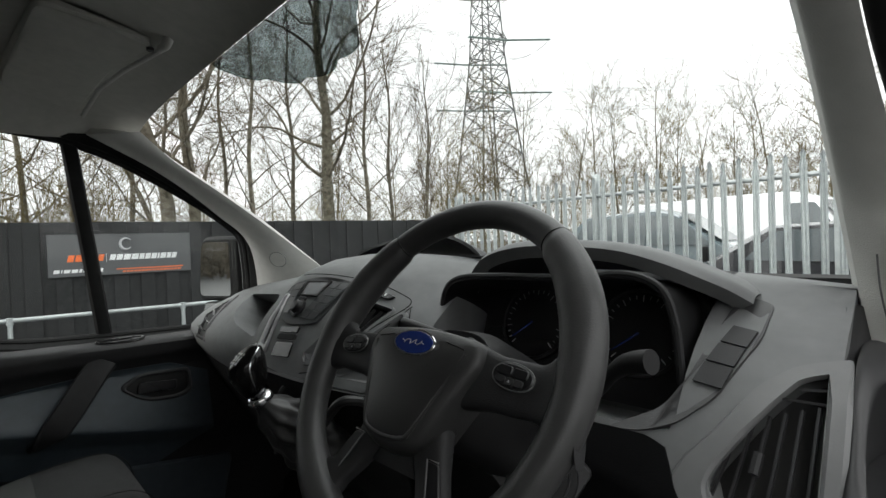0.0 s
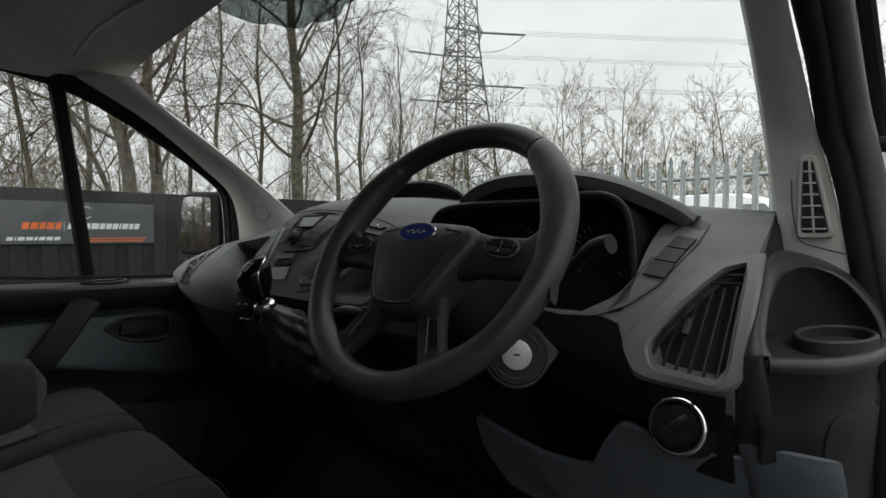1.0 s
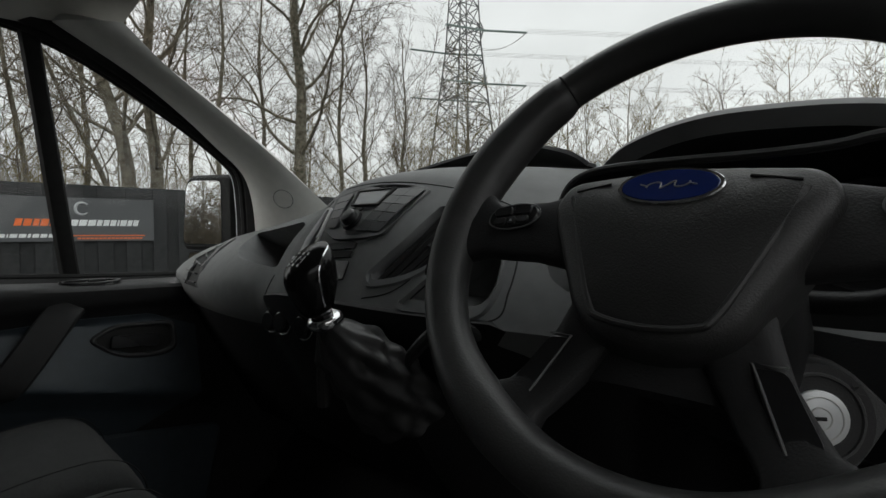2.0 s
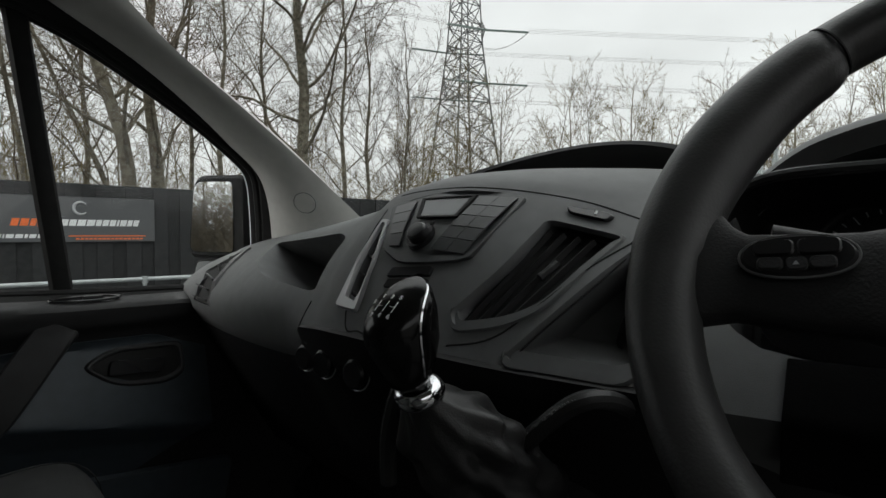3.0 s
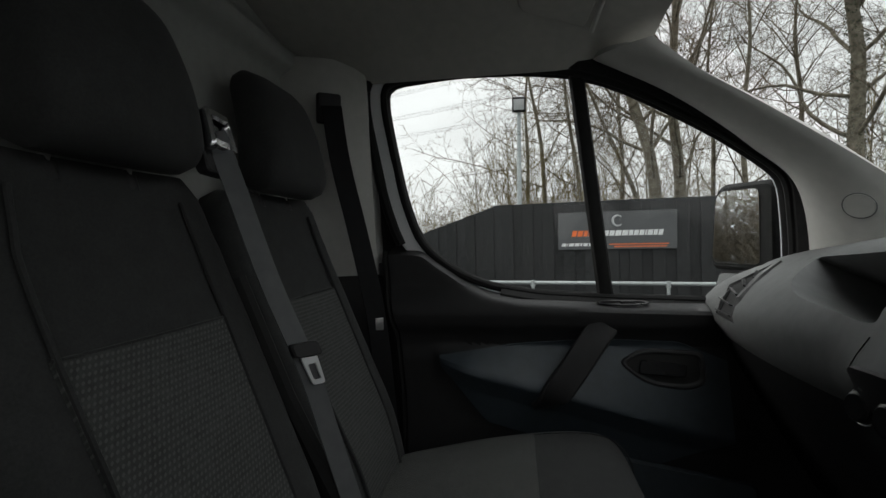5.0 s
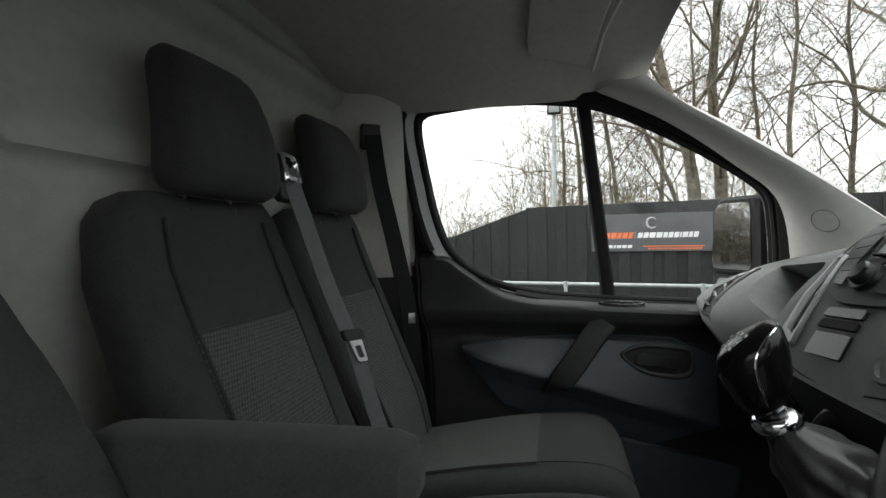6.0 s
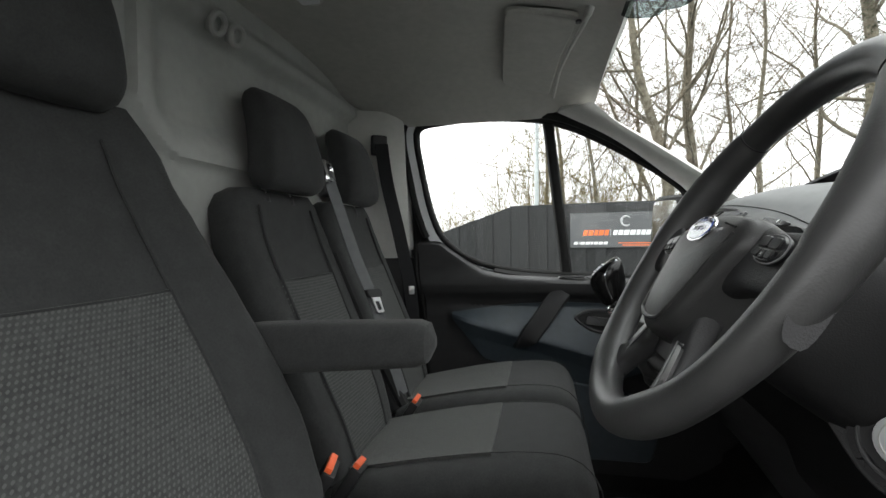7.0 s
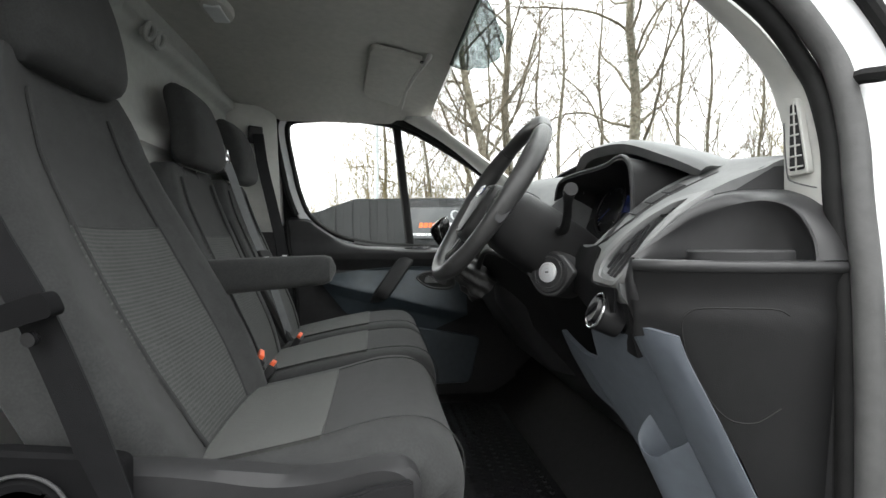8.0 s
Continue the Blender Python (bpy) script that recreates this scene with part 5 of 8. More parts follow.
FL = round_outline([(-0.062, 0.004), (-0.020, 0.042), (0.020, 0.042), (0.056, 0.004), (0.022, -0.046), (-0.022, -0.046)], [0.006, 0.03, 0.03, 0.006, 0.03, 0.03], 5)
plate(bm, FL, lambda a, b, c=0.0: KEY + across * a + upd * b + d * (c - 0.016), 0.012, 0.003, [(0.033 * math.cos(a), 0.033 * math.sin(a)) for a in np.linspace(0, 2 * math.pi, len(FL) + 1)[:-1]])
part("lock_flange", bm, dash_mid, column, "dark lozenge-shaped lock flange")
bm = bmesh.new()
tube(bm, [KEY - d * 0.004, KEY + d * 0.004, KEY + d * 0.005], [0.0195, 0.0195, 0.0175], 28)
cyl = part("ignition_lock", bm, bright_steel, column, "round steel ignition lock face")
for rr in (0.0075, 0.0150):
    bm = bmesh.new()
    tube(bm, [KEY + d * 0.0050 + (o * math.cos(a) + o2 * math.sin(a)) * rr for a in np.linspace(0, 2 * math.pi, 29)[:-1]], 0.0006, 6, closed=True)
    part("lock_ring", bm, dull_metal, cyl)
bm = bmesh.new()
plate(bm, round_outline([(-0.0038, -0.0013), (0.0038, -0.0013), (0.0038, 0.0013), (-0.0038, 0.0013)], 0.0006, 2), lambda a, b, c=0.0: KEY + across * a + upd * b + d * (0.0050 + c), 0.0006)
part("key_slot", bm, black_void, cyl)
bm = bmesh.new()
tube(bm, [KEY + d * 0.0012 + (o * math.cos(a) + o2 * math.sin(a)) * 0.0305 for a in np.linspace(0, 2 * math.pi, 33)[:-1]], 0.0016, 6, closed=True)
part("housing_ring", bm, dash_mid, lock)
for name, pts, r in (("wiper_stalk", [(0.55, 0.165, 1.212), (0.60, 0.158, 1.216), (0.632, 0.150, 1.236), (0.655, 0.142, 1.260), (0.676, 0.135, 1.275), (0.699, 0.129, 1.281)], [0.009, 0.009, 0.008, 0.0075, 0.0105, 0.0115]),
                     ("indicator_stalk", [(0.45, 0.13, 1.27), (0.42, 0.127, 1.274), (0.39, 0.124, 1.279), (0.365, 0.120, 1.283)], [0.010, 0.009, 0.010, 0.011])):
    bm = bmesh.new()
    line = smooth_line(pts, 4)
    tube(bm, line, [float(np.interp(i / (len(line) - 1), np.linspace(0, 1, len(r)), r)) for i in range(len(line))], 12)
    part(name, bm, dash_black, column)

wheel = thing("steering_wheel", HUB, "black four-spoke steering wheel with blue oval badge", "steering wheel")
R = 0.177


def rim_thick(deg):
    """Thinner at the top and bottom, with thumb grips between the seams and the side spokes."""
    a = abs((deg + 180) % 360 - 180)
    a = 180 - a if a > 90 else a
    up = 0 <= (deg % 360) <= 180
    if up:
        k = (0.45 * min(1.0, max(0.0, (49.5 - a) / 2.0)) + 0.55 * min(1.0, max(0.0, (49.5 - a) / 22.0))) * (0.7 + 0.3 * min(1.0, a / 18))
    else:
        k = 0.55 * max(0.0, 1 - a / 34) + 0.45 * math.exp(-((a - 58) / 13) ** 2)
    return 0.0162 + 0.0052 * k


bm = bmesh.new()
steps = [k * 2.0 for k in range(180)]
rings = []
for deg in steps:
    a = radians(deg)
    out = WX * math.cos(a) + WY * math.sin(a)
    t = rim_thick(deg)
    c = on_wheel(R * math.cos(a), R * math.sin(a), 0) - out * (t - 0.0162) * 0.7
    rings.append([c + out * (t * math.cos(b)) + WZ * (t * 0.94 * math.sin(b) + 0.10 * t * math.cos(b)) for b in np.linspace(0, 2 * math.pi, 21)[:-1]])
vs = [[bm.verts.new(p) for p in r] for r in rings]
for i in range(len(vs)):
    p, q = vs[i], vs[(i + 1) % len(vs)]
    for k in range(20):
        bm.faces.new((p[k], p[(k + 1) % 20], q[(k + 1) % 20], q[k]))
rim_ob = part("rim", bm, wheel_skin, wheel)
for deg in (50, 130):
    a = radians(deg)
    out = WX * math.cos(a) + WY * math.sin(a)
    c = on_wheel(R * math.cos(a), R * math.sin(a), 0)
    bm = bmesh.new()
    tube(bm, [c + (out * math.cos(b) + WZ * math.sin(b)) * 0.0163 for b in np.linspace(0, 2 * math.pi, 25)[:-1]], 0.0008, 5, closed=True)
    part("rim_seam", bm, black_void, rim_ob)


def spoke(name, pts, widths, thicks, mat, parent, label=""):
    """A flattened arm along points of the wheel's plane."""
    line = smooth_line(pts, 5)
    n = len(line) - 1
    xs = np.linspace(0, 1, len(widths))
    bm = bmesh.new()
    rings = []
    for i, p in enumerate(line):
        w, t = float(np.interp(i / n, xs, widths)), float(np.interp(i / n, xs, thicks))
        d = (line[min(i + 1, n)] - line[max(i - 1, 0)]).normalized()
        side = Vector((-d.y, d.x, 0)).normalized()
        ring = []
        for a in np.linspace(0, 2 * math.pi, 25)[:-1]:
            ca, sa = math.cos(a), math.sin(a)
            u = abs(ca) ** 0.6 * (1 if ca > 0 else -1)
            v = abs(sa) ** 0.6 * (1 if sa > 0 else -1)
            ring.append(on_wheel(*(p + side * (w / 2 * u) + Vector((0, 0, t / 2 * v)))))
        rings.append(ring)
    ring_faces(bm, rings)
    return part(name, bm, mat, parent, label)


for s in (-1, 1):
    spoke("spoke", [(s * 0.045, -0.008, -0.008), (s * 0.095, -0.010, -0.006), (s * 0.140, -0.010, -0.006), (s * 0.160, -0.008, -0.004), (s * 0.178, -0.004, -0.002)],
          [0.074, 0.050, 0.047, 0.070, 0.112], [0.026, 0.022, 0.020, 0.022, 0.022], dash_dark, wheel)
    spoke("lower_spoke", [(s * 0.036, -0.070, -0.012), (s * 0.052, -0.104, -0.014), (s * 0.070, -0.134, -0.010), (s * 0.086, -0.157, -0.002)],
          [0.044, 0.034, 0.034, 0.070], [0.026, 0.020, 0.019, 0.022], dash_dark, wheel)
    # satin insert along each lower spoke
    bm = bmesh.new()
    plate(bm, round_outline([(s * 0.047, -0.092), (s * 0.063, -0.092), (s * 0.080, -0.126), (s * 0.064, -0.130)][::s], 0.004, 3), lambda a, b, c=0.0: on_wheel(a, b, -0.0045 + c), 0.0024, 0.0008)
    trim_in = part("spoke_insert", bm, dash_gloss, wheel, "satin black spoke insert")
    bm = bmesh.new()
    tube(bm, [on_wheel(s * a, b, -0.0018) for a, b in ((0.0635, -0.0905), (0.0485, -0.0905), (0.0655, -0.131))], 0.0008, 6)
    part("insert_edge", bm, bezel_grey, trim_in, "thin grey edge line")
spoke("hub_tail", [(0.0, -0.03, -0.014), (0.0, -0.075, -0.018), (0.0, -0.112, -0.022)], [0.13, 0.105, 0.080], [0.03, 0.022, 0.016], dash_dark, wheel)
# airbag pad
PAD = round_outline([(-0.077, 0.022), (0.0, 0.030), (0.077, 0.022), (0.085, 0.000), (0.043, -0.090), (0.0, -0.101), (-0.043, -0.090), (-0.085, 0.000)], [0.012, 0.06, 0.012, 0.012, 0.022, 0.05, 0.022, 0.012], 6)
bm = bmesh.new()
pad_rings = []
for k, w in ((0.97, -0.030), (1.0, -0.004), (0.985, 0.006), (0.955, 0.0115), (0.90, 0.0150), (0.75, 0.0185), (0.45, 0.0215), (0.1, 0.0225)):
    pad_rings.append([on_wheel(p.x * k, -0.03 + (p.y + 0.03) * k, w) for p in PAD])
ring_faces(bm, pad_rings)
pad = part("airbag_pad", bm, leather, wheel)
# raised ridge that frames the pad's lower field
RIDGE = smooth_line([(0.066, 0.004, 0), (0.050, -0.038, 0), (0.034, -0.076, 0), (0.024, -0.084, 0), (0.0, -0.087, 0), (-0.024, -0.084, 0), (-0.034, -0.076, 0), (-0.050, -0.038, 0), (-0.066, 0.004, 0)], 5)
bm = bmesh.new()
tube(bm, [on_wheel(p.x, p.y, 0.0162 + 0.0012 * (1 - (p.x / 0.07) ** 2)) for p in RIDGE], 0.0022, 8)
part("pad_ridge", bm, leather, pad)
for s in (-1, 1):
    bm = bmesh.new()
    tube(bm, [on_wheel(s * a, b, 0.0196 - 0.0020 * (a / 0.06) ** 2) for a, b in ((0.040, 0.0125), (0.052, 0.0105), (0.064, 0.0085))], 0.0009, 5)
    part("pad_seam", bm, black_void, pad)
OVAL = [(0.0285 * math.cos(a), 0.0120 * math.sin(a)) for a in np.linspace(0, 2 * math.pi, 41)[:-1]]
at_badge = lambda a, b, c=0.0: on_wheel(a - 0.002, b + 0.006, c + 0.0198)
bm = bmesh.new()
plate(bm, [(p[0] * 1.09, p[1] * 1.17) for p in OVAL], at_badge, 0.0026, 0.0008)
bad = part("badge", bm, chrome, wheel, "chrome-rimmed blue oval badge")
bm = bmesh.new()
plate(bm, OVAL, at_badge, 0.0032, 0.0006)
part("badge_face", bm, badge_blue, bad, "blue enamel badge face")
bm = bmesh.new()
tube(bm, [at_badge(x + 0.0018 * math.sin(x * 760), 0.0028 * math.sin(x * 620) * (1 - 0.6 * abs(x) / 0.0175), 0.0034) for x in np.linspace(-0.0165, 0.0165, 60)], 0.0005, 5)
part("badge_stroke", bm, silver, bad)
# oval button pods in the side spokes
for s in (-1, 1):
    turn = radians(-6) * s
    at_pod = lambda a, b, c=0.0, s=s, turn=turn: on_wheel(s * 0.118 + a * math.cos(turn) - b * math.sin(turn), -0.0040 + a * math.sin(turn) + b * math.cos(turn), 0.0045 + c)
    POD = [(0.0222 * abs(math.cos(a)) ** 0.9 * (1 if math.cos(a) > 0 else -1), 0.0112 * abs(math.sin(a)) ** 0.9 * (1 if math.sin(a) > 0 else -1)) for a in np.linspace(0, 2 * math.pi, 37)[:-1]]
    bm = bmesh.new()
    plate(bm, POD, at_pod, 0.0045, 0.0016)
    pod = part("button_pod", bm, dash_gloss, wheel, "satin black oval button pod")
    bm = bmesh.new()
    tube(bm, [at_pod(p[0] * 1.01, p[1] * 1.02, 0.0028) for p in POD], 0.0007, 6, closed=True)
    part("pod_ring", bm, bezel_grey, pod, "thin grey ring")
    for k, (cx, cy, w, h) in enumerate(((-0.0085, 0.0035, 0.0080, 0.0042), (0.0085, 0.0035, 0.0080, 0.0042), (-0.0100, -0.0050, 0.0052, 0.0034), (0.0, -0.0055, 0.0042, 0.0036), (0.0096, -0.0050, 0.0050, 0.0034))):
        bm = bmesh.new()
        plate(bm, round_outline([(cx - w, cy - h), (cx + w, cy - h), (cx + w, cy + h), (cx - w, cy + h)], 0.003, 3), lambda a, b, c=0.0: at_pod(a, b, 0.0040 + c), 0.0022, 0.0008)
        part("button", bm, dash_gloss if k < 2 else dash_dark, pod)
        if k == 3:
            bm = bmesh.new()
            plate(bm, [(cx - 0.0014, cy - 0.0010), (cx + 0.0014, cy - 0.0010), (cx, cy + 0.0012)], lambda a, b, c=0.0: at_pod(a, b, 0.0062 + c), 0.0002)
            part("button_mark", bm, grey_ink, pod)
# ---------------------------------------------------------------- gear lever
gear = thing("gear_lever", (0.175, 0.03, 1.10), "gloss black gear knob on a chrome collar and leather gaiter", "gear lever")
KNOB = Vector((0.172, -0.018, 1.222))
GA = Vector((-0.02, -0.30, 0.95)).normalized()
GX = Vector((1, 0, 0.02)).normalized()
GY = GA.cross(GX).normalized()


def on_knob(a, b, c=0.0):
    return KNOB + GX * a + GY * b + GA * (-0.015 + 0.80 * (c + 0.015))


bm = bmesh.new()
rings = []
for c, rx, ry, o in ((-0.048, 0.014, 0.014, 0.004), (-0.043, 0.018, 0.018, 0.004), (-0.030, 0.0225, 0.024, 0.003), (-0.014, 0.0265, 0.029, 0.001), (0.006, 0.0285, 0.032, 0), (0.018, 0.0275, 0.0315, 0.0), (0.0265, 0.0235, 0.028, 0.0), (0.0305, 0.017, 0.021, 0.0), (0.0325, 0.008, 0.010, 0.0)):
    rings.append([on_knob(0.90 * rx * math.cos(a), 0.90 * ry * math.sin(a) - o, c + 0.42 * ry * math.sin(a) * min(1.0, max(0.0, (c + 0.02) / 0.03))) for a in np.linspace(0, 2 * math.pi, 33)[:-1]])
ring_faces(bm, rings)
knob = part("knob", bm, material("gloss_black_knob", (0.006, 0.006, 0.006), 0.16, vary=0.05, spec=0.3), gear)
bm = bmesh.new()
tube(bm, smooth_line([on_knob(0.004, 0.0255, 0.0350), on_knob(0.0165, 0.0165, 0.0325), on_knob(0.0225, 0.0035, 0.0245), on_knob(0.0250, -0.006, 0.010), on_knob(0.0232, -0.008, -0.012), on_knob(0.0180, -0.006, -0.036)], 6), 0.0012, 6)
part("knob_band", bm, chrome, knob, "thin chrome band")
KN = (GA - 0.42 * GY).normalized()
KV = KN.cross(GX).normalized()


def face_k(a, b, c=0.0):
    """A point of the print on the knob's sloping top."""
    o = KNOB + GX * (a * 0.78) + KV * (b * 0.82) + KN * 0.06
    hit, place, nrm, _ = knob.ray_cast(o, -KN)
    return (place if hit else o - KN * 0.035) + KN * (c + 0.0002)


for ch, a, b in (("1", -0.0105, 0.0095), ("3", 0.0, 0.0095), ("5", 0.0105, 0.0095), ("2", -0.0105, -0.0105), ("4", 0.0, -0.0105), ("6", 0.0105, -0.0105), ("R", -0.0185, 0.0035)):
    bm = letters(ch, 0.0058, lambda u, v, w, a=a, b=b: face_k(a + u, b + v, w))
    part("gear_number", bm, white_ink, knob)
bm = bmesh.new()
for p, q in (((-0.0105, 0.005), (-0.0105, -0.006)), ((0, 0.005), (0, -0.006)), ((0.0105, 0.005), (0.0105, -0.006)), ((-0.0105, -0.0005), (0.0105, -0.0005))):
    tube(bm, [face_k(*p), face_k(*q)], 0.0004, 5)
part("gear_pattern", bm, white_ink, knob)
bm = bmesh.new()
tube(bm, [on_knob(0, 0, -0.040), on_knob(0, 0, -0.065), on_knob(0, 0.002, -0.10)], [0.0105, 0.0105, 0.012], 16)
part("lever", bm, dash_gloss, gear)
bm = bmesh.new()
tube(bm, [on_knob(0, 0.001, -0.052 - 0.019 * (1 - math.cos(a)) / 2) for a in np.linspace(0, math.pi, 11)], [0.0125 + 0.0065 * math.sin(a) for a in np.linspace(0, math.pi, 11)], 40)
part("collar", bm, chrome, gear, "bright chrome collar")
bm = bmesh.new()
rings = []
for k in range(29):
    s = k / 28
    c = on_knob(0.0, 0.002, -0.068).lerp(Vector((0.175, 0.100, 1.058)), s)
    rr = soft_at(s, (0, 0.06, 0.18, 0.35, 0.6, 1.0), (0.0145, 0.022, 0.034, 0.043, 0.050, 0.060))
    ring = []
    for a in np.linspace(0, 2 * math.pi, 73)[:-1]:
        crease = 0.13 * abs(math.sin(2.5 * a + 4 * s)) + 0.09 * math.sin(9 * a - 12 * s) + 0.06 * math.sin(5 * a + 22 * s) + 0.05 * math.sin(26 * s + 2 * math.sin(2 * a))
        fold = 1 + crease * min(1, 4 * s) * (1 - 0.35 * s)
        ring.append(c + (Vector((1, 0, 0)) * math.cos(a) * 1.05 + Vector((0, 0.55, 0.5)) * math.sin(a)) * rr * fold)
    rings.append(ring)
ring_faces(bm, rings)
part("gaiter", bm, leather, gear, "creased black leather gaiter")
# console shelf that the gaiter sits in
console = thing("gear_console", (0.17, 0.2, 0.9), "black gear console below the dash with a stitched gaiter surround", "console")
bm = bmesh.new()


def console_face(u, v):
    x = 0.04 + 0.25 * u
    y = lerp_at(v, (0, 0.2, 0.5, 1), (0.150, 0.128, 0.140, 0.27))
    z = lerp_at(v, (0, 0.2, 0.5, 1), (1.145, 1.11, 1.02, 0.84))
    return (x, y + 0.06 * (2 * u - 1) ** 2, z)


sheet(bm, console_face, 16, 20, 0.03, -1)
part("console_body", bm, dash_dark, console)
for pts, r in (([(0.175, 0.075, 1.070), (0.205, 0.078, 1.112), (0.240, 0.082, 1.150), (0.258, 0.088, 1.163), (0.270, 0.104, 1.162), (0.276, 0.130, 1.150)], 0.0075),
               ([(0.050, 0.080, 1.03), (0.052, 0.078, 1.08), (0.064, 0.080, 1.125), (0.078, 0.088, 1.150), (0.095, 0.10, 1.152)], 0.009)):
    bm = bmesh.new()
    tube(bm, smooth_line(pts, 6), r, 10)
    part("gaiter_surround", bm, leather, console, "stitched leather welt")
    for k in range(26):
        line = smooth_line(pts, 12)
        p = line[min(len(line) - 2, 4 + k * 2)]
        if 4 + k * 2 < len(line) - 2:
            bm = bmesh.new()
            q = line[5 + k * 2]
            off = Vector((-0.25, -0.9, 0.35)).normalized() * (r + 0.0002)
            tube(bm, [p + off, q + off], 0.0007, 4)
            part("stitch", bm, dash_top, console)


# ---------------------------------------------------------------- seats
def curve_on(pts, n):
    line = smooth_line([(0, a, b) for a, b in pts], 12)
    return [line[round(i * (len(line) - 1) / (n - 1))] for i in range(n)]


def padded(cx, half_w, half_t, front, widths, bolster, n=26, up_sign=1):
    """Rings of a padded seat part: front is its seen surface in (y, z), from one end to the other."""
    line = curve_on(front, n)
    rings, spine = [], []
    m = 44
    for i, p in enumerate(line):
        s = i / (n - 1)
        d = (line[min(i + 1, n - 1)] - line[max(i - 1, 0)]).normalized()
        nrm = Vector((0, -d.z, d.y)) * up_sign
        end = min(1.0, s / 0.05, (1 - s) / 0.06)
        close = math.sqrt(max(0.0, 1 - (1 - end) ** 2)) * 0.86 + 0.14
        hw = half_w * lerp_at(s, [w[0] for w in widths], [w[1] for w in widths]) * (0.93 + 0.07 * close)
        ht = half_t * close
        c = p - nrm * half_t + Vector((cx, 0, 0))
        ring = []
        for k in range(m):
            a = 2 * math.pi * k / m
            ca, sa = math.cos(a), math.sin(a)
            u = abs(ca) ** 0.55 * (1 if ca > 0 else -1)
            v = abs(sa) ** 0.55 * (1 if sa > 0 else -1)
            swell = bolster * abs(u) ** 3 * (1 - abs(u) ** 12) * close if sa > 0 else 0
            ring.append(c + Vector((u * hw, 0, 0)) + nrm * (v * ht + swell))
        rings.append(ring)
        spine.append((p, nrm, hw, close))
    return rings, spine


def patch(cx, spine, s0, s1, u0, u1, bolster, lift=0.0025, taper=0.0):
    """A piece of cover laid on a padded part."""
    n = len(spine) - 1

    def f(u, v):
        s = (s0 + (s1 - s0) * v) * n
        i = min(int(s), n - 1)
        t = s - i
        p = spine[i][0].lerp(spine[i + 1][0], t)
        nrm = spine[i][1].lerp(spine[i + 1][1], t).normalized()
        hw = spine[i][2] * (1 - t) + spine[i + 1][2] * t
        k = 1 - taper * (1 - v)
        uu = (u0 + (u1 - u0) * u) * k
        return p + Vector((cx + uu * hw, 0, 0)) + nrm * (bolster * abs(uu) ** 3 * (1 - abs(uu) ** 12) + lift)
    return f


SQUARE = ((0, 0.84), (0.28, 0.96), (0.60, 1.0), (0.80, 0.98), (0.92, 0.88), (1.0, 0.66))
WINGED = ((0, 0.84), (0.12, 0.98), (0.28, 1.09), (0.42, 1.09), (0.60, 1.0), (0.76, 0.90), (0.88, 0.78), (0.95, 0.66), (1.0, 0.50))


def backrest(seat, cx, half_w, front, iw, s_seam, bolster=0.030, half_t=0.055, widths=SQUARE):
    rings, spine = padded(cx, half_w, half_t, front, widths, bolster, up_sign=-1)
    bm = bmesh.new()
    ring_faces(bm, rings)
    ob = part("backrest", bm, cloth, seat)
    bm = bmesh.new()
    sheet(bm, patch(cx, spine, 0.06, s_seam, -iw, iw, bolster, 0.002, 0.10), 16, 30, 0.006, -1)
    part("centre_panel", bm, insert, ob, "patterned woven centre panel")
    for sgn in (-1, 1):
        bm = bmesh.new()
        g = patch(cx, spine, 0.06, 0.90, sgn * iw, sgn * iw, bolster, 0.0028, 0.10)
        tube(bm, [g(0.5, k / 48) for k in range(49)], 0.0036, 6)
        part("seam", bm, cloth, ob)
    bm = bmesh.new()
    g = patch(cx, spine, s_seam, s_seam, -iw, iw, bolster, 0.002)
    tube(bm, [g(k / 12, 0) for k in range(13)], 0.0022, 5)
    part("seam", bm, cloth, ob)
    return ob, spine


def cushion(seat, cx, half_w, front, iw, s_seam, bolster=0.022, half_t=0.065):
    rings, spine = padded(cx, half_w, half_t, front, ((0, 0.96), (0.3, 1.0), (0.8, 1.0), (1.0, 0.93)), bolster, up_sign=1)
    bm = bmesh.new()
    ring_faces(bm, rings)
    ob = part("cushion", bm, cloth, seat)
    bm = bmesh.new()
    sheet(bm, patch(cx, spine, 0.05, s_seam, -iw, iw, bolster, 0.002, 0.0), 14, 16, 0.006, 1)
    part("centre_panel", bm, plain_insert, ob, "paler ribbed centre panel")
    for sgn in (-1, 1):
        bm = bmesh.new()
        g = patch(cx, spine, 0.05, 0.97, sgn * iw, sgn * iw, bolster, 0.0026)
        tube(bm, [g(0.5, k / 20) - Vector((0, 0, 0.0015)) for k in range(21)], 0.0012, 5)
        part("seam", bm, cloth, ob)
    return ob, spine


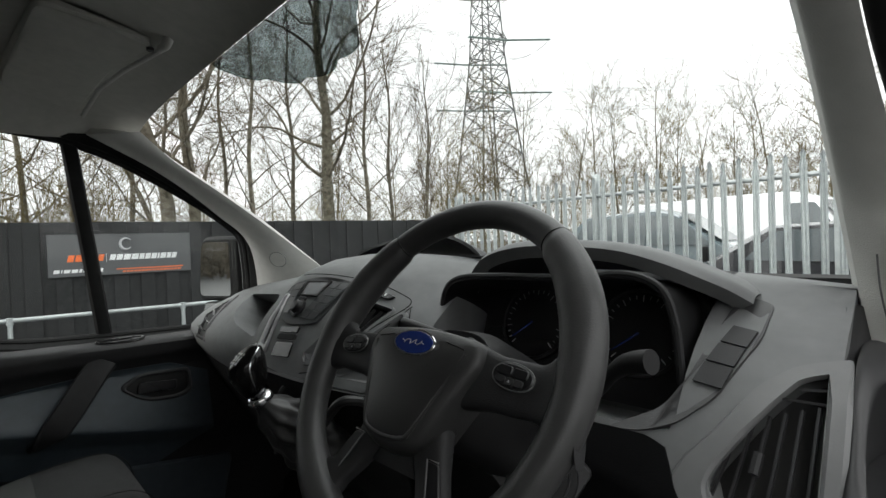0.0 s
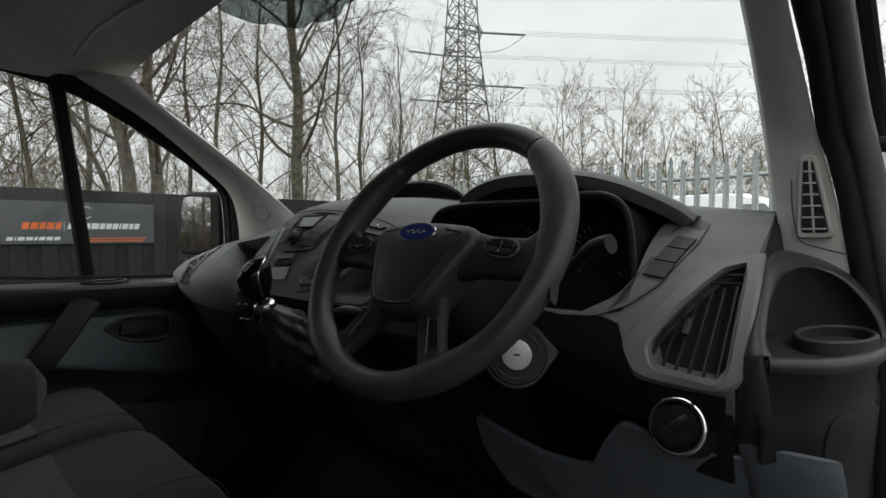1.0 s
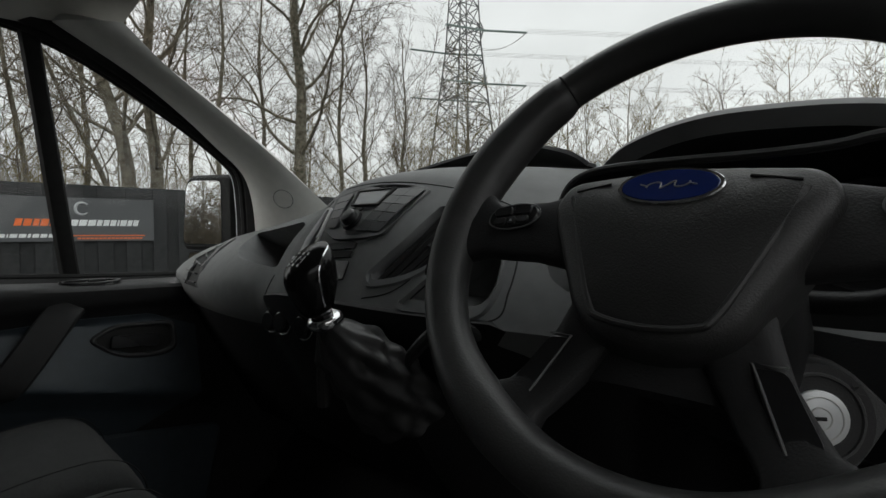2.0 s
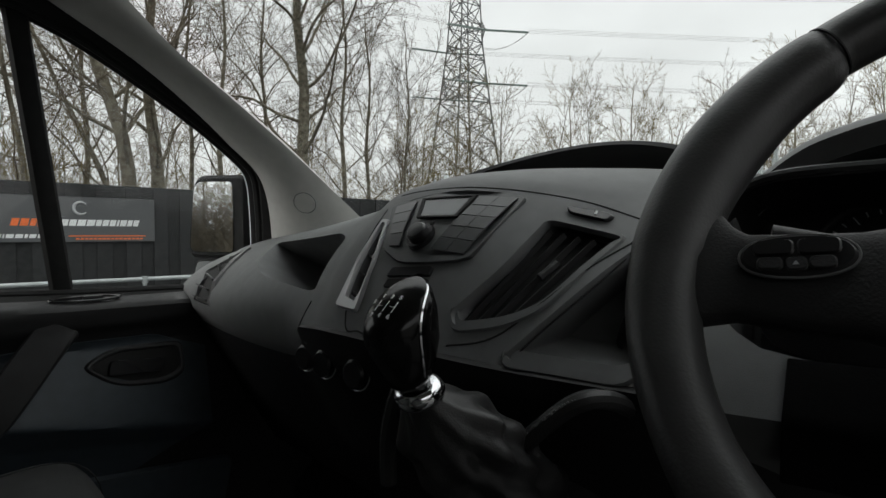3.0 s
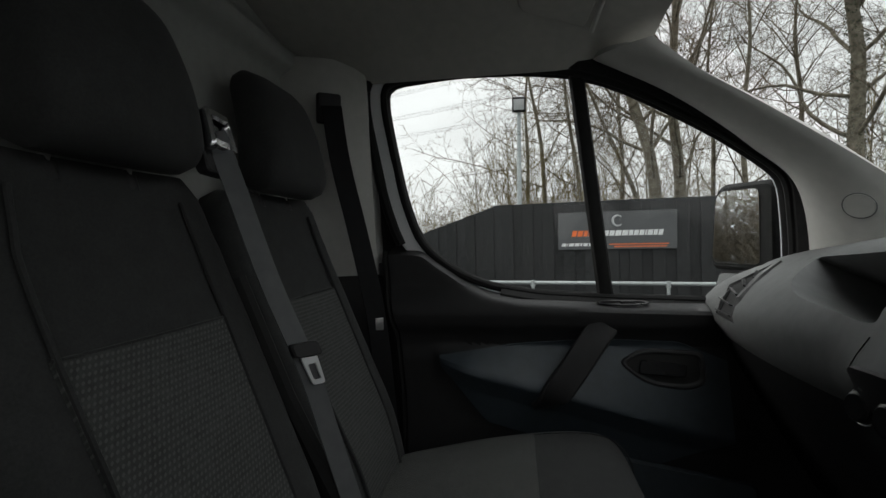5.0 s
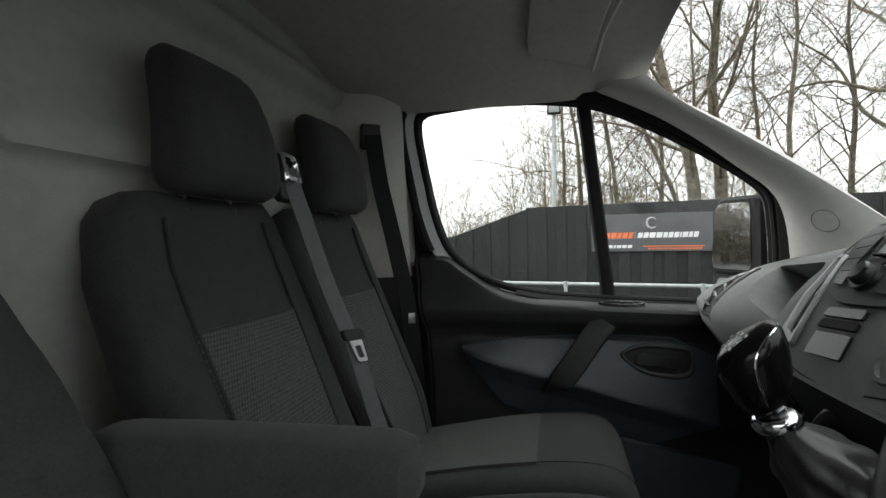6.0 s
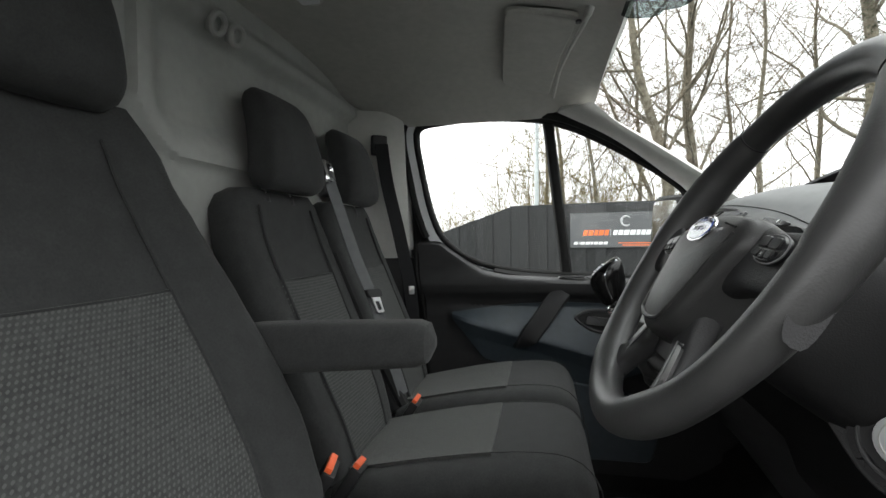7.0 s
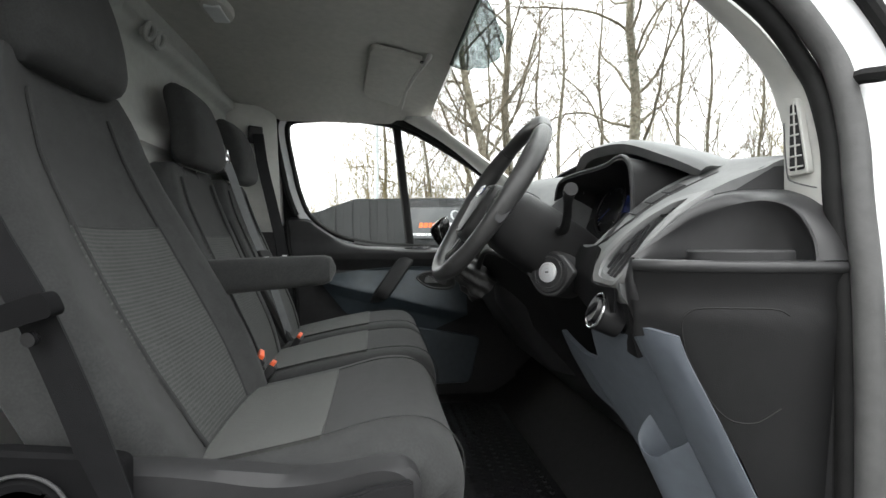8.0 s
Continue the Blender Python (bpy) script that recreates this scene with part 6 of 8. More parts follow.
def headrest(seat, cx, y, z0, z1, w):
    bm = bmesh.new()
    rings = []
    n = 24
    for i in range(n):
        s = i / (n - 1)
        e = min(1.0, s / 0.2, (1 - s) / 0.2)
        close = math.sqrt(max(0, 1 - (1 - e) ** 2)) * 0.72 + 0.28
        hw = w / 2 * (1.0 - 0.24 * s ** 2.2) * (0.80 + 0.20 * close)
        ht = 0.056 * close * (1 - 0.25 * s)
        c = Vector((cx, y - 0.045 * (s - 0.5) + 0.015 * math.sin(math.pi * s), z0 + (z1 - z0) * s))
        rings.append([c + Vector((abs(math.cos(a)) ** 0.5 * (1 if math.cos(a) > 0 else -1) * hw, abs(math.sin(a)) ** 0.5 * (1 if math.sin(a) > 0 else -1) * ht, 0))
                      for a in np.linspace(0, 2 * math.pi, 41)[:-1]])
    ring_faces(bm, rings)
    hr = part("headrest", bm, cloth, seat)
    for s in (-1, 1):
        bm = bmesh.new()
        tube(bm, [(cx + s * 0.055, y - 0.012, z0 - 0.06), (cx + s * 0.055, y - 0.012, z0 + 0.03)], 0.006, 12)
        part("post", bm, dull_metal, hr, "steel headrest post")
        bm = bmesh.new()
        tube(bm, [(cx + s * 0.055, y - 0.010, z0 - 0.026), (cx + s * 0.055, y - 0.012, z0 - 0.006)], [0.014, 0.010], 14)
        part("post_sleeve", bm, dash_dark, hr)
    return hr


BENCH_BACK = [(-0.515, 0.790), (-0.545, 0.90), (-0.600, 1.03), (-0.668, 1.19), (-0.712, 1.30), (-0.745, 1.418)]
BENCH_CUSH = [(-0.560, 0.800), (-0.42, 0.832), (-0.295, 0.857), (-0.16, 0.875), (-0.065, 0.868), (-0.022, 0.815), (-0.020, 0.73)]

bench = thing("double_passenger_seat", (-0.29, -0.3, FLOOR), "charcoal cloth double passenger bench with two headrests", "seat")
for cx, hw in ((-0.080, 0.212), (-0.503, 0.205)):
    backrest(bench, cx, hw, BENCH_BACK, 0.62, 0.62, 0.026, 0.045)
    cushion(bench, cx, hw, BENCH_CUSH, 0.68, 0.42, 0.016, 0.065)
    headrest(bench, cx + 0.005, -0.735, 1.404, 1.636, 0.236)
bm = bmesh.new()
box(bm, (-0.295, -0.30, 0.635), (0.80, 0.46, 0.20), None, 0.03, 3)
part("seat_base", bm, dash_dark, bench, "black plastic seat base")
bm = bmesh.new()
tube(bm, [(-0.293, -0.50, 0.83), (-0.293, -0.62, 1.06), (-0.293, -0.70, 1.25)], 0.016, 8)
part("gap_filler", bm, black_void, bench)

seat = thing("single_front_seat", (0.535, -0.3, FLOOR), "charcoal cloth driver's seat with patterned centre and side bolsters", "seat")
DRIVER_BACK = [(-0.455, 0.845), (-0.505, 0.95), (-0.570, 1.075), (-0.645, 1.225), (-0.697, 1.345), (-0.735, 1.492)]
DRIVER_CUSH = [(-0.530, 0.850), (-0.40, 0.872), (-0.278, 0.895), (-0.18, 0.918), (-0.105, 0.912), (-0.062, 0.860), (-0.065, 0.775)]
backrest(seat, 0.540, 0.280, DRIVER_BACK, 0.52, 0.585, 0.070, 0.052, WINGED)
cushion(seat, 0.540, 0.280, DRIVER_CUSH, 0.64, 0.34, 0.020, 0.07)
headrest(seat, 0.540, -0.738, 1.466, 1.735, 0.266)
bm = bmesh.new()
box(bm, (0.54, -0.27, 0.66), (0.48, 0.44, 0.16), None, 0.03, 3)
part("seat_frame", bm, dash_dark, seat)
# right-hand side shield with recliner wheel
SHIELD = round_outline([(-0.60, 0.66), (-0.130, 0.66), (-0.132, 0.892), (-0.165, 0.914), (-0.262, 0.898), (-0.37, 0.914), (-0.47, 0.926), (-0.60, 0.930)], [0.03, 0.03, 0.022, 0.03, 0.05, 0.05, 0.03, 0.03], 5)
bm = bmesh.new()
plate(bm, SHIELD, lambda a, b, c=0.0: Vector((0.810 + c, a, b)), 0.040, 0.012)
sh = part("side_shield", bm, dash_dark, seat, "black plastic side shield")
bm = bmesh.new()
ribbon(bm, smooth_line([(0.856, -0.145, 0.884), (0.860, -0.20, 0.880), (0.861, -0.245, 0.868), (0.860, -0.33, 0.868), (0.857, -0.42, 0.874)], 5), (0, 0.15, 1), 0.022, 0.012)
bmesh.ops.bevel(bm, geom=bm.edges[:], offset=0.003, segments=2, affect="EDGES")
part("height_lever", bm, dash_gloss, sh)
bm = bmesh.new()
plate(bm, round_outline([(-0.74, 0.74), (-0.478, 0.74), (-0.474, 0.950), (-0.50, 0.956), (-0.60, 0.968), (-0.74, 0.975)], 0.010, 3), lambda a, b, c=0.0: Vector((0.852 + c, a, b)), 0.022, 0.005)
cover = part("belt_anchor_cover", bm, shaded_black, seat, "black anchor cover beside the seat")
bm = bmesh.new()
tube(bm, [(0.870, -0.575, 0.895), (0.882, -0.575, 0.895), (0.886, -0.575, 0.895), (0.886, -0.575, 0.895), (0.883, -0.575, 0.895), (0.883, -0.575, 0.895)], [0.047, 0.046, 0.042, 0.034, 0.032, 0.002], 36)
rw = part("recliner_wheel", bm, shaded_black, seat)
bm = bmesh.new()
tube(bm, [(0.8855, -0.575 + 0.051 * math.cos(a), 0.895 + 0.051 * math.sin(a)) for a in np.linspace(0.25, 2.2, 19)], 0.0022, 8)
part("wheel_arc", bm, dash_mid, rw)
bm = bmesh.new()
tube(bm, smooth_line([(0.886, -0.586, 0.908), (0.889, -0.574, 0.905), (0.889, -0.572, 0.893), (0.888, -0.562, 0.885), (0.886, -0.548, 0.886)], 4), [0.0055 - 0.0002 * k for k in range(17)], 8, flat=0.5)
part("release_clip", bm, dull_metal, rw, "bent steel clip")
# fold-down armrest on the inner side
bm = bmesh.new()
arm_line = smooth_line([(0.222, -0.640, 1.098), (0.222, -0.52, 1.107), (0.222, -0.40, 1.114), (0.222, -0.292, 1.120)], 6)
rings = []
for i, p in enumerate(arm_line):
    s = i / (len(arm_line) - 1)
    e = min(1.0, s / 0.08, (1 - s) / 0.14)
    close = math.sqrt(max(0, 1 - (1 - e) ** 2)) * 0.75 + 0.25
    rings.append([p + Vector((abs(math.cos(a)) ** 0.55 * (1 if math.cos(a) > 0 else -1) * 0.040 * close, 0,
                              abs(math.sin(a)) ** 0.6 * (1 if math.sin(a) > 0 else -1) * (0.046 - 0.010 * s) * close)) for a in np.linspace(0, 2 * math.pi, 29)[:-1]])
ring_faces(bm, rings)
part("armrest", bm, cloth, seat, "padded charcoal cloth armrest, folded down")


# ---------------------------------------------------------------- belts
def tongue(parent, p, d, across):
    """A steel belt tongue hanging on its strap."""
    d, a = Vector(d).normalized(), Vector(across).normalized()
    nrm = d.cross(a).normalized()
    pl = lambda u, v, w=0.0: Vector(p) + a * u + d * v + nrm * w
    bm = bmesh.new()
    plate(bm, round_outline([(-0.024, -0.012), (0.024, -0.012), (0.024, 0.012), (-0.024, 0.012)], 0.008, 3), pl, 0.012, 0.003)
    part("tongue_body", bm, dash_dark, parent)
    bm = bmesh.new()
    out = round_outline([(-0.014, 0.010), (0.014, 0.010), (0.011, 0.058), (-0.011, 0.058)], 0.005, 3)
    inn = round_outline([(-0.0065, 0.024), (0.0065, 0.024), (0.006, 0.050), (-0.006, 0.050)], 0.003, 3)
    plate(bm, out, lambda u, v, w=0.0: pl(u, v, w + 0.004), 0.003, 0.0008, inn)
    part("tongue", bm, bright_steel, parent, "bright steel belt tongue")


belt = thing("middle_seat_belt", (-0.24, -0.69, 1.46), "grey seat belt running down from a steel-edged guide", "seat belt")
bm = bmesh.new()
ribbon(bm, smooth_line([(-0.234, -0.692, 1.475), (-0.241, -0.668, 1.40), (-0.256, -0.622, 1.25), (-0.275, -0.574, 1.115), (-0.285, -0.542, 1.00), (-0.292, -0.500, 0.86)], 5), (0.8, -0.6, 0), 0.033, 0.0025)
part("webbing", bm, webbing, belt)
bm = bmesh.new()
pl = plane_at((-0.234, -0.694, 1.470), (-1, -0.15, 0), (0, -0.25, 1))
out = round_outline([(-0.036, -0.030), (0.036, -0.030), (0.034, 0.034), (-0.034, 0.034)], 0.010, 4)
inn = round_outline([(-0.026, -0.012), (0.026, -0.012), (0.026, 0.018), (-0.026, 0.018)], 0.006, 4)
plate(bm, out, pl, 0.016, 0.004, inn)
part("guide", bm, chrome, belt, "steel-edged belt guide")
bm = bmesh.new()
plate(bm, [(p.x * 0.98, p.y - 0.028) for p in out], lambda a, b, c=0.0: pl(a, b, c - 0.022), 0.018, 0.003)
part("guide_base", bm, dash_dark, belt)
tongue(belt, (-0.274, -0.578, 1.142), (-0.12, 0.30, -0.94), (-0.8, 0.6, 0))

belt = thing("outer_seat_belt", (-0.73, -0.70, 1.62), "black seat belt on the pale pillar beside the passenger window", "seat belt")
bm = bmesh.new()
ribbon(bm, smooth_line([(-0.695, -0.69, 1.64), (-0.700, -0.672, 1.50), (-0.712, -0.630, 1.30), (-0.722, -0.595, 1.10), (-0.725, -0.57, 0.80), (-0.73, -0.56, 0.62)], 5), (-0.62, 0.78, 0), 0.050, 0.0025)
part("webbing", bm, webbing_black, belt)
bm = bmesh.new()
box(bm, (-0.712, -0.705, 1.638), (0.024, 0.060, 0.075), Euler((0, 0.1, 0.6)).to_matrix(), 0.010, 3)
part("upper_anchor", bm, dash_dark, belt)
bm = bmesh.new()
box(bm, (-0.722, -0.590, 1.103), (0.006, 0.020, 0.030), Euler((0, 0, 0.6)).to_matrix(), 0.002)
part("tongue", bm, dull_metal, belt)

belt = thing("driver_seat_belt", (0.875, -0.6, 1.2), "black driver's belt hanging beside the seat with its tongue", "seat belt")
bm = bmesh.new()
ribbon(bm, smooth_line([(0.862, -0.78, 1.62), (0.868, -0.70, 1.42), (0.875, -0.61, 1.22), (0.880, -0.555, 1.115), (0.878, -0.50, 0.96), (0.872, -0.46, 0.80), (0.865, -0.45, 0.62)], 5), (0.25, 0.95, 0.3), 0.048, 0.0025)
part("webbing", bm, webbing_black, belt)
bm = bmesh.new()
pl = plane_at((0.884, -0.562, 1.122), (0.15, 0.9, 0.32), (0, -0.3, 0.95))
plate(bm, round_outline([(-0.040, -0.010), (0.042, -0.014), (0.040, 0.014), (-0.038, 0.016)], 0.010, 4), lambda a, b, c=0.0: pl(a, b, -c), -0.018, 0.0)
part("tongue_body", bm, shaded_black, belt)
bm = bmesh.new()
tube(bm, [pl(0.0, -0.028, 0.004), pl(0.0, -0.028, 0.012)], 0.008, 14)
part("belt_stop", bm, dash_gloss, belt)

# buckles
for p, d, label in (((0.236, -0.472, 0.905), (0.0, 0.55, 0.84), "driver"), ((0.120, -0.468, 0.852), (-0.15, 0.55, 0.84), "mid"), ((-0.290, -0.462, 0.842), (0.1, 0.55, 0.84), "outer")):
    bk = thing("seat_belt_buckle", p, "black seat belt buckle with an orange release button", "buckle", "belt buckles")
    d = Vector(d).normalized()
    a = Vector((1, 0, 0)) if label != "driver" else Vector((0.96, 0.28, 0))
    a = (a - d * a.dot(d)).normalized()
    rot = Matrix((a, d, a.cross(d))).transposed()
    bm = bmesh.new()
    box(bm, Vector(p) - d * 0.032, (0.052, 0.072, 0.024), rot, 0.006)
    part("casing", bm, dash_dark, bk)
    bm = bmesh.new()
    box(bm, Vector(p) + d * 0.006 + a.cross(d) * 0.004, (0.044, 0.014, 0.013), rot, 0.003)
    part("release_button", bm, orange, bk, "orange release button")


# ---------------------------------------------------------------- ceiling things
def sun_visor(side):
    """A visor folded up against the headliner; side -1 for the passenger's, 1 for the driver's."""
    fx = lambda x: x if side < 0 else 2 * MID - x
    v = thing("sun_visor", (fx(-0.44), -0.12, roof_z(fx(-0.44), -0.12)), "warm grey sun visor folded up against the headliner", "sun visor", "sun visors")
    lie = lambda a, b, c=0.0: Vector((fx(a), b, roof_z(fx(a), b) - 0.002 - c))
    bm = bmesh.new()
    line = dense(round_outline([(-0.205, -0.205), (-0.205, -0.028), (-0.690, -0.092), (-0.640, -0.240), (-0.560, -0.240)], [0.020, 0.012, 0.012, 0.040, 0.05], 5), 2)
    plate(bm, line, lie, 0.017, 0.006)
    blade = part("blade", bm, headcloth, v)
    bm = bmesh.new()
    tube(bm, [lie(a, b, 0.0165) for a, b in ((-0.23, -0.196), (-0.40, -0.214), (-0.56, -0.226))], 0.0012, 6)
    part("blade_seam", bm, headcloth, blade)
    bm = bmesh.new()
    tube(bm, [lie(a, b, 0.012) for a, b in ((-0.700, -0.076), (-0.55, -0.062), (-0.40, -0.040), (-0.212, -0.012))], 0.0052, 10)
    part("rod", bm, pillar_grey, v)
    bm = bmesh.new()
    c = lie(-0.205, -0.014, 0.012)
    tube(bm, [c, c + Vector((fx(1) - fx(0), 0, 0)) * 0.020 + Vector((0, 0.004, 0.0)), c + Vector((fx(1) - fx(0), 0, 0)) * 0.034 + Vector((0, 0.010, 0.022))], [0.0075, 0.0085, 0.012], 12)
    part("clip", bm, pillar_grey, v)
    bm = bmesh.new()
    tube(bm, [lie(-0.214, -0.030, 0.016), lie(-0.214, -0.030, 0.022)], 0.007, 14)
    part("clip_recess", bm, dash_mid, v)
    return v


sun_visor(-1)
sun_visor(1)

lamp = thing("cab_lamp", (0.0, -0.635, 1.855), "oval cab lamp with frosted lens on the headliner, switched off", "ceiling lamp")
bm = bmesh.new()
rings = []
for k, w in ((1.0, 0.012), (1.0, 0.0), (0.9, -0.012), (0.6, -0.018)):
    rings.append([(0.0 + 0.085 * k * math.cos(a), -0.635 + 0.042 * k * math.sin(a), 1.853 + w) for a in np.linspace(0, 2 * math.pi, 33)[:-1]])
ring_faces(bm, rings)
part("housing", bm, pillar_grey, lamp)
bm = bmesh.new()
box(bm, (0.0, -0.635, 1.836), (0.10, 0.045, 0.012), None, 0.005)
part("lens", bm, lamp_lens, lamp)

for x in (0.092, 0.030):
    hk = thing("coat_hook", (x, -0.785, 1.742), "pale grey plastic coat hook on the bulkhead rail", "hook", "coat hooks")
    bm = bmesh.new()
    tube(bm, [(x + 0.021 * math.cos(a), -0.782 + 0.018 * (1 + math.sin(a)) * 0.4, 1.740 + 0.020 * math.sin(a)) for a in np.linspace(0, 2 * math.pi, 21)[:-1]], 0.007, 8, closed=True)
    part("loop", bm, bulk_grey, hk)
    bm = bmesh.new()
    box(bm, (x, -0.790, 1.738), (0.030, 0.012, 0.030), None, 0.005)
    part("plate", bm, bulk_grey, hk)

# demister vent in the driver's pillar
f = pillar_sheet(1)
pa, pb = Vector((0.853, 0.391, 1.390)), Vector((0.861, 0.391, 1.294))
ax = (pa - pb).normalized()
nrm = Vector((-0.12, -1, -0.10))
nrm = (nrm - ax * ax.dot(nrm)).normalized()
sd = ax.cross(nrm).normalized()
if sd.x < 0:
    sd = -sd
h = (pa - pb).length
pl = lambda a, b, c=0.0: pb + sd * a + ax * b + nrm * (c + 0.002)
bm = bmesh.new()
out = round_outline([(-0.019, -0.006), (0.020, -0.008), (0.008, h + 0.004), (-0.009, h + 0.006)], 0.007, 4)
inn = round_outline([(-0.013, 0.001), (0.0145, -0.001), (0.004, h - 0.004), (-0.0055, h - 0.002)], 0.004, 4)
plate(bm, out, lambda a, b, c=0.0: pl(a, b, c - 0.008), 0.0085, 0.0015, inn)
dv = part("demister_bezel", bm, pillar_grey, pillar_r)
bm = bmesh.new()
tube(bm, smooth_line([pl(-0.020, h * 0.75, 0.0), pl(-0.021, h * 0.35, 0.0), pl(-0.018, 0.0, 0.0005), pl(-0.012, -0.012, 0.001), pl(0.010, -0.022, 0.001), pl(0.032, -0.030, 0.0)], 5), 0.0011, 6)
part("trim_joint", bm, seal_grey, pillar_r)
bm = bmesh.new()
plate(bm, inn, pl, 0.001)
part("demister_backing", bm, black_void, dv)
for k in range(6):
    bm = bmesh.new()
    b = h * (0.06 + 0.155 * k)
    tube(bm, [pl(-0.012 + 0.0012 * k, b, 0.0012), pl(0.013 - 0.0016 * k, b - 0.002, 0.0012)], 0.0013, 6)
    part("demister_fin", bm, pillar_grey, dv)
bm = bmesh.new()
tube(bm, [pl(0.0, -0.002, 0.0), pl(0.001, h, 0.0)], 0.002, 6)
part("demister_fin", bm, pillar_grey, dv)

# ---------------------------------------------------------------- passenger door mirror
mir = thing("door_mirror", (-1.0, 0.40, 1.20), "black door mirror with a large clear upper glass", "door mirror")
mp = plane_at((-0.992, 0.362, 1.326), (0.93, 0.37, 0), (0, 0, 1))
MO = round_outline([(-0.108, -0.112), (0.100, -0.112), (0.098, 0.112), (-0.085, 0.116)], [0.03, 0.02, 0.02, 0.04], 5)
bm = bmesh.new()
rings = []
for k, w in ((0.97, 0.012), (1.06, 0.0), (1.08, -0.03), (0.98, -0.06), (0.75, -0.085)):
    rings.append([mp(p.x * k, p.y * k, w) for p in MO])
ring_faces(bm, rings)
part("housing", bm, rubber, mir)
bm = bmesh.new()
plate(bm, [(p.x * 0.77 - 0.014, p.y * 0.89) for p in MO], lambda a, b, c=0.0: mp(a, b, 0.0125 + c), 0.002)
part("mirror_glass", bm, mirror_glass, mir, "clear mirror glass")
bm = bmesh.new()
rings = []
for k, w in ((0.95, 0.010), (1.02, 0.0), (1.0, -0.05), (0.8, -0.09)):
    rings.append([mp(p.x * k * 0.95, p.y * k * 0.30 - 0.158, w) for p in MO])
ring_faces(bm, rings)
part("lower_housing", bm, rubber, mir)
bm = bmesh.new()
plate(bm, [(p.x * 0.84, p.y * 0.25 - 0.156) for p in MO], lambda a, b, c=0.0: mp(a, b, 0.0105 + c), 0.002)
part("wide_angle_glass", bm, mirror_glass, mir)
bm = bmesh.new()
tube(bm, [(-0.97, 0.42, 1.19), (-0.90, 0.44, 1.17), (-0.86, 0.44, 1.16)], [0.035, 0.035, 0.045], 12)
part("arm", bm, rubber, mir)


# ---------------------------------------------------------------- outside
bm = bmesh.new()
sheet(bm, lambda u, v: (-700 + 1400 * u, -700 + 1400 * v, GROUND), 4, 4, 0.2, -1)
structure("ground", bm, asphalt, "worn dark asphalt yard", "ground", False)

# unseen wall added beside the driver's door to block light from the right
bm = bmesh.new()
box(bm, (5.2, -4.2, GROUND + 1.25), (0.22, 9.0, 2.5), None, 0.01)
structure("wall_yard", bm, render_grey, "unseen grey rendered wall added beside the van to block light", "wall", False)

YARD = math.atan2(0.174, 0.985)           # the yard's fences stand turned a little to the van
FV = Vector((0.174, 0.985, 0))            # along the board fence
FU = Vector((0.985, -0.174, 0))           # along the palisade
F0 = Vector((-6.32, 0.32, 0))

# charcoal board fence
fence = thing("board_fence", F0 + Vector((0, 0, GROUND)), "charcoal painted upright board fence with a sloping end", "fence")
BW = 0.140


def board_mesh(h, slant=0.0):
    bm = bmesh.new()
    box(bm, (0, 0, h / 2), (0.020, BW + 0.012, h), None, 0.003, 1)
    for v in bm.verts:
        if v.co.z > h / 2:
            v.co.z += slant * v.co.y
    bmesh.ops.recalc_face_normals(bm, faces=bm.faces[:])
    me = bpy.data.meshes.new("board")
    bm.to_mesh(me)
    bm.free()
    me.materials.append(board_dark)
    return me


TOP = 1.80 - GROUND
full = board_mesh(TOP)
turn = Matrix.Rotation(-YARD, 4, "Z")
for k in range(-16, 42):
    s = k * BW
    h = TOP
    if s < -0.85:
        h = TOP - (-0.85 - s) * 0.33
    me = full if h == TOP else board_mesh(h, 0.33)
    b = new("board", me)
    jit = 0.006 * math.sin(k * 12.9)
    b.parent = fence
    b.matrix_parent_inverse = fence.matrix_basis.inverted()
    b.matrix_basis = Matrix.Translation(F0 + FV * s + FU * (jit * 0.5 + (0.024 if k % 2 else 0.0)) + Vector((0, 0, GROUND + jit * 0.3))) @ turn
for z in (0.45, 1.35):
    bm = bmesh.new()
    c = F0 + FV * 1.8 + FU * -0.05
    box(bm, (c.x, c.y, z), (0.05, 8.0, 0.09), turn.to_3x3(), 0.004)
    part("fence_rail", bm, board_dark, fence)

# grey sign on the fence: name and lines as plain bars
sign = thing("fence_sign", F0 + FV * 0.75 + FU * 0.05 + Vector((0, 0, 1.15)), "grey company sign with orange and white lettering bars on the fence", "sign")
S0 = F0 + FU * 0.045 + Vector((0, 0, 1.402))
sp = lambda a, b, c=0.0: S0 + FV * (0.735 + a) + Vector((0, 0, b)) + FU * c
bm = bmesh.new()
plate(bm, [(-0.735, -0.248), (0.735, -0.248), (0.735, 0.248), (-0.735, 0.248)], sp, 0.012, 0.002)
part("panel", bm, sign_grey, sign)


def bars(x0, z0, widths, gap, h, mat, name, slant=0.25):
    x = x0
    for w in widths:
        bm = bmesh.new()
        plate(bm, [(x, z0), (x + w, z0), (x + w + slant * h, z0 + h), (x + slant * h, z0 + h)], lambda a, b, c=0.0: sp(a, b, 0.0125 + c), 0.002)
        part(name, bm, mat, sign)
        x += w + gap


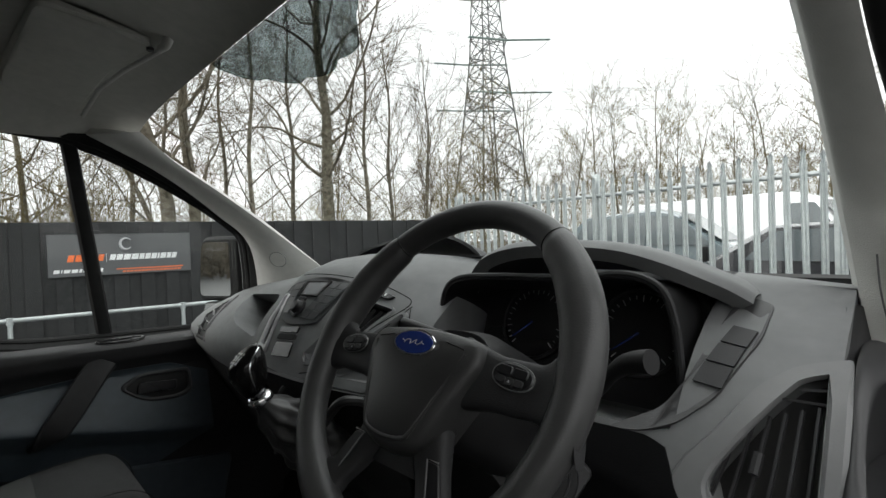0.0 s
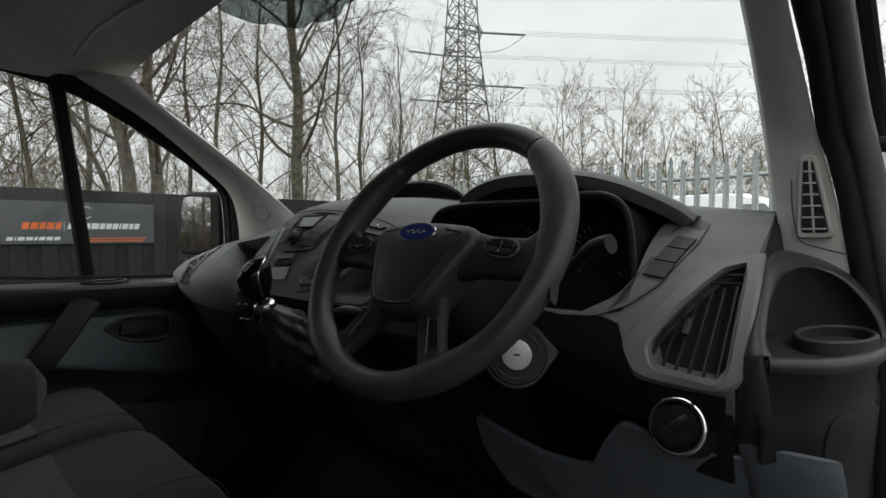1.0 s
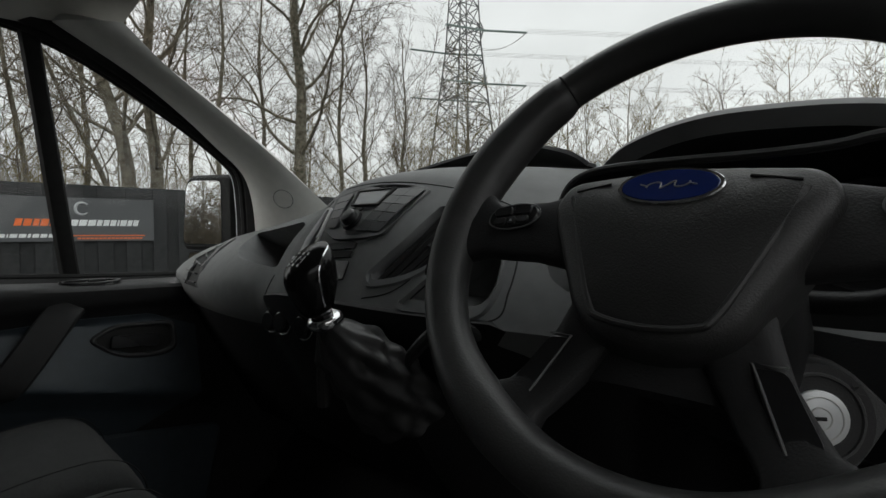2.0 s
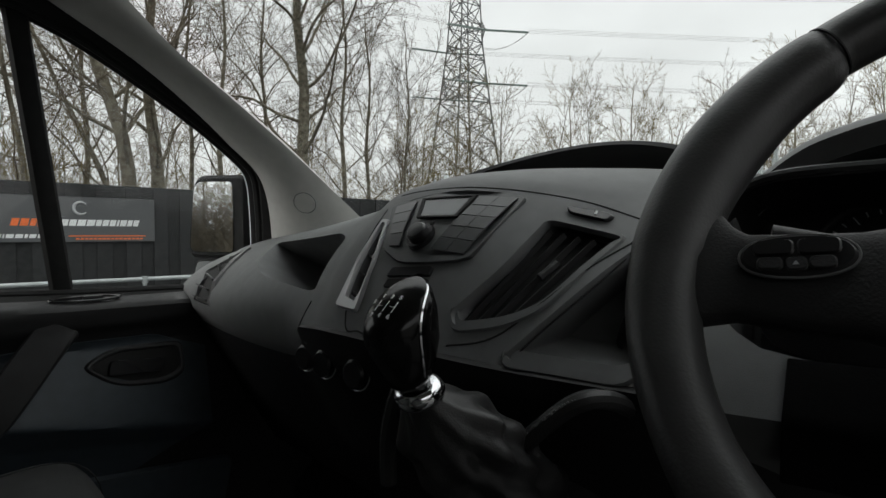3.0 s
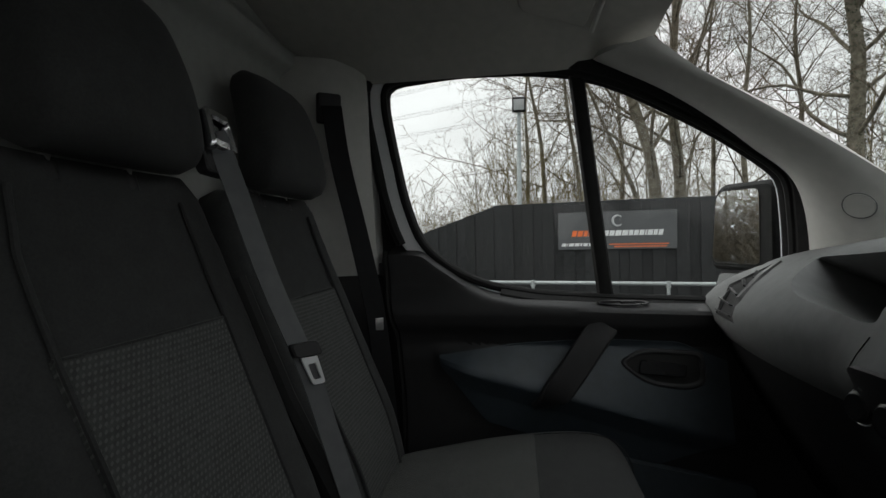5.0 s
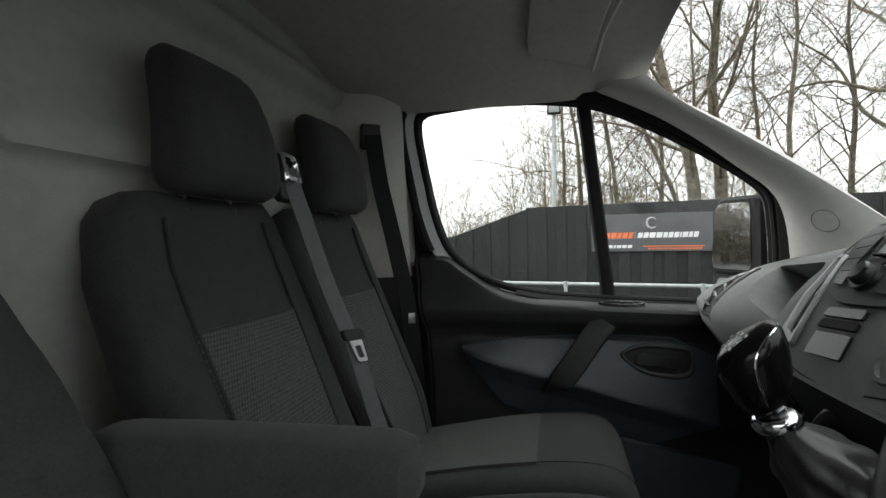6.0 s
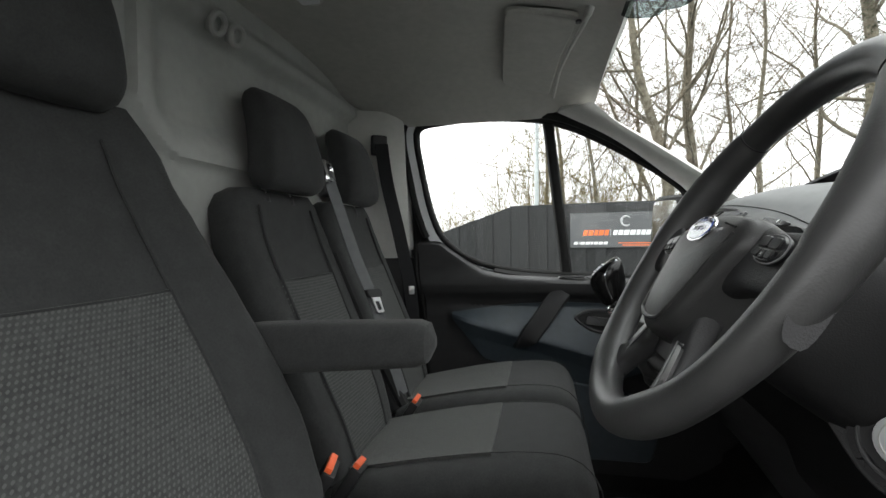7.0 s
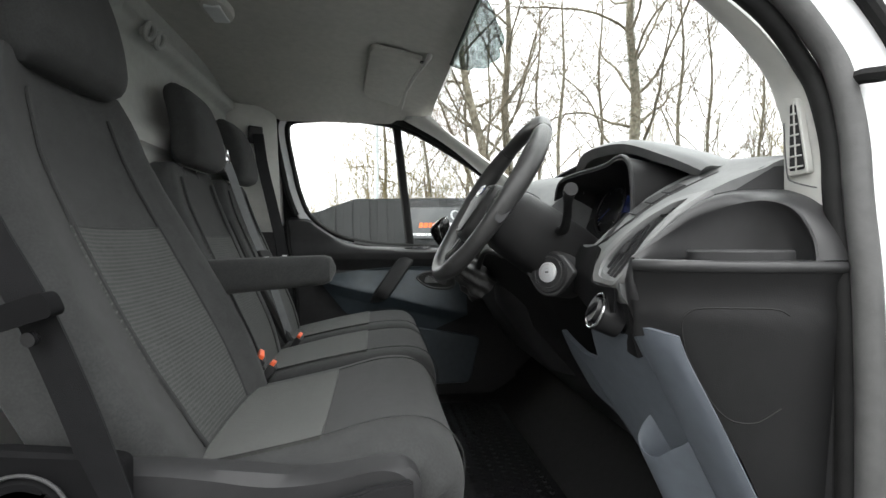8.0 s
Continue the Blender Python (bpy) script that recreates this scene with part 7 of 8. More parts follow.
bars(-0.56, -0.075, (0.060, 0.066, 0.048, 0.066, 0.052), 0.014, 0.078, orange_ink, "orange_letter_bar")
bars(-0.180, -0.090, (0.006,), 0, 0.11, grey_ink, "divider_stroke", 0.0)
bars(-0.150, -0.072, (0.058, 0.062, 0.072, 0.072, 0.050, 0.056, 0.056, 0.020, 0.060, 0.046, 0.052), 0.011, 0.070, white_ink, "white_letter_bar")
bars(-0.69, -0.205, (0.055, 0.012, 0.060, 0.060, 0.026, 0.055, 0.055, 0.055), 0.013, 0.040, white_ink, "number_bar")
bars(-0.08, -0.190, (0.72,), 0, 0.012, orange_ink, "underline")
bars(-0.02, -0.225, tuple([0.030] * 16), 0.010, 0.018, orange_ink, "orange_text_bar")
bm = bmesh.new()
arc = [math.radians(a) for a in range(40, 321, 10)]
tube(bm, [sp(0.03 + 0.062 * math.cos(a), 0.125 + 0.068 * math.sin(a), 0.0145) for a in arc], [0.006 + 0.010 * math.sin((a - arc[0]) / (arc[-1] - arc[0]) * math.pi) for a in arc], 8)
part("crescent_mark", bm, grey_ink, sign, "silver crescent mark")

# low galvanised guard rail in front of the fence
rail = thing("guard_rail", F0 + FU * 0.55 + Vector((0, 0, GROUND)), "galvanised tube guard rail on short posts", "guard rail")
bm = bmesh.new()
r0 = F0 + FU * 0.42
tube(bm, [r0 + FV * -3.0 + Vector((0, 0, 0.735)), r0 + FV * 5.5 + Vector((0, 0, 0.735))], 0.024, 12)
part("rail", bm, galvanised, rail)
for k in range(-2, 4):
    bm = bmesh.new()
    p = r0 + FV * (-0.30 + 1.62 * k)
    tube(bm, [p + Vector((0, 0, GROUND)), p + Vector((0, 0, 0.715))], 0.022, 10)
    post = part("post", bm, galvanised, rail)
    bm = bmesh.new()
    tube(bm, [p + Vector((0, 0, 0.690)), p + Vector((0, 0, 0.765))], 0.033, 12)
    part("collar", bm, galvanised, post)

# galvanised palisade fence ahead
P0 = F0 + FV * 5.95
PU, PV = Vector((1, 0, 0)), Vector((0, 1, 0))   # along and across the palisade
pal = thing("palisade_fence", P0 + Vector((2.5, 0, GROUND)), "galvanised steel palisade fence with pointed pales", "fence")
PW = 0.068


def pale_mesh():
    bm = bmesh.new()
    h, t = 2.36, 0.006
    prof = [(-PW / 2, -0.012), (-PW / 2 + 0.012, 0.006), (-0.012, 0.006), (0, -0.010), (0.012, 0.006), (PW / 2 - 0.012, 0.006), (PW / 2, -0.012)]
    rings = []
    for z, k in ((0, 1), (h - 0.16, 1), (h - 0.10, 0.55), (h - 0.05, 0.9), (h, 0.12)):
        front = [(x * k, y - t) for x, y in prof]
        backp = [(x * k, y) for x, y in prof[::-1]]
        rings.append([(x, y, z) for x, y in front + backp])
    ring_faces(bm, rings)
    bmesh.ops.recalc_face_normals(bm, faces=bm.faces[:])
    me = bpy.data.meshes.new("pale")
    bm.to_mesh(me)
    bm.free()
    me.materials.append(galvanised)
    return me


pm = pale_mesh()
for k in range(78):
    p = new("pale", pm)
    p.parent = pal
    p.matrix_parent_inverse = pal.matrix_basis.inverted()
    lean = 0.006 * math.sin(k * 7.7)
    p.matrix_basis = Matrix.Translation(P0 + PU * (0.155 * k - 0.2) + Vector((0, 0, GROUND + 0.02 * math.sin(k * 3.1) - 0.02))) @ Matrix.Rotation(lean, 4, "Y")
for z in (0.35, 1.98):
    bm = bmesh.new()
    a = P0 + PU * -0.3 - PV * -0.04
    tube(bm, [a + Vector((0, 0, z)), a + PU * 14.0 + Vector((0, 0, z))], 0.028, 8)
    part("fence_rail", bm, galvanised, pal)
for k in range(6):
    bm = bmesh.new()
    p = P0 + PU * (2.75 * k) + PV * 0.08
    box(bm, (p.x, p.y, 1.1), (0.09, 0.06, 2.4), None, 0.004)
    part("fence_post", bm, galvanised, pal)


# parked vehicles behind the palisade
def vehicle(name, label, category, origin, heading, length, width, height, profile, paint, windows, wheel_r=0.33):
    """A parked vehicle: a side profile lofted across, with windows, wheels and lamps."""
    v = thing(name, Vector(origin), label, category)
    M = Matrix.Translation(origin) @ Matrix.Rotation(heading, 4, "Z")
    bm = bmesh.new()
    rings = []
    for s in np.linspace(-1, 1, 13):
        k = 1 - 0.5 * max(0, abs(s) - 0.78) / 0.22 * 0.25
        tuck = 1 - 0.06 * max(0, abs(s) - 0.7) / 0.3
        ring = []
        for px, pz in profile:
            belt_in = 1 - 0.16 * max(0.0, pz - height * 0.52) / (height * 0.48)
            ring.append(M @ Vector((px * tuck, s * width / 2 * belt_in, 0.20 + (pz - 0.20) * (1 - 0.03 * abs(s) ** 6))))
        rings.append(ring)
    ring_faces(bm, rings)
    part("body", bm, paint, v)
    for outline in windows:
        for side in (-1, 1):
            bm = bmesh.new()
            def pl(a, b, c=0.0, side=side):
                belt_in = 1 - 0.16 * max(0.0, b - height * 0.52) / (height * 0.48)
                return M @ Vector((a, side * (width / 2 * belt_in + 0.002 + c), b))
            plate(bm, round_outline(outline, 0.05, 3), pl, 0.006, 0.002)
            part("side_window", bm, car_glass, v)
    for wx in (-length * 0.32, length * 0.30):
        for side in (-1, 1):
            bm = bmesh.new()
            tube(bm, [M @ Vector((wx, side * (width / 2 - 0.20), wheel_r)), M @ Vector((wx, side * (width / 2 + 0.01), wheel_r))], wheel_r, 28)
            w = part("wheel", bm, rubber, v)
            bm = bmesh.new()
            tube(bm, [M @ Vector((wx, side * (width / 2), wheel_r)), M @ Vector((wx, side * (width / 2 + 0.02), wheel_r))], wheel_r * 0.62, 20)
            part("wheel_trim", bm, dull_metal, w)
    for side in (-1, 1):
        bm = bmesh.new()
        box(bm, M @ Vector((length * 0.46, side * width * 0.40, height * 0.40)), (0.22, 0.26, 0.16), Matrix.Rotation(heading, 3, "Z"), 0.05)
        part("headlight", bm, lamp_lens, v)
        bm = bmesh.new()
        box(bm, M @ Vector((length * 0.20, side * (width / 2 + 0.13), height * 0.58)), (0.10, 0.20, 0.26), Matrix.Rotation(heading, 3, "Z"), 0.04)
        part("door_mirror", bm, rubber, v)
    bm = bmesh.new()
    a0, a1 = profile[4], profile[5]
    sc = lambda a, b, c=0.0: M @ Vector((a0[0] + (a1[0] - a0[0]) * b + 0.012, a * (1 - 0.1 * b), a0[1] + (a1[1] - a0[1]) * b + 0.008 + c))
    plate(bm, [(-width * 0.42, 0.08), (width * 0.42, 0.08), (width * 0.40, 0.92), (-width * 0.40, 0.92)], sc, 0.004)
    part("windscreen", bm, car_glass, v)
    return v


def van_profile(L, H):
    return [(-L / 2, 0.25), (L / 2 - 0.08, 0.25), (L / 2, 0.55), (L / 2 - 0.03, H * 0.44), (L / 2 - 0.55, H * 0.56), (L / 2 - 1.15, H * 0.93), (L / 2 - 1.6, H * 0.99), (0, H), (-L / 2 + 0.1, H * 0.99), (-L / 2, H * 0.9)]


def car_profile(L, H):
    return [(-L / 2 + 0.05, 0.22), (L / 2 - 0.06, 0.22), (L / 2, 0.50), (L / 2 - 0.08, H * 0.52), (L / 2 - 1.05, H * 0.66), (L / 2 - 1.85, H * 0.96), (0, H), (-L * 0.30, H * 0.97), (-L / 2 + 0.08, H * 0.66), (-L / 2, H * 0.45)]


grey_car = material("slate_blue_car_paint", (0.12, 0.15, 0.16), 0.25, coat=0.8, vary=0.03)
black_car = material("black_car_paint", (0.02, 0.02, 0.024), 0.2, coat=0.8, vary=0.03)
silver_car = material("pale_silver_car_paint", (0.45, 0.50, 0.51), 0.3, coat=0.8, vary=0.03)
back_row = P0 + PV * 3.6
for name, label, cat, du, dv, L, W, H, kind, paint in (
        ("parked_van", "white panel van parked behind the palisade", "van", 3.45, 3.6, 5.0, 2.0, 2.25, "van", white_paint),
        ("parked_van", "white panel van with black mirrors parked behind the palisade", "van", 7.6, 3.4, 5.0, 2.0, 2.25, "van", white_paint),
        ("parked_car", "slate blue estate car parked behind the palisade", "car", 2.65, 1.0, 4.4, 1.8, 1.95, "car", grey_car),
        ("parked_car", "pale silver car parked behind the palisade", "car", 0.4, 1.9, 4.3, 1.8, 1.50, "car", silver_car),
        ("parked_car", "black car parked close behind the palisade", "car", 5.9, 0.0, 4.4, 1.8, 1.60, "car", black_car)):
    prof = van_profile(L, H) if kind == "van" else car_profile(L, H)
    if kind == "van":
        wins = [[(L / 2 - 1.55, H * 0.58), (L / 2 - 0.72, H * 0.58), (L / 2 - 1.15, H * 0.88), (L / 2 - 1.55, H * 0.88)]]
    else:
        wins = [[(-0.05, H * 0.66), (L / 2 - 1.25, H * 0.66), (L / 2 - 1.80, H * 0.92), (-0.05, H * 0.94)], [(-L * 0.36, H * 0.68), (-0.12, H * 0.66), (-0.12, H * 0.94), (-L * 0.28, H * 0.92)]]
    c = back_row + PU * du + PV * (dv - 1.6)
    vehicle(name, label, cat, (c.x, c.y, GROUND),  (0.06 if kind == "car" else -0.10), L, W, H, prof, paint, wins)

# floodlight on its pole behind the fence
fl = thing("floodlight", (-8.6, -0.20, GROUND), "square floodlight on a slim galvanised pole behind the fence", "floodlight")
bm = bmesh.new()
tube(bm, [(-8.6, -0.20, GROUND), (-8.6, -0.19, 2.0), (-8.6, -0.17, 3.66)], [0.055, 0.045, 0.038], 12)
part("pole", bm, galvanised, fl)
bm = bmesh.new()
box(bm, (-8.5, -0.17, 3.78), (0.13, 0.24, 0.26), Euler((0, radians(25), 0)).to_matrix(), 0.02)
hd = part("lamp_head", bm, rubber, fl, "dark square lamp head")
bm = bmesh.new()
box(bm, (-8.435, -0.17, 3.765), (0.01, 0.19, 0.19), Euler((0, radians(25), 0)).to_matrix(), 0.004)
part("lamp_glass", bm, lamp_lens, hd)
bm = bmesh.new()
tube(bm, [(-8.56, -0.30, 3.74), (-8.58, -0.17, 3.62), (-8.56, -0.04, 3.74)], 0.012, 6)
part("bracket", bm, galvanised, fl)


# ---------------------------------------------------------------- bare trees
def grow_tree(seed, height, trunk_r, spread, levels=5, lean=(0, 0), fork=0.30, density=1.0, upright=0.35, bend=None):
    """Branch segments of a leafless tree: lists of (p, q, r0, r1) for wood and for twigs."""
    rg = random.Random(seed)
    wood, twigs = [], []

    def limb(p, d, length, r, level):
        n = max(3, int(length / (0.30 if level < 2 else 0.16)))
        n = min(n, 14)
        step = length / n
        pos, dirv, rad = Vector(p), Vector(d).normalized(), r
        side_phase = rg.uniform(0, 6.28)
        for i in range(n):
            s = (i + 1) / n
            wob = 0.035 if level == 0 else 0.12
            dirv = (dirv + Vector((rg.gauss(0, wob), rg.gauss(0, wob), rg.gauss(0, wob) + upright * 0.16 * (1 if level else 0.6)))).normalized()
            q = pos + dirv * step
            if bend and level == 0:
                q = bend(s * length)
                dirv = (q - pos).normalized()
            r1 = r * (1 - 0.80 * s) + 0.0015
            (wood if rad > 0.018 else twigs).append((pos.copy(), q.copy(), rad, r1))
            start = fork if level == 0 else 0.18
            if level < levels and s > start:
                count = density * (1.9 if level == 0 else 1.5 if level < 3 else 1.2) * (1.0 if n > 5 else 1.3)
                k = int(count) + (1 if rg.random() < count % 1 else 0)
                for _ in range(k):
                    side_phase += 2.4 + rg.uniform(-0.5, 0.5)
                    o = dirv.orthogonal().normalized()
                    o2 = dirv.cross(o)
                    out = o * math.cos(side_phase) + o2 * math.sin(side_phase)
                    ang = rg.uniform(0.55, 1.05) * spread
                    bd = dirv * math.cos(ang) + out * math.sin(ang)
                    bl = length * rg.uniform(0.28, 0.56) * (1.1 - 0.55 * s) * (0.9 if level else 1.0)
                    if bl > 0.10:
                        limb(q, bd, bl, min(rad * 0.45, 0.27 * r * (1.05 - 0.6 * s) + 0.0022), level + 1)
            pos, rad = q, r1

    limb((0, 0, 0), (lean[0], lean[1], 1), height, trunk_r, 0)
    return wood, twigs


def segments_mesh(name, segs, sides, mat, grow=1.0, floor_r=0.0):
    """Tapered bars for many segments, in one mesh."""
    if not segs:
        segs = [(Vector((0, 0, 0)), Vector((0, 0, 0.1)), 0.01, 0.01)]
    P = np.array([[*a, *b] for a, b, _, _ in segs], dtype=np.float64)
    R = np.maximum(np.array([[c, d] for _, _, c, d in segs]) * grow, floor_r)
    d = P[:, 3:] - P[:, :3]
    d /= np.linalg.norm(d, axis=1, keepdims=True) + 1e-12
    ref = np.where(np.abs(d[:, 2:3]) > 0.9, np.array([[1.0, 0, 0]]), np.array([[0, 0, 1.0]]))
    s = np.cross(d, ref)
    s /= np.linalg.norm(s, axis=1, keepdims=True) + 1e-12
    o = np.cross(d, s)
    verts = []
    for end in (0, 1):
        for k in range(sides):
            a = 2 * math.pi * k / sides
            verts.append(P[:, 3 * end:3 * end + 3] + (s * math.cos(a) + o * math.sin(a)) * R[:, end:end + 1])
    V = np.stack(verts, 1).reshape(-1, 3)
    n = len(segs)
    base = np.arange(n)[:, None] * (2 * sides)
    F = []
    for k in range(sides):
        j = (k + 1) % sides
        F.append(np.concatenate([base + k, base + j, base + sides + j, base + sides + k], 1))
    F = np.stack(F, 1).reshape(-1, 4)
    me = bpy.data.meshes.new(name)
    me.from_pydata(V.tolist(), [], F.tolist())
    me.materials.append(mat)
    me.polygons.foreach_set("use_smooth", [True] * len(me.polygons))
    return me


def leaf_cloud(seed, n, f, size, mat):
    """Small leaves set about by f(random)."""
    rg = random.Random(seed)
    V, F = [], []
    for _ in range(n):
        c = f(rg)
        a = Vector((rg.gauss(0, 1), rg.gauss(0, 1), rg.gauss(0, 1))).normalized()
        b = a.orthogonal().normalized()
        s = size * rg.uniform(0.6, 1.3)
        i = len(V)
        V += [tuple(c - a * s), tuple(c + b * s * 0.6), tuple(c + a * s), tuple(c - b * s * 0.6)]
        F.append((i, i + 1, i + 2, i + 3))
    me = bpy.data.meshes.new("leaves")
    me.from_pydata(V, [], F)
    me.materials.append(mat)
    return me


def tree(label, seed, at, height, trunk_r, spread=1.0, levels=4, lean=(0, 0), fork=0.3, density=1.0, upright=0.35, twig_mat=None, leaves=0, climber=0, bend=None):
    wood, twigs = grow_tree(seed, height, trunk_r, spread, levels, lean, fork, density, upright, bend)
    t = thing("tree", (at[0], at[1], GROUND), label, "tree", "bare trees behind the fence")
    for name, me in (("trunk", segments_mesh("trunk", wood, 7, bark)), ("crown", segments_mesh("crown", twigs, 3, twig_mat or twig, 1.0, 0.0030 if trunk_r > 0.056 else 0.0052))):
        ob = new(name, me)
        ob.parent = t
    if climber:
        def f(rg):
            z = rg.uniform(0.2, height * 0.75)
            i = min(range(len(wood)), key=lambda k: abs(wood[k][0].z - z) + (0 if wood[k][2] > trunk_r * 0.25 else 9))
            p = wood[i][0]
            a = rg.uniform(0, 6.28)
            rr = trunk_r * (1 - 0.75 * z / height) * rg.uniform(0.95, 1.35)
            return Vector((p.x + rr * math.cos(a), p.y + rr * math.sin(a), z))
        ob = new("ivy", leaf_cloud(seed + 9, climber, f, 0.020, ivy))
        ob.parent = t
        tagged(ob, "dark climbing ivy")
    return t


def dirpoint(yaw, dist, eye=(0.34, -0.24)):
    a = radians(yaw)
    return (eye[0] - math.sin(a) * dist, eye[1] + math.cos(a) * dist)


MAIN = [
    # yaw, distance, height, trunk radius, spread, seed, ivy leaves, sideways bend of the trunk by height
    (74.7, 10.2, 8.5, 0.150, 0.95, 11, 0, ((0, 0), (2.4, 0.0), (4.4, 0.40), (6.4, 0.75), (8.5, 0.85))),
    (72.1, 11.0, 9.0, 0.150, 0.85, 12, 0, ((0, -0.05), (2.5, 0.0), (5.0, 0.10), (9.0, 0.05))),
    (66.0, 12.0, 8.5, 0.075, 0.85, 13, 0, ((0, 0), (4, 0.03), (8.5, -0.1))),
    (57.7, 12.6, 11.5, 0.185, 0.95, 14, 2600, ((0, -0.05), (3.6, 0.0), (6.6, 0.08), (11.5, 0.12))),
    (76.6, 11.4, 7.2, 0.070, 1.0, 15, 0, ((0, -0.25), (2.2, 0.0), (4.4, 0.92), (7.2, 1.7))),
    (82.0, 10.5, 7.0, 0.060, 1.05, 25, 0, ((0, 0), (3, 0.15), (7.0, 0.7))),
    (86.5, 12.0, 7.5, 0.075, 1.1, 16, 0, ((0, 0), (3, 0.1), (7.5, 0.6))),
    (88.6, 13.0, 7.5, 0.070, 1.15, 17, 0, ((0, 0), (3, 0.0), (7.5, -0.1))),
    (53.0, 14.0, 8.5, 0.085, 0.7, 18, 0, ((0, 0), (8.5, 0.0))),
    (50.0, 14.5, 7.8, 0.075, 0.65, 19, 0, ((0, 0), (4, 0.05), (7.8, 0.1))),
    (46.0, 15.5, 7.5, 0.065, 0.65, 20, 0, ((0, 0), (7.5, -0.1))),
    (62.0, 15.0, 9.0, 0.090, 0.8, 21, 0, ((0, 0), (9.0, 0.0))),
    (69.0, 15.0, 9.0, 0.080, 0.8, 22, 0, ((0, 0), (4, 0.1), (9.0, 0.1))),
    (78.5, 14.5, 9.0, 0.085, 0.9, 23, 0, ((0, 0), (4, -0.1), (9.0, 0.0))),
]


def trunk_bend(yaw, knots, height, seed):
    """A trunk that follows sideways offsets by height, with a slight crook."""
    aside = Vector((-math.cos(radians(yaw)), -math.sin(radians(yaw)), 0))
    zs, os_ = [k[0] for k in knots], [k[1] for k in knots]

    def at(z):
        return aside * (soft_at(min(z, height), zs, os_) - os_[0] + 0.03 * math.sin(z * 1.9 + seed)) + Vector((0.03 * math.sin(z * 1.3 + seed), 0.03 * math.cos(z * 1.1 + seed), z)) - Vector((0.03 * math.sin(seed), 0.03 * math.cos(seed), 0)) - aside * 0.03 * math.sin(seed)
    return at


for yaw, dist, h, r, sp_, seed, iv, knots in MAIN:
    x, y = dirpoint(yaw, dist)
    x, y = x - math.cos(radians(yaw)) * knots[0][1], y - math.sin(radians(yaw)) * knots[0][1]
    tree("tall leafless tree with grey-brown bark behind the board fence" if r > 0.1 else "slender leafless tree behind the board fence",
         seed, (x, y), h, r, sp_ * 1.22, 4, (0, 0), 0.22, 0.84, 0.18, None, 0, iv, trunk_bend(yaw, knots, h, seed))

# repeats of a few slender and bushy trees farther off
slim = [tree("slender leafless tree in the far belt", 40 + k, (0, 0), 6.2, 0.055, 0.85, 4, (0, 0), 0.12, 0.85, 0.32, twig if k == 1 else moss_twig) for k in range(4)]
rg = random.Random(8)
spots = []
for yaw in np.arange(-6, 47, 1.7):
    spots.append((yaw + rg.uniform(-1, 1), rg.uniform(26, 40), rg.uniform(1.1, 1.5)))
for yaw in np.arange(44, 96, 3.2):
    spots.append((yaw + rg.uniform(-1.2, 1.2), rg.uniform(17, 24), rg.uniform(0.7, 1.0)))
for yaw in np.arange(112, 200, 4.5):
    spots.append((yaw + rg.uniform(-2, 2), rg.uniform(16, 26), rg.uniform(0.9, 1.2)))
for i, (yaw, dist, k) in enumerate(spots):
    x, y = dirpoint(yaw, dist)
    if i < 4:
        slim[i].matrix_basis = Matrix.Translation((x, y, GROUND)) @ Matrix.Rotation(i * 1.7, 4, "Z") @ Matrix.Scale(k, 4)
        continue
    src = slim[i % 4]
    c = copy_thing(src, Matrix.Translation((x, y, GROUND)) @ Matrix.Rotation(i * 2.3, 4, "Z"))
    c.scale = (k, k, k * rg.uniform(0.9, 1.1))

# brushwood at the trees' feet
def brush(seed, n, h):
    rg = random.Random(seed)
    segs = []
    for _ in range(n):
        p = Vector((rg.gauss(0, 0.6), rg.gauss(0, 0.6), 0))
        d = Vector((rg.gauss(0, 0.35), rg.gauss(0, 0.35), 1)).normalized()
        r = rg.uniform(0.006, 0.014)
        L = h * rg.uniform(0.5, 1.0)
        for k in range(6):
            d = (d + Vector((rg.gauss(0, 0.15), rg.gauss(0, 0.15), 0.02))).normalized()
            q = p + d * L / 6
            segs.append((p.copy(), q.copy(), r, r * 0.8))
            for _ in range(2):
                b = (d + Vector((rg.gauss(0, 0.7), rg.gauss(0, 0.7), rg.gauss(0.1, 0.4)))).normalized()
                segs.append((q.copy(), q + b * L * rg.uniform(0.10, 0.22), r * 0.5, r * 0.25))
            p, r = q, r * 0.8
    return segs


thicket, thicket_rear = [], []
rg = random.Random(21)
for yaw in np.arange(-4, 98, 1.9):
    dist = rg.uniform(11.5, 15) if yaw > 46 else rg.uniform(20, 28)
    x, y = dirpoint(yaw + rg.uniform(-0.6, 0.6), dist)
    for p, q, a, b in brush(int(yaw * 10) + 900, 9, rg.uniform(2.4, 4.2) * (1 if yaw > 46 else 1.35)):
        thicket.append((p + Vector((x, y, GROUND)), q + Vector((x, y, GROUND)), a, b))
ob = tagged(new("brushwood", segments_mesh("brushwood", thicket, 3, moss_twig, 1.0, 0.0035)), "tangled yellow-brown brushwood under the trees", "brushwood", "", "stuff")
for yaw in np.arange(128, 196, 2.4):
    x, y = dirpoint(yaw + rg.uniform(-1, 1), rg.uniform(20, 28))
    for p, q, a, b in brush(int(yaw * 10) + 2900, 64, rg.uniform(2.6, 4.4)):
        thicket_rear.append((Vector((p.x * 1.6, p.y * 1.6, p.z)) + Vector((x, y, GROUND)), Vector((q.x * 1.6, q.y * 1.6, q.z)) + Vector((x, y, GROUND)), a * 1.9, b * 1.9))
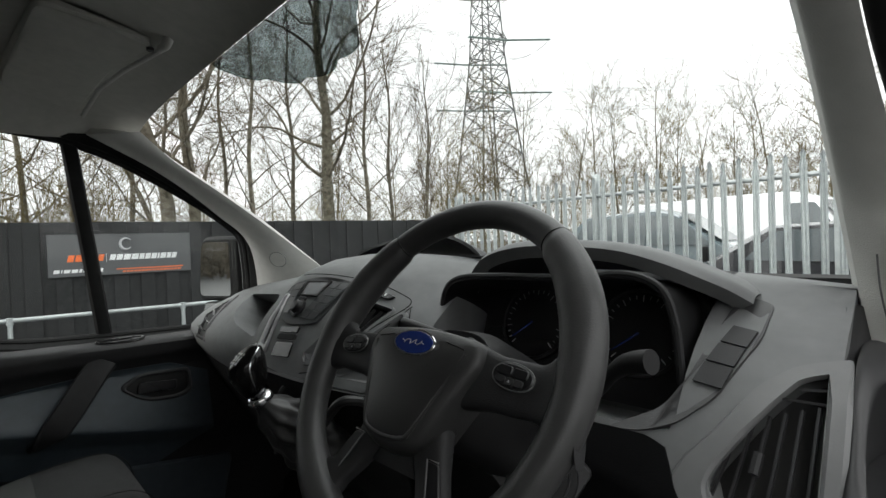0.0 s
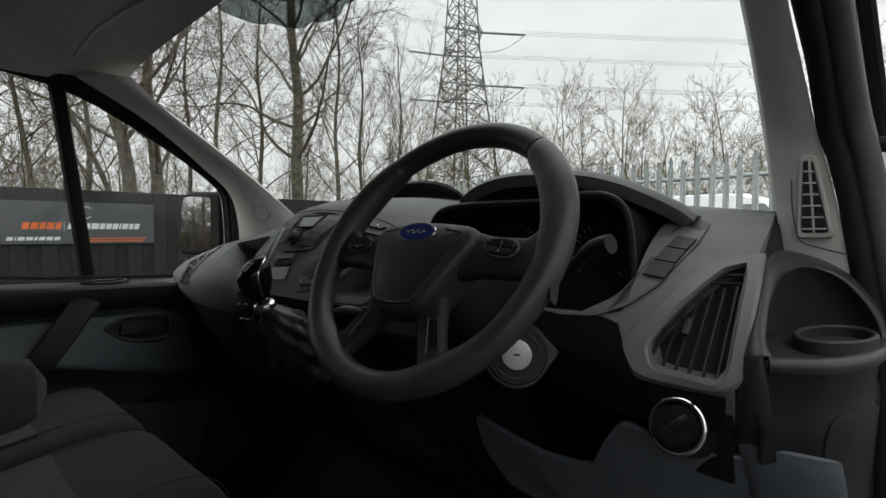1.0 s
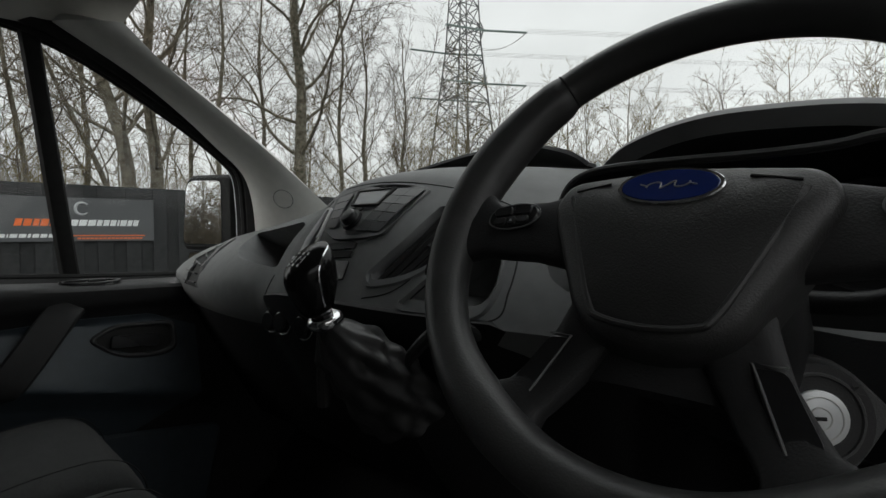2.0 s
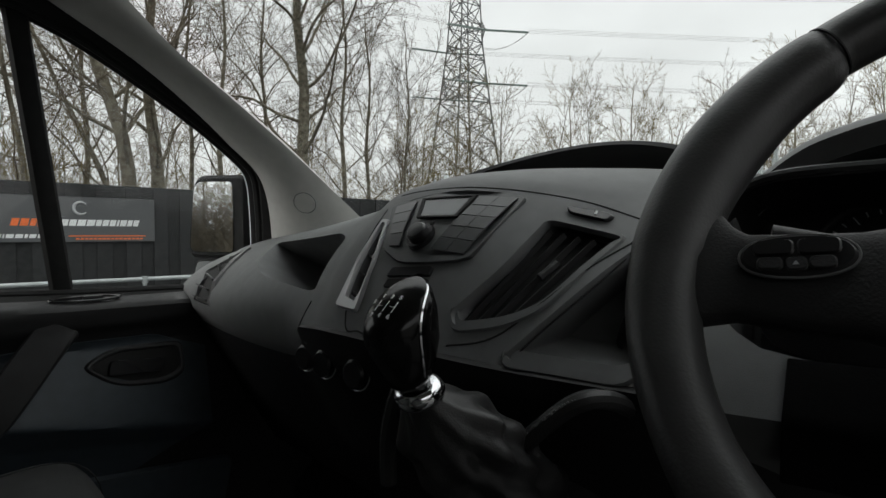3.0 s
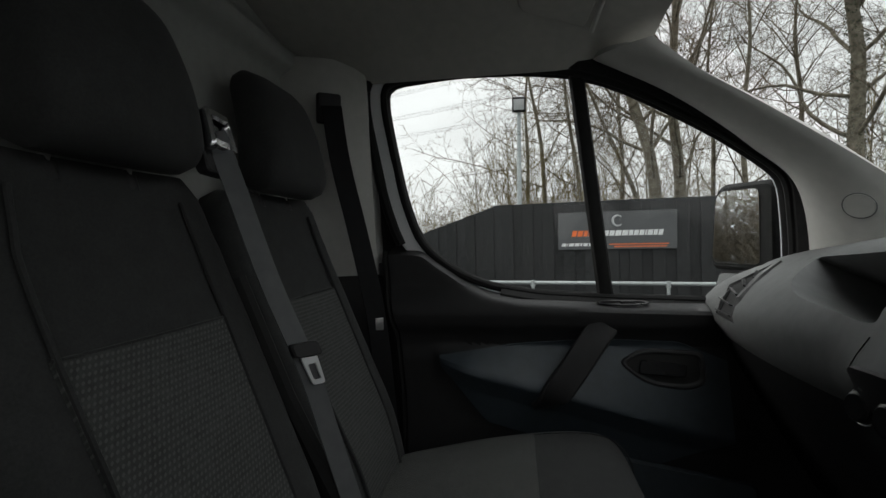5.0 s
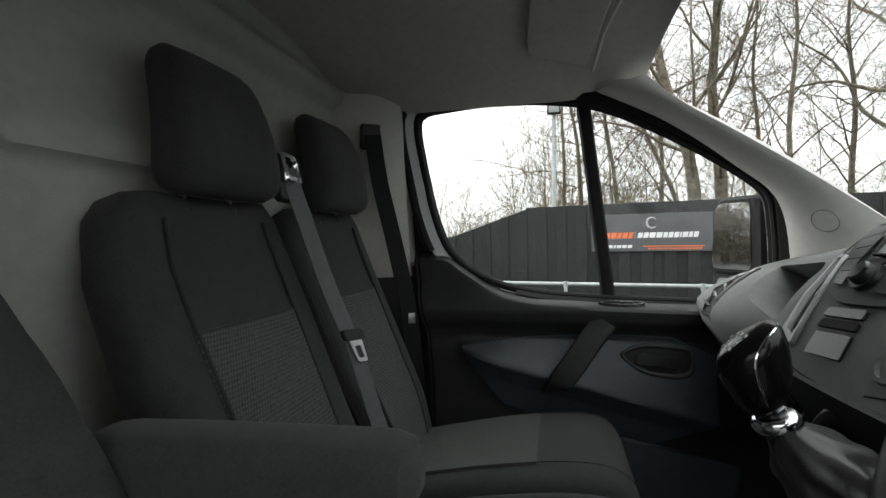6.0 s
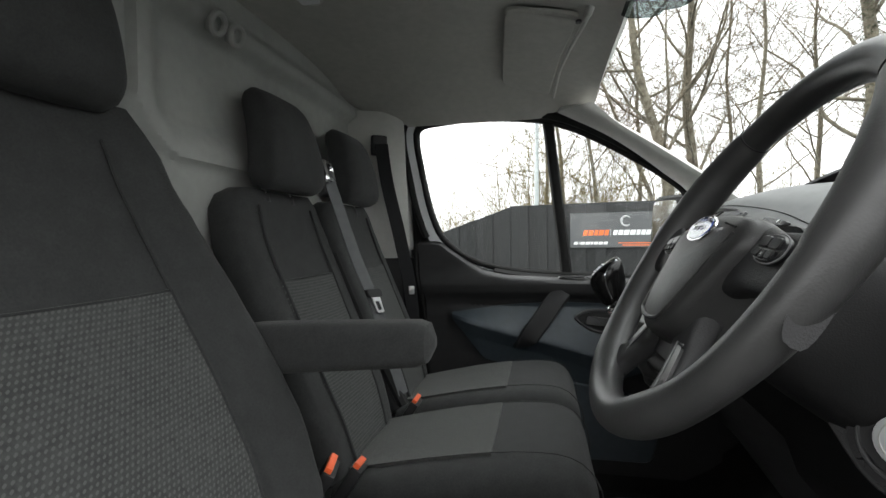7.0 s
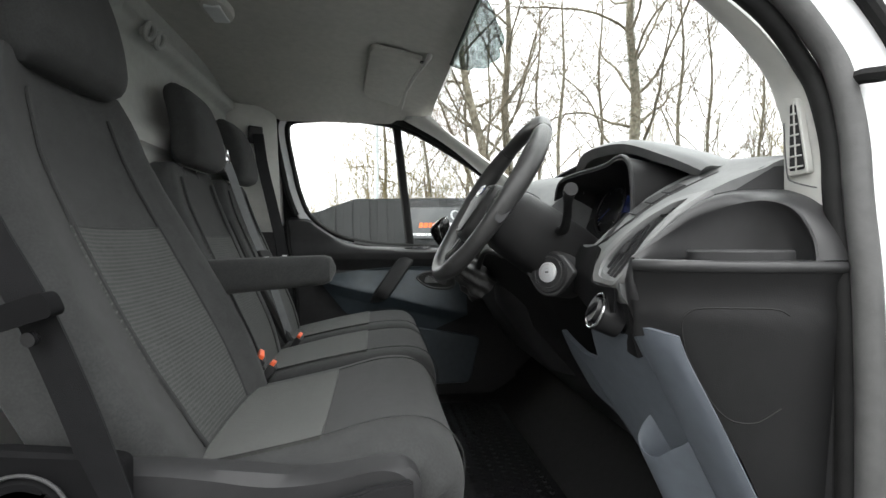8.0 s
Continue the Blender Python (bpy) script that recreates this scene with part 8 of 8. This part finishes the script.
tagged(new("rear_brushwood", segments_mesh("rear_brushwood", thicket_rear, 3, twig, 1.0, 0.010)), "dense belt of leafless brushwood behind the yard", "brushwood", "", "stuff")
far = []
for yaw in np.arange(-6, 205, 1.0):
    dist = rg.uniform(44, 58)
    x, y = dirpoint(yaw, dist)
    for p, q, a, b in brush(int(yaw * 10) + 5000, 6, rg.uniform(4.5, 7.5)):
        far.append((Vector((p.x * 2.4, p.y * 2.4, p.z)) + Vector((x, y, GROUND)), Vector((q.x * 2.4, q.y * 2.4, q.z)) + Vector((x, y, GROUND)), a * 2, b * 2))
tagged(new("far_woods", segments_mesh("far_woods", far, 3, twig, 1.0, 0.012)), "distant belt of leafless trees", "woods", "", "stuff")

# many-stemmed shrubs just behind the board fence
for x, y, n, h, seed, wide in ((-10.2, 0.10, 105, 4.0, 777, 0.75), (-10.4, 1.5, 40, 3.6, 778, 0.9), (-10.0, -2.9, 60, 2.8, 779, 0.9)):
    segs = [(Vector((p.x * wide, p.y * wide, p.z)), Vector((q.x * wide, q.y * wide, q.z)), a, b) for p, q, a, b in brush(seed, n, h)]
    ob = tagged(new("shrub", segments_mesh("shrub", segs, 3, moss_twig, 1.0, 0.0046)), "yellow-green many-stemmed leafless shrub behind the fence", "shrub", "shrubs behind the fence")
    ob.location = (x, y, GROUND)

# ---------------------------------------------------------------- lattice pylon
PY = Vector((-40.6, 50.2, GROUND))
pyl = thing("electricity_pylon", PY, "tall grey lattice steel pylon with cross-arms", "pylon")
PX = Matrix.Rotation(radians(-17), 3, "Z") @ Vector((1, 0, 0))       # along the arms
PYV = Matrix.Rotation(radians(-17), 3, "Z") @ Vector((0, 1, 0))


def half_at(z):
    return lerp_at(z, (0, 14, 26, 38, 48), (4.6, 2.9, 1.7, 1.15, 0.3))


def corner(i, z):
    sx, sy = ((1, 1), (-1, 1), (-1, -1), (1, -1))[i % 4]
    h = half_at(z)
    return PY + PX * sx * h + PYV * sy * h + Vector((0, 0, z))


LEVELS = [0, 5.2, 9.4, 13.0, 16.0, 18.8, 21.4, 24.0, 26.4, 28.8, 31.2, 33.6, 36.0, 38.4, 41.0, 44.0, 48.0]
for i in range(4):
    bm = bmesh.new()
    tube(bm, [corner(i, z) for z in LEVELS], [0.15 - 0.002 * z for z in LEVELS], 4)
    part("leg", bm, pylon_steel, pyl)
for z0, z1 in zip(LEVELS, LEVELS[1:]):
    bm = bmesh.new()
    for i in range(4):
        for a, b in ((corner(i, z0), corner(i + 1, z1)), (corner(i + 1, z0), corner(i, z1)), (corner(i, z1), corner(i + 1, z1))):
            tube(bm, [a, b], 0.062, 4)
    part("bracing", bm, pylon_steel, pyl)
ARMS = ((20.3, 4.5), (26.9, 4.6), (36.0, 4.2))
for z, reach in ARMS:
    for s in (-1, 1):
        bm = bmesh.new()
        tip = PY + PX * s * reach + Vector((0, 0, z))
        h, hu = half_at(z), half_at(z + 2.6)
        roots = [PY + PX * s * h + PYV * e * h + Vector((0, 0, z)) for e in (-1, 1)]
        tops = [PY + PX * s * hu + PYV * e * hu + Vector((0, 0, z + 2.6)) for e in (-1, 1)]
        for p in (*roots, *tops):
            tube(bm, [p, tip], 0.075, 4)
        for k in (0.3, 0.6):
            tube(bm, [roots[0].lerp(tip, k), roots[1].lerp(tip, k)], 0.05, 4)
            for e in (0, 1):
                tube(bm, [roots[e].lerp(tip, k), tops[e].lerp(tip, max(0, k - 0.3))], 0.05, 4)
        part("cross_arm", bm, pylon_steel, pyl)

# conductors: pairs of wires with string insulators
insulator_green = material("grey_green_insulator", (0.20, 0.26, 0.24), 0.3, vary=0.1)
wires = thing("power_lines", PY + Vector((0, 0, 26)), "sagging power lines strung from the pylon", "power lines")
for z, reach in ARMS:
    for s in (-1, 1):
        tip = PY + PX * s * reach + Vector((0, 0, z - 0.15))
        ends = []
        for way, far_d in ((Vector((0.757, 0.653, 0)), 240), (Vector((-0.36, -0.933, 0)), 200)):
            d = way
            end = tip + d * 5.4 + Vector((0, 0, -0.3))
            ends.append(end)
            o3 = Vector((-d.y, d.x, 0))
            bm = bmesh.new()
            for o in (-0.16, 0.16):
                tube(bm, [tip + o3 * o, end + o3 * o], 0.075, 6)
            part("insulator", bm, insulator_green, wires)
            bm = bmesh.new()
            for o in (-0.22, 0.22):
                for dz in (0, 0.35):
                    line = [end + o3 * o + d * (far_d * t) + Vector((0, 0, dz - 4.6 * 4 * t * (1 - t) * 0.6)) for t in np.linspace(0, 1, 15)]
                    tube(bm, line, 0.012, 4, caps=False)
            part("conductor", bm, pylon_steel, wires)
        bm = bmesh.new()
        a, b = ends
        for o in (-0.22, 0.22):
            tube(bm, [a.lerp(b, t) + PX * o + Vector((0, 0, -2.6 * 4 * t * (1 - t))) for t in np.linspace(0, 1, 13)], 0.022, 4, caps=False)
        part("jumper_loop", bm, pylon_steel, wires)


# ---------------------------------------------------------------- outer body of the van
shell = thing("van_body", (MID, -1.2, GROUND), "white panel van body round the open cab", "van", kind="structure")
bm = bmesh.new()
sheet(bm, lambda u, v: (MID - 0.78 + 1.54 * u, -0.84 + 0.86 * v, 1.975 - 0.05 * abs(2 * u - 1) ** 4 - 0.06 * max(0.0, v - 0.6) / 0.4), 16, 10, 0.02, 1)
part("roof_skin", bm, white_paint, shell)
bm = bmesh.new()
sheet(bm, lambda u, v: (MID - 0.90 + 1.80 * u, 0.74 + 0.86 * v, 1.165 - 0.17 * v - 0.10 * v ** 6 - 0.05 * abs(2 * u - 1) ** 3), 16, 12, 0.02, 1)
part("bonnet", bm, white_paint, shell)
bm = bmesh.new()
box(bm, (MID, 1.62, 0.42), (1.80, 0.12, 0.52), None, 0.05, 3)
part("front_bumper", bm, dash_mid, shell, "dark grey plastic front bumper")
bm = bmesh.new()
box(bm, (MID, 1.60, 0.80), (1.56, 0.06, 0.22), None, 0.03, 3)
part("grille", bm, rubber, shell)
bm = bmesh.new()
sheet(bm, lambda u, v: (-0.905 - 0.02 * math.sin(math.pi * v), -0.62 + 1.15 * u, 0.12 + 1.00 * v), 10, 12, 0.015, -1)
part("door_skin", bm, white_paint, shell)
bm = bmesh.new()
sheet(bm, lambda u, v: (-0.905 - 0.02 * math.sin(math.pi * v), 0.55 + 1.02 * u, 0.30 + (0.86 - 0.14 * u) * v), 10, 12, 0.015, -1)
part("front_wing", bm, white_paint, shell)
for x in (-0.905, 1.085):
    bm = bmesh.new()
    sheet(bm, lambda u, v, x=x: (x + (0.10 * v ** 3) * (1 if x < 0 else -1), -0.88 - 3.0 * u, 0.12 + 1.80 * v), 12, 12, 0.02, -1 if x < 0 else 1)
    part("cargo_side", bm, white_paint, shell)
bm = bmesh.new()
sheet(bm, lambda u, v: (-0.80 + 1.78 * u, -0.88 - 3.0 * v, 1.93 - 0.03 * abs(2 * u - 1) ** 4), 10, 10, 0.02, 1)
part("cargo_roof", bm, white_paint, shell)
for x in (-0.37, 0.55):
    bm = bmesh.new()
    box(bm, (x, -3.89, 1.02), (0.90, 0.05, 1.78), None, 0.02, 2)
    part("rear_door", bm, white_paint, shell)
for x in (-0.80, 0.98):
    for y in (1.02, -2.75):
        bm = bmesh.new()
        tube(bm, [(x - 0.10, y, GROUND + 0.33), (x - 0.08, y, GROUND + 0.33), (x + 0.08, y, GROUND + 0.33), (x + 0.10, y, GROUND + 0.33)], [0.30, 0.33, 0.33, 0.30], 32)
        tyre = part("tyre", bm, rubber, shell)
        bm = bmesh.new()
        side = -1 if x < 0 else 1
        tube(bm, [(x + side * 0.08, y, GROUND + 0.33), (x + side * 0.105, y, GROUND + 0.33)], [0.21, 0.20], 24)
        part("rim", bm, dull_metal, tyre)
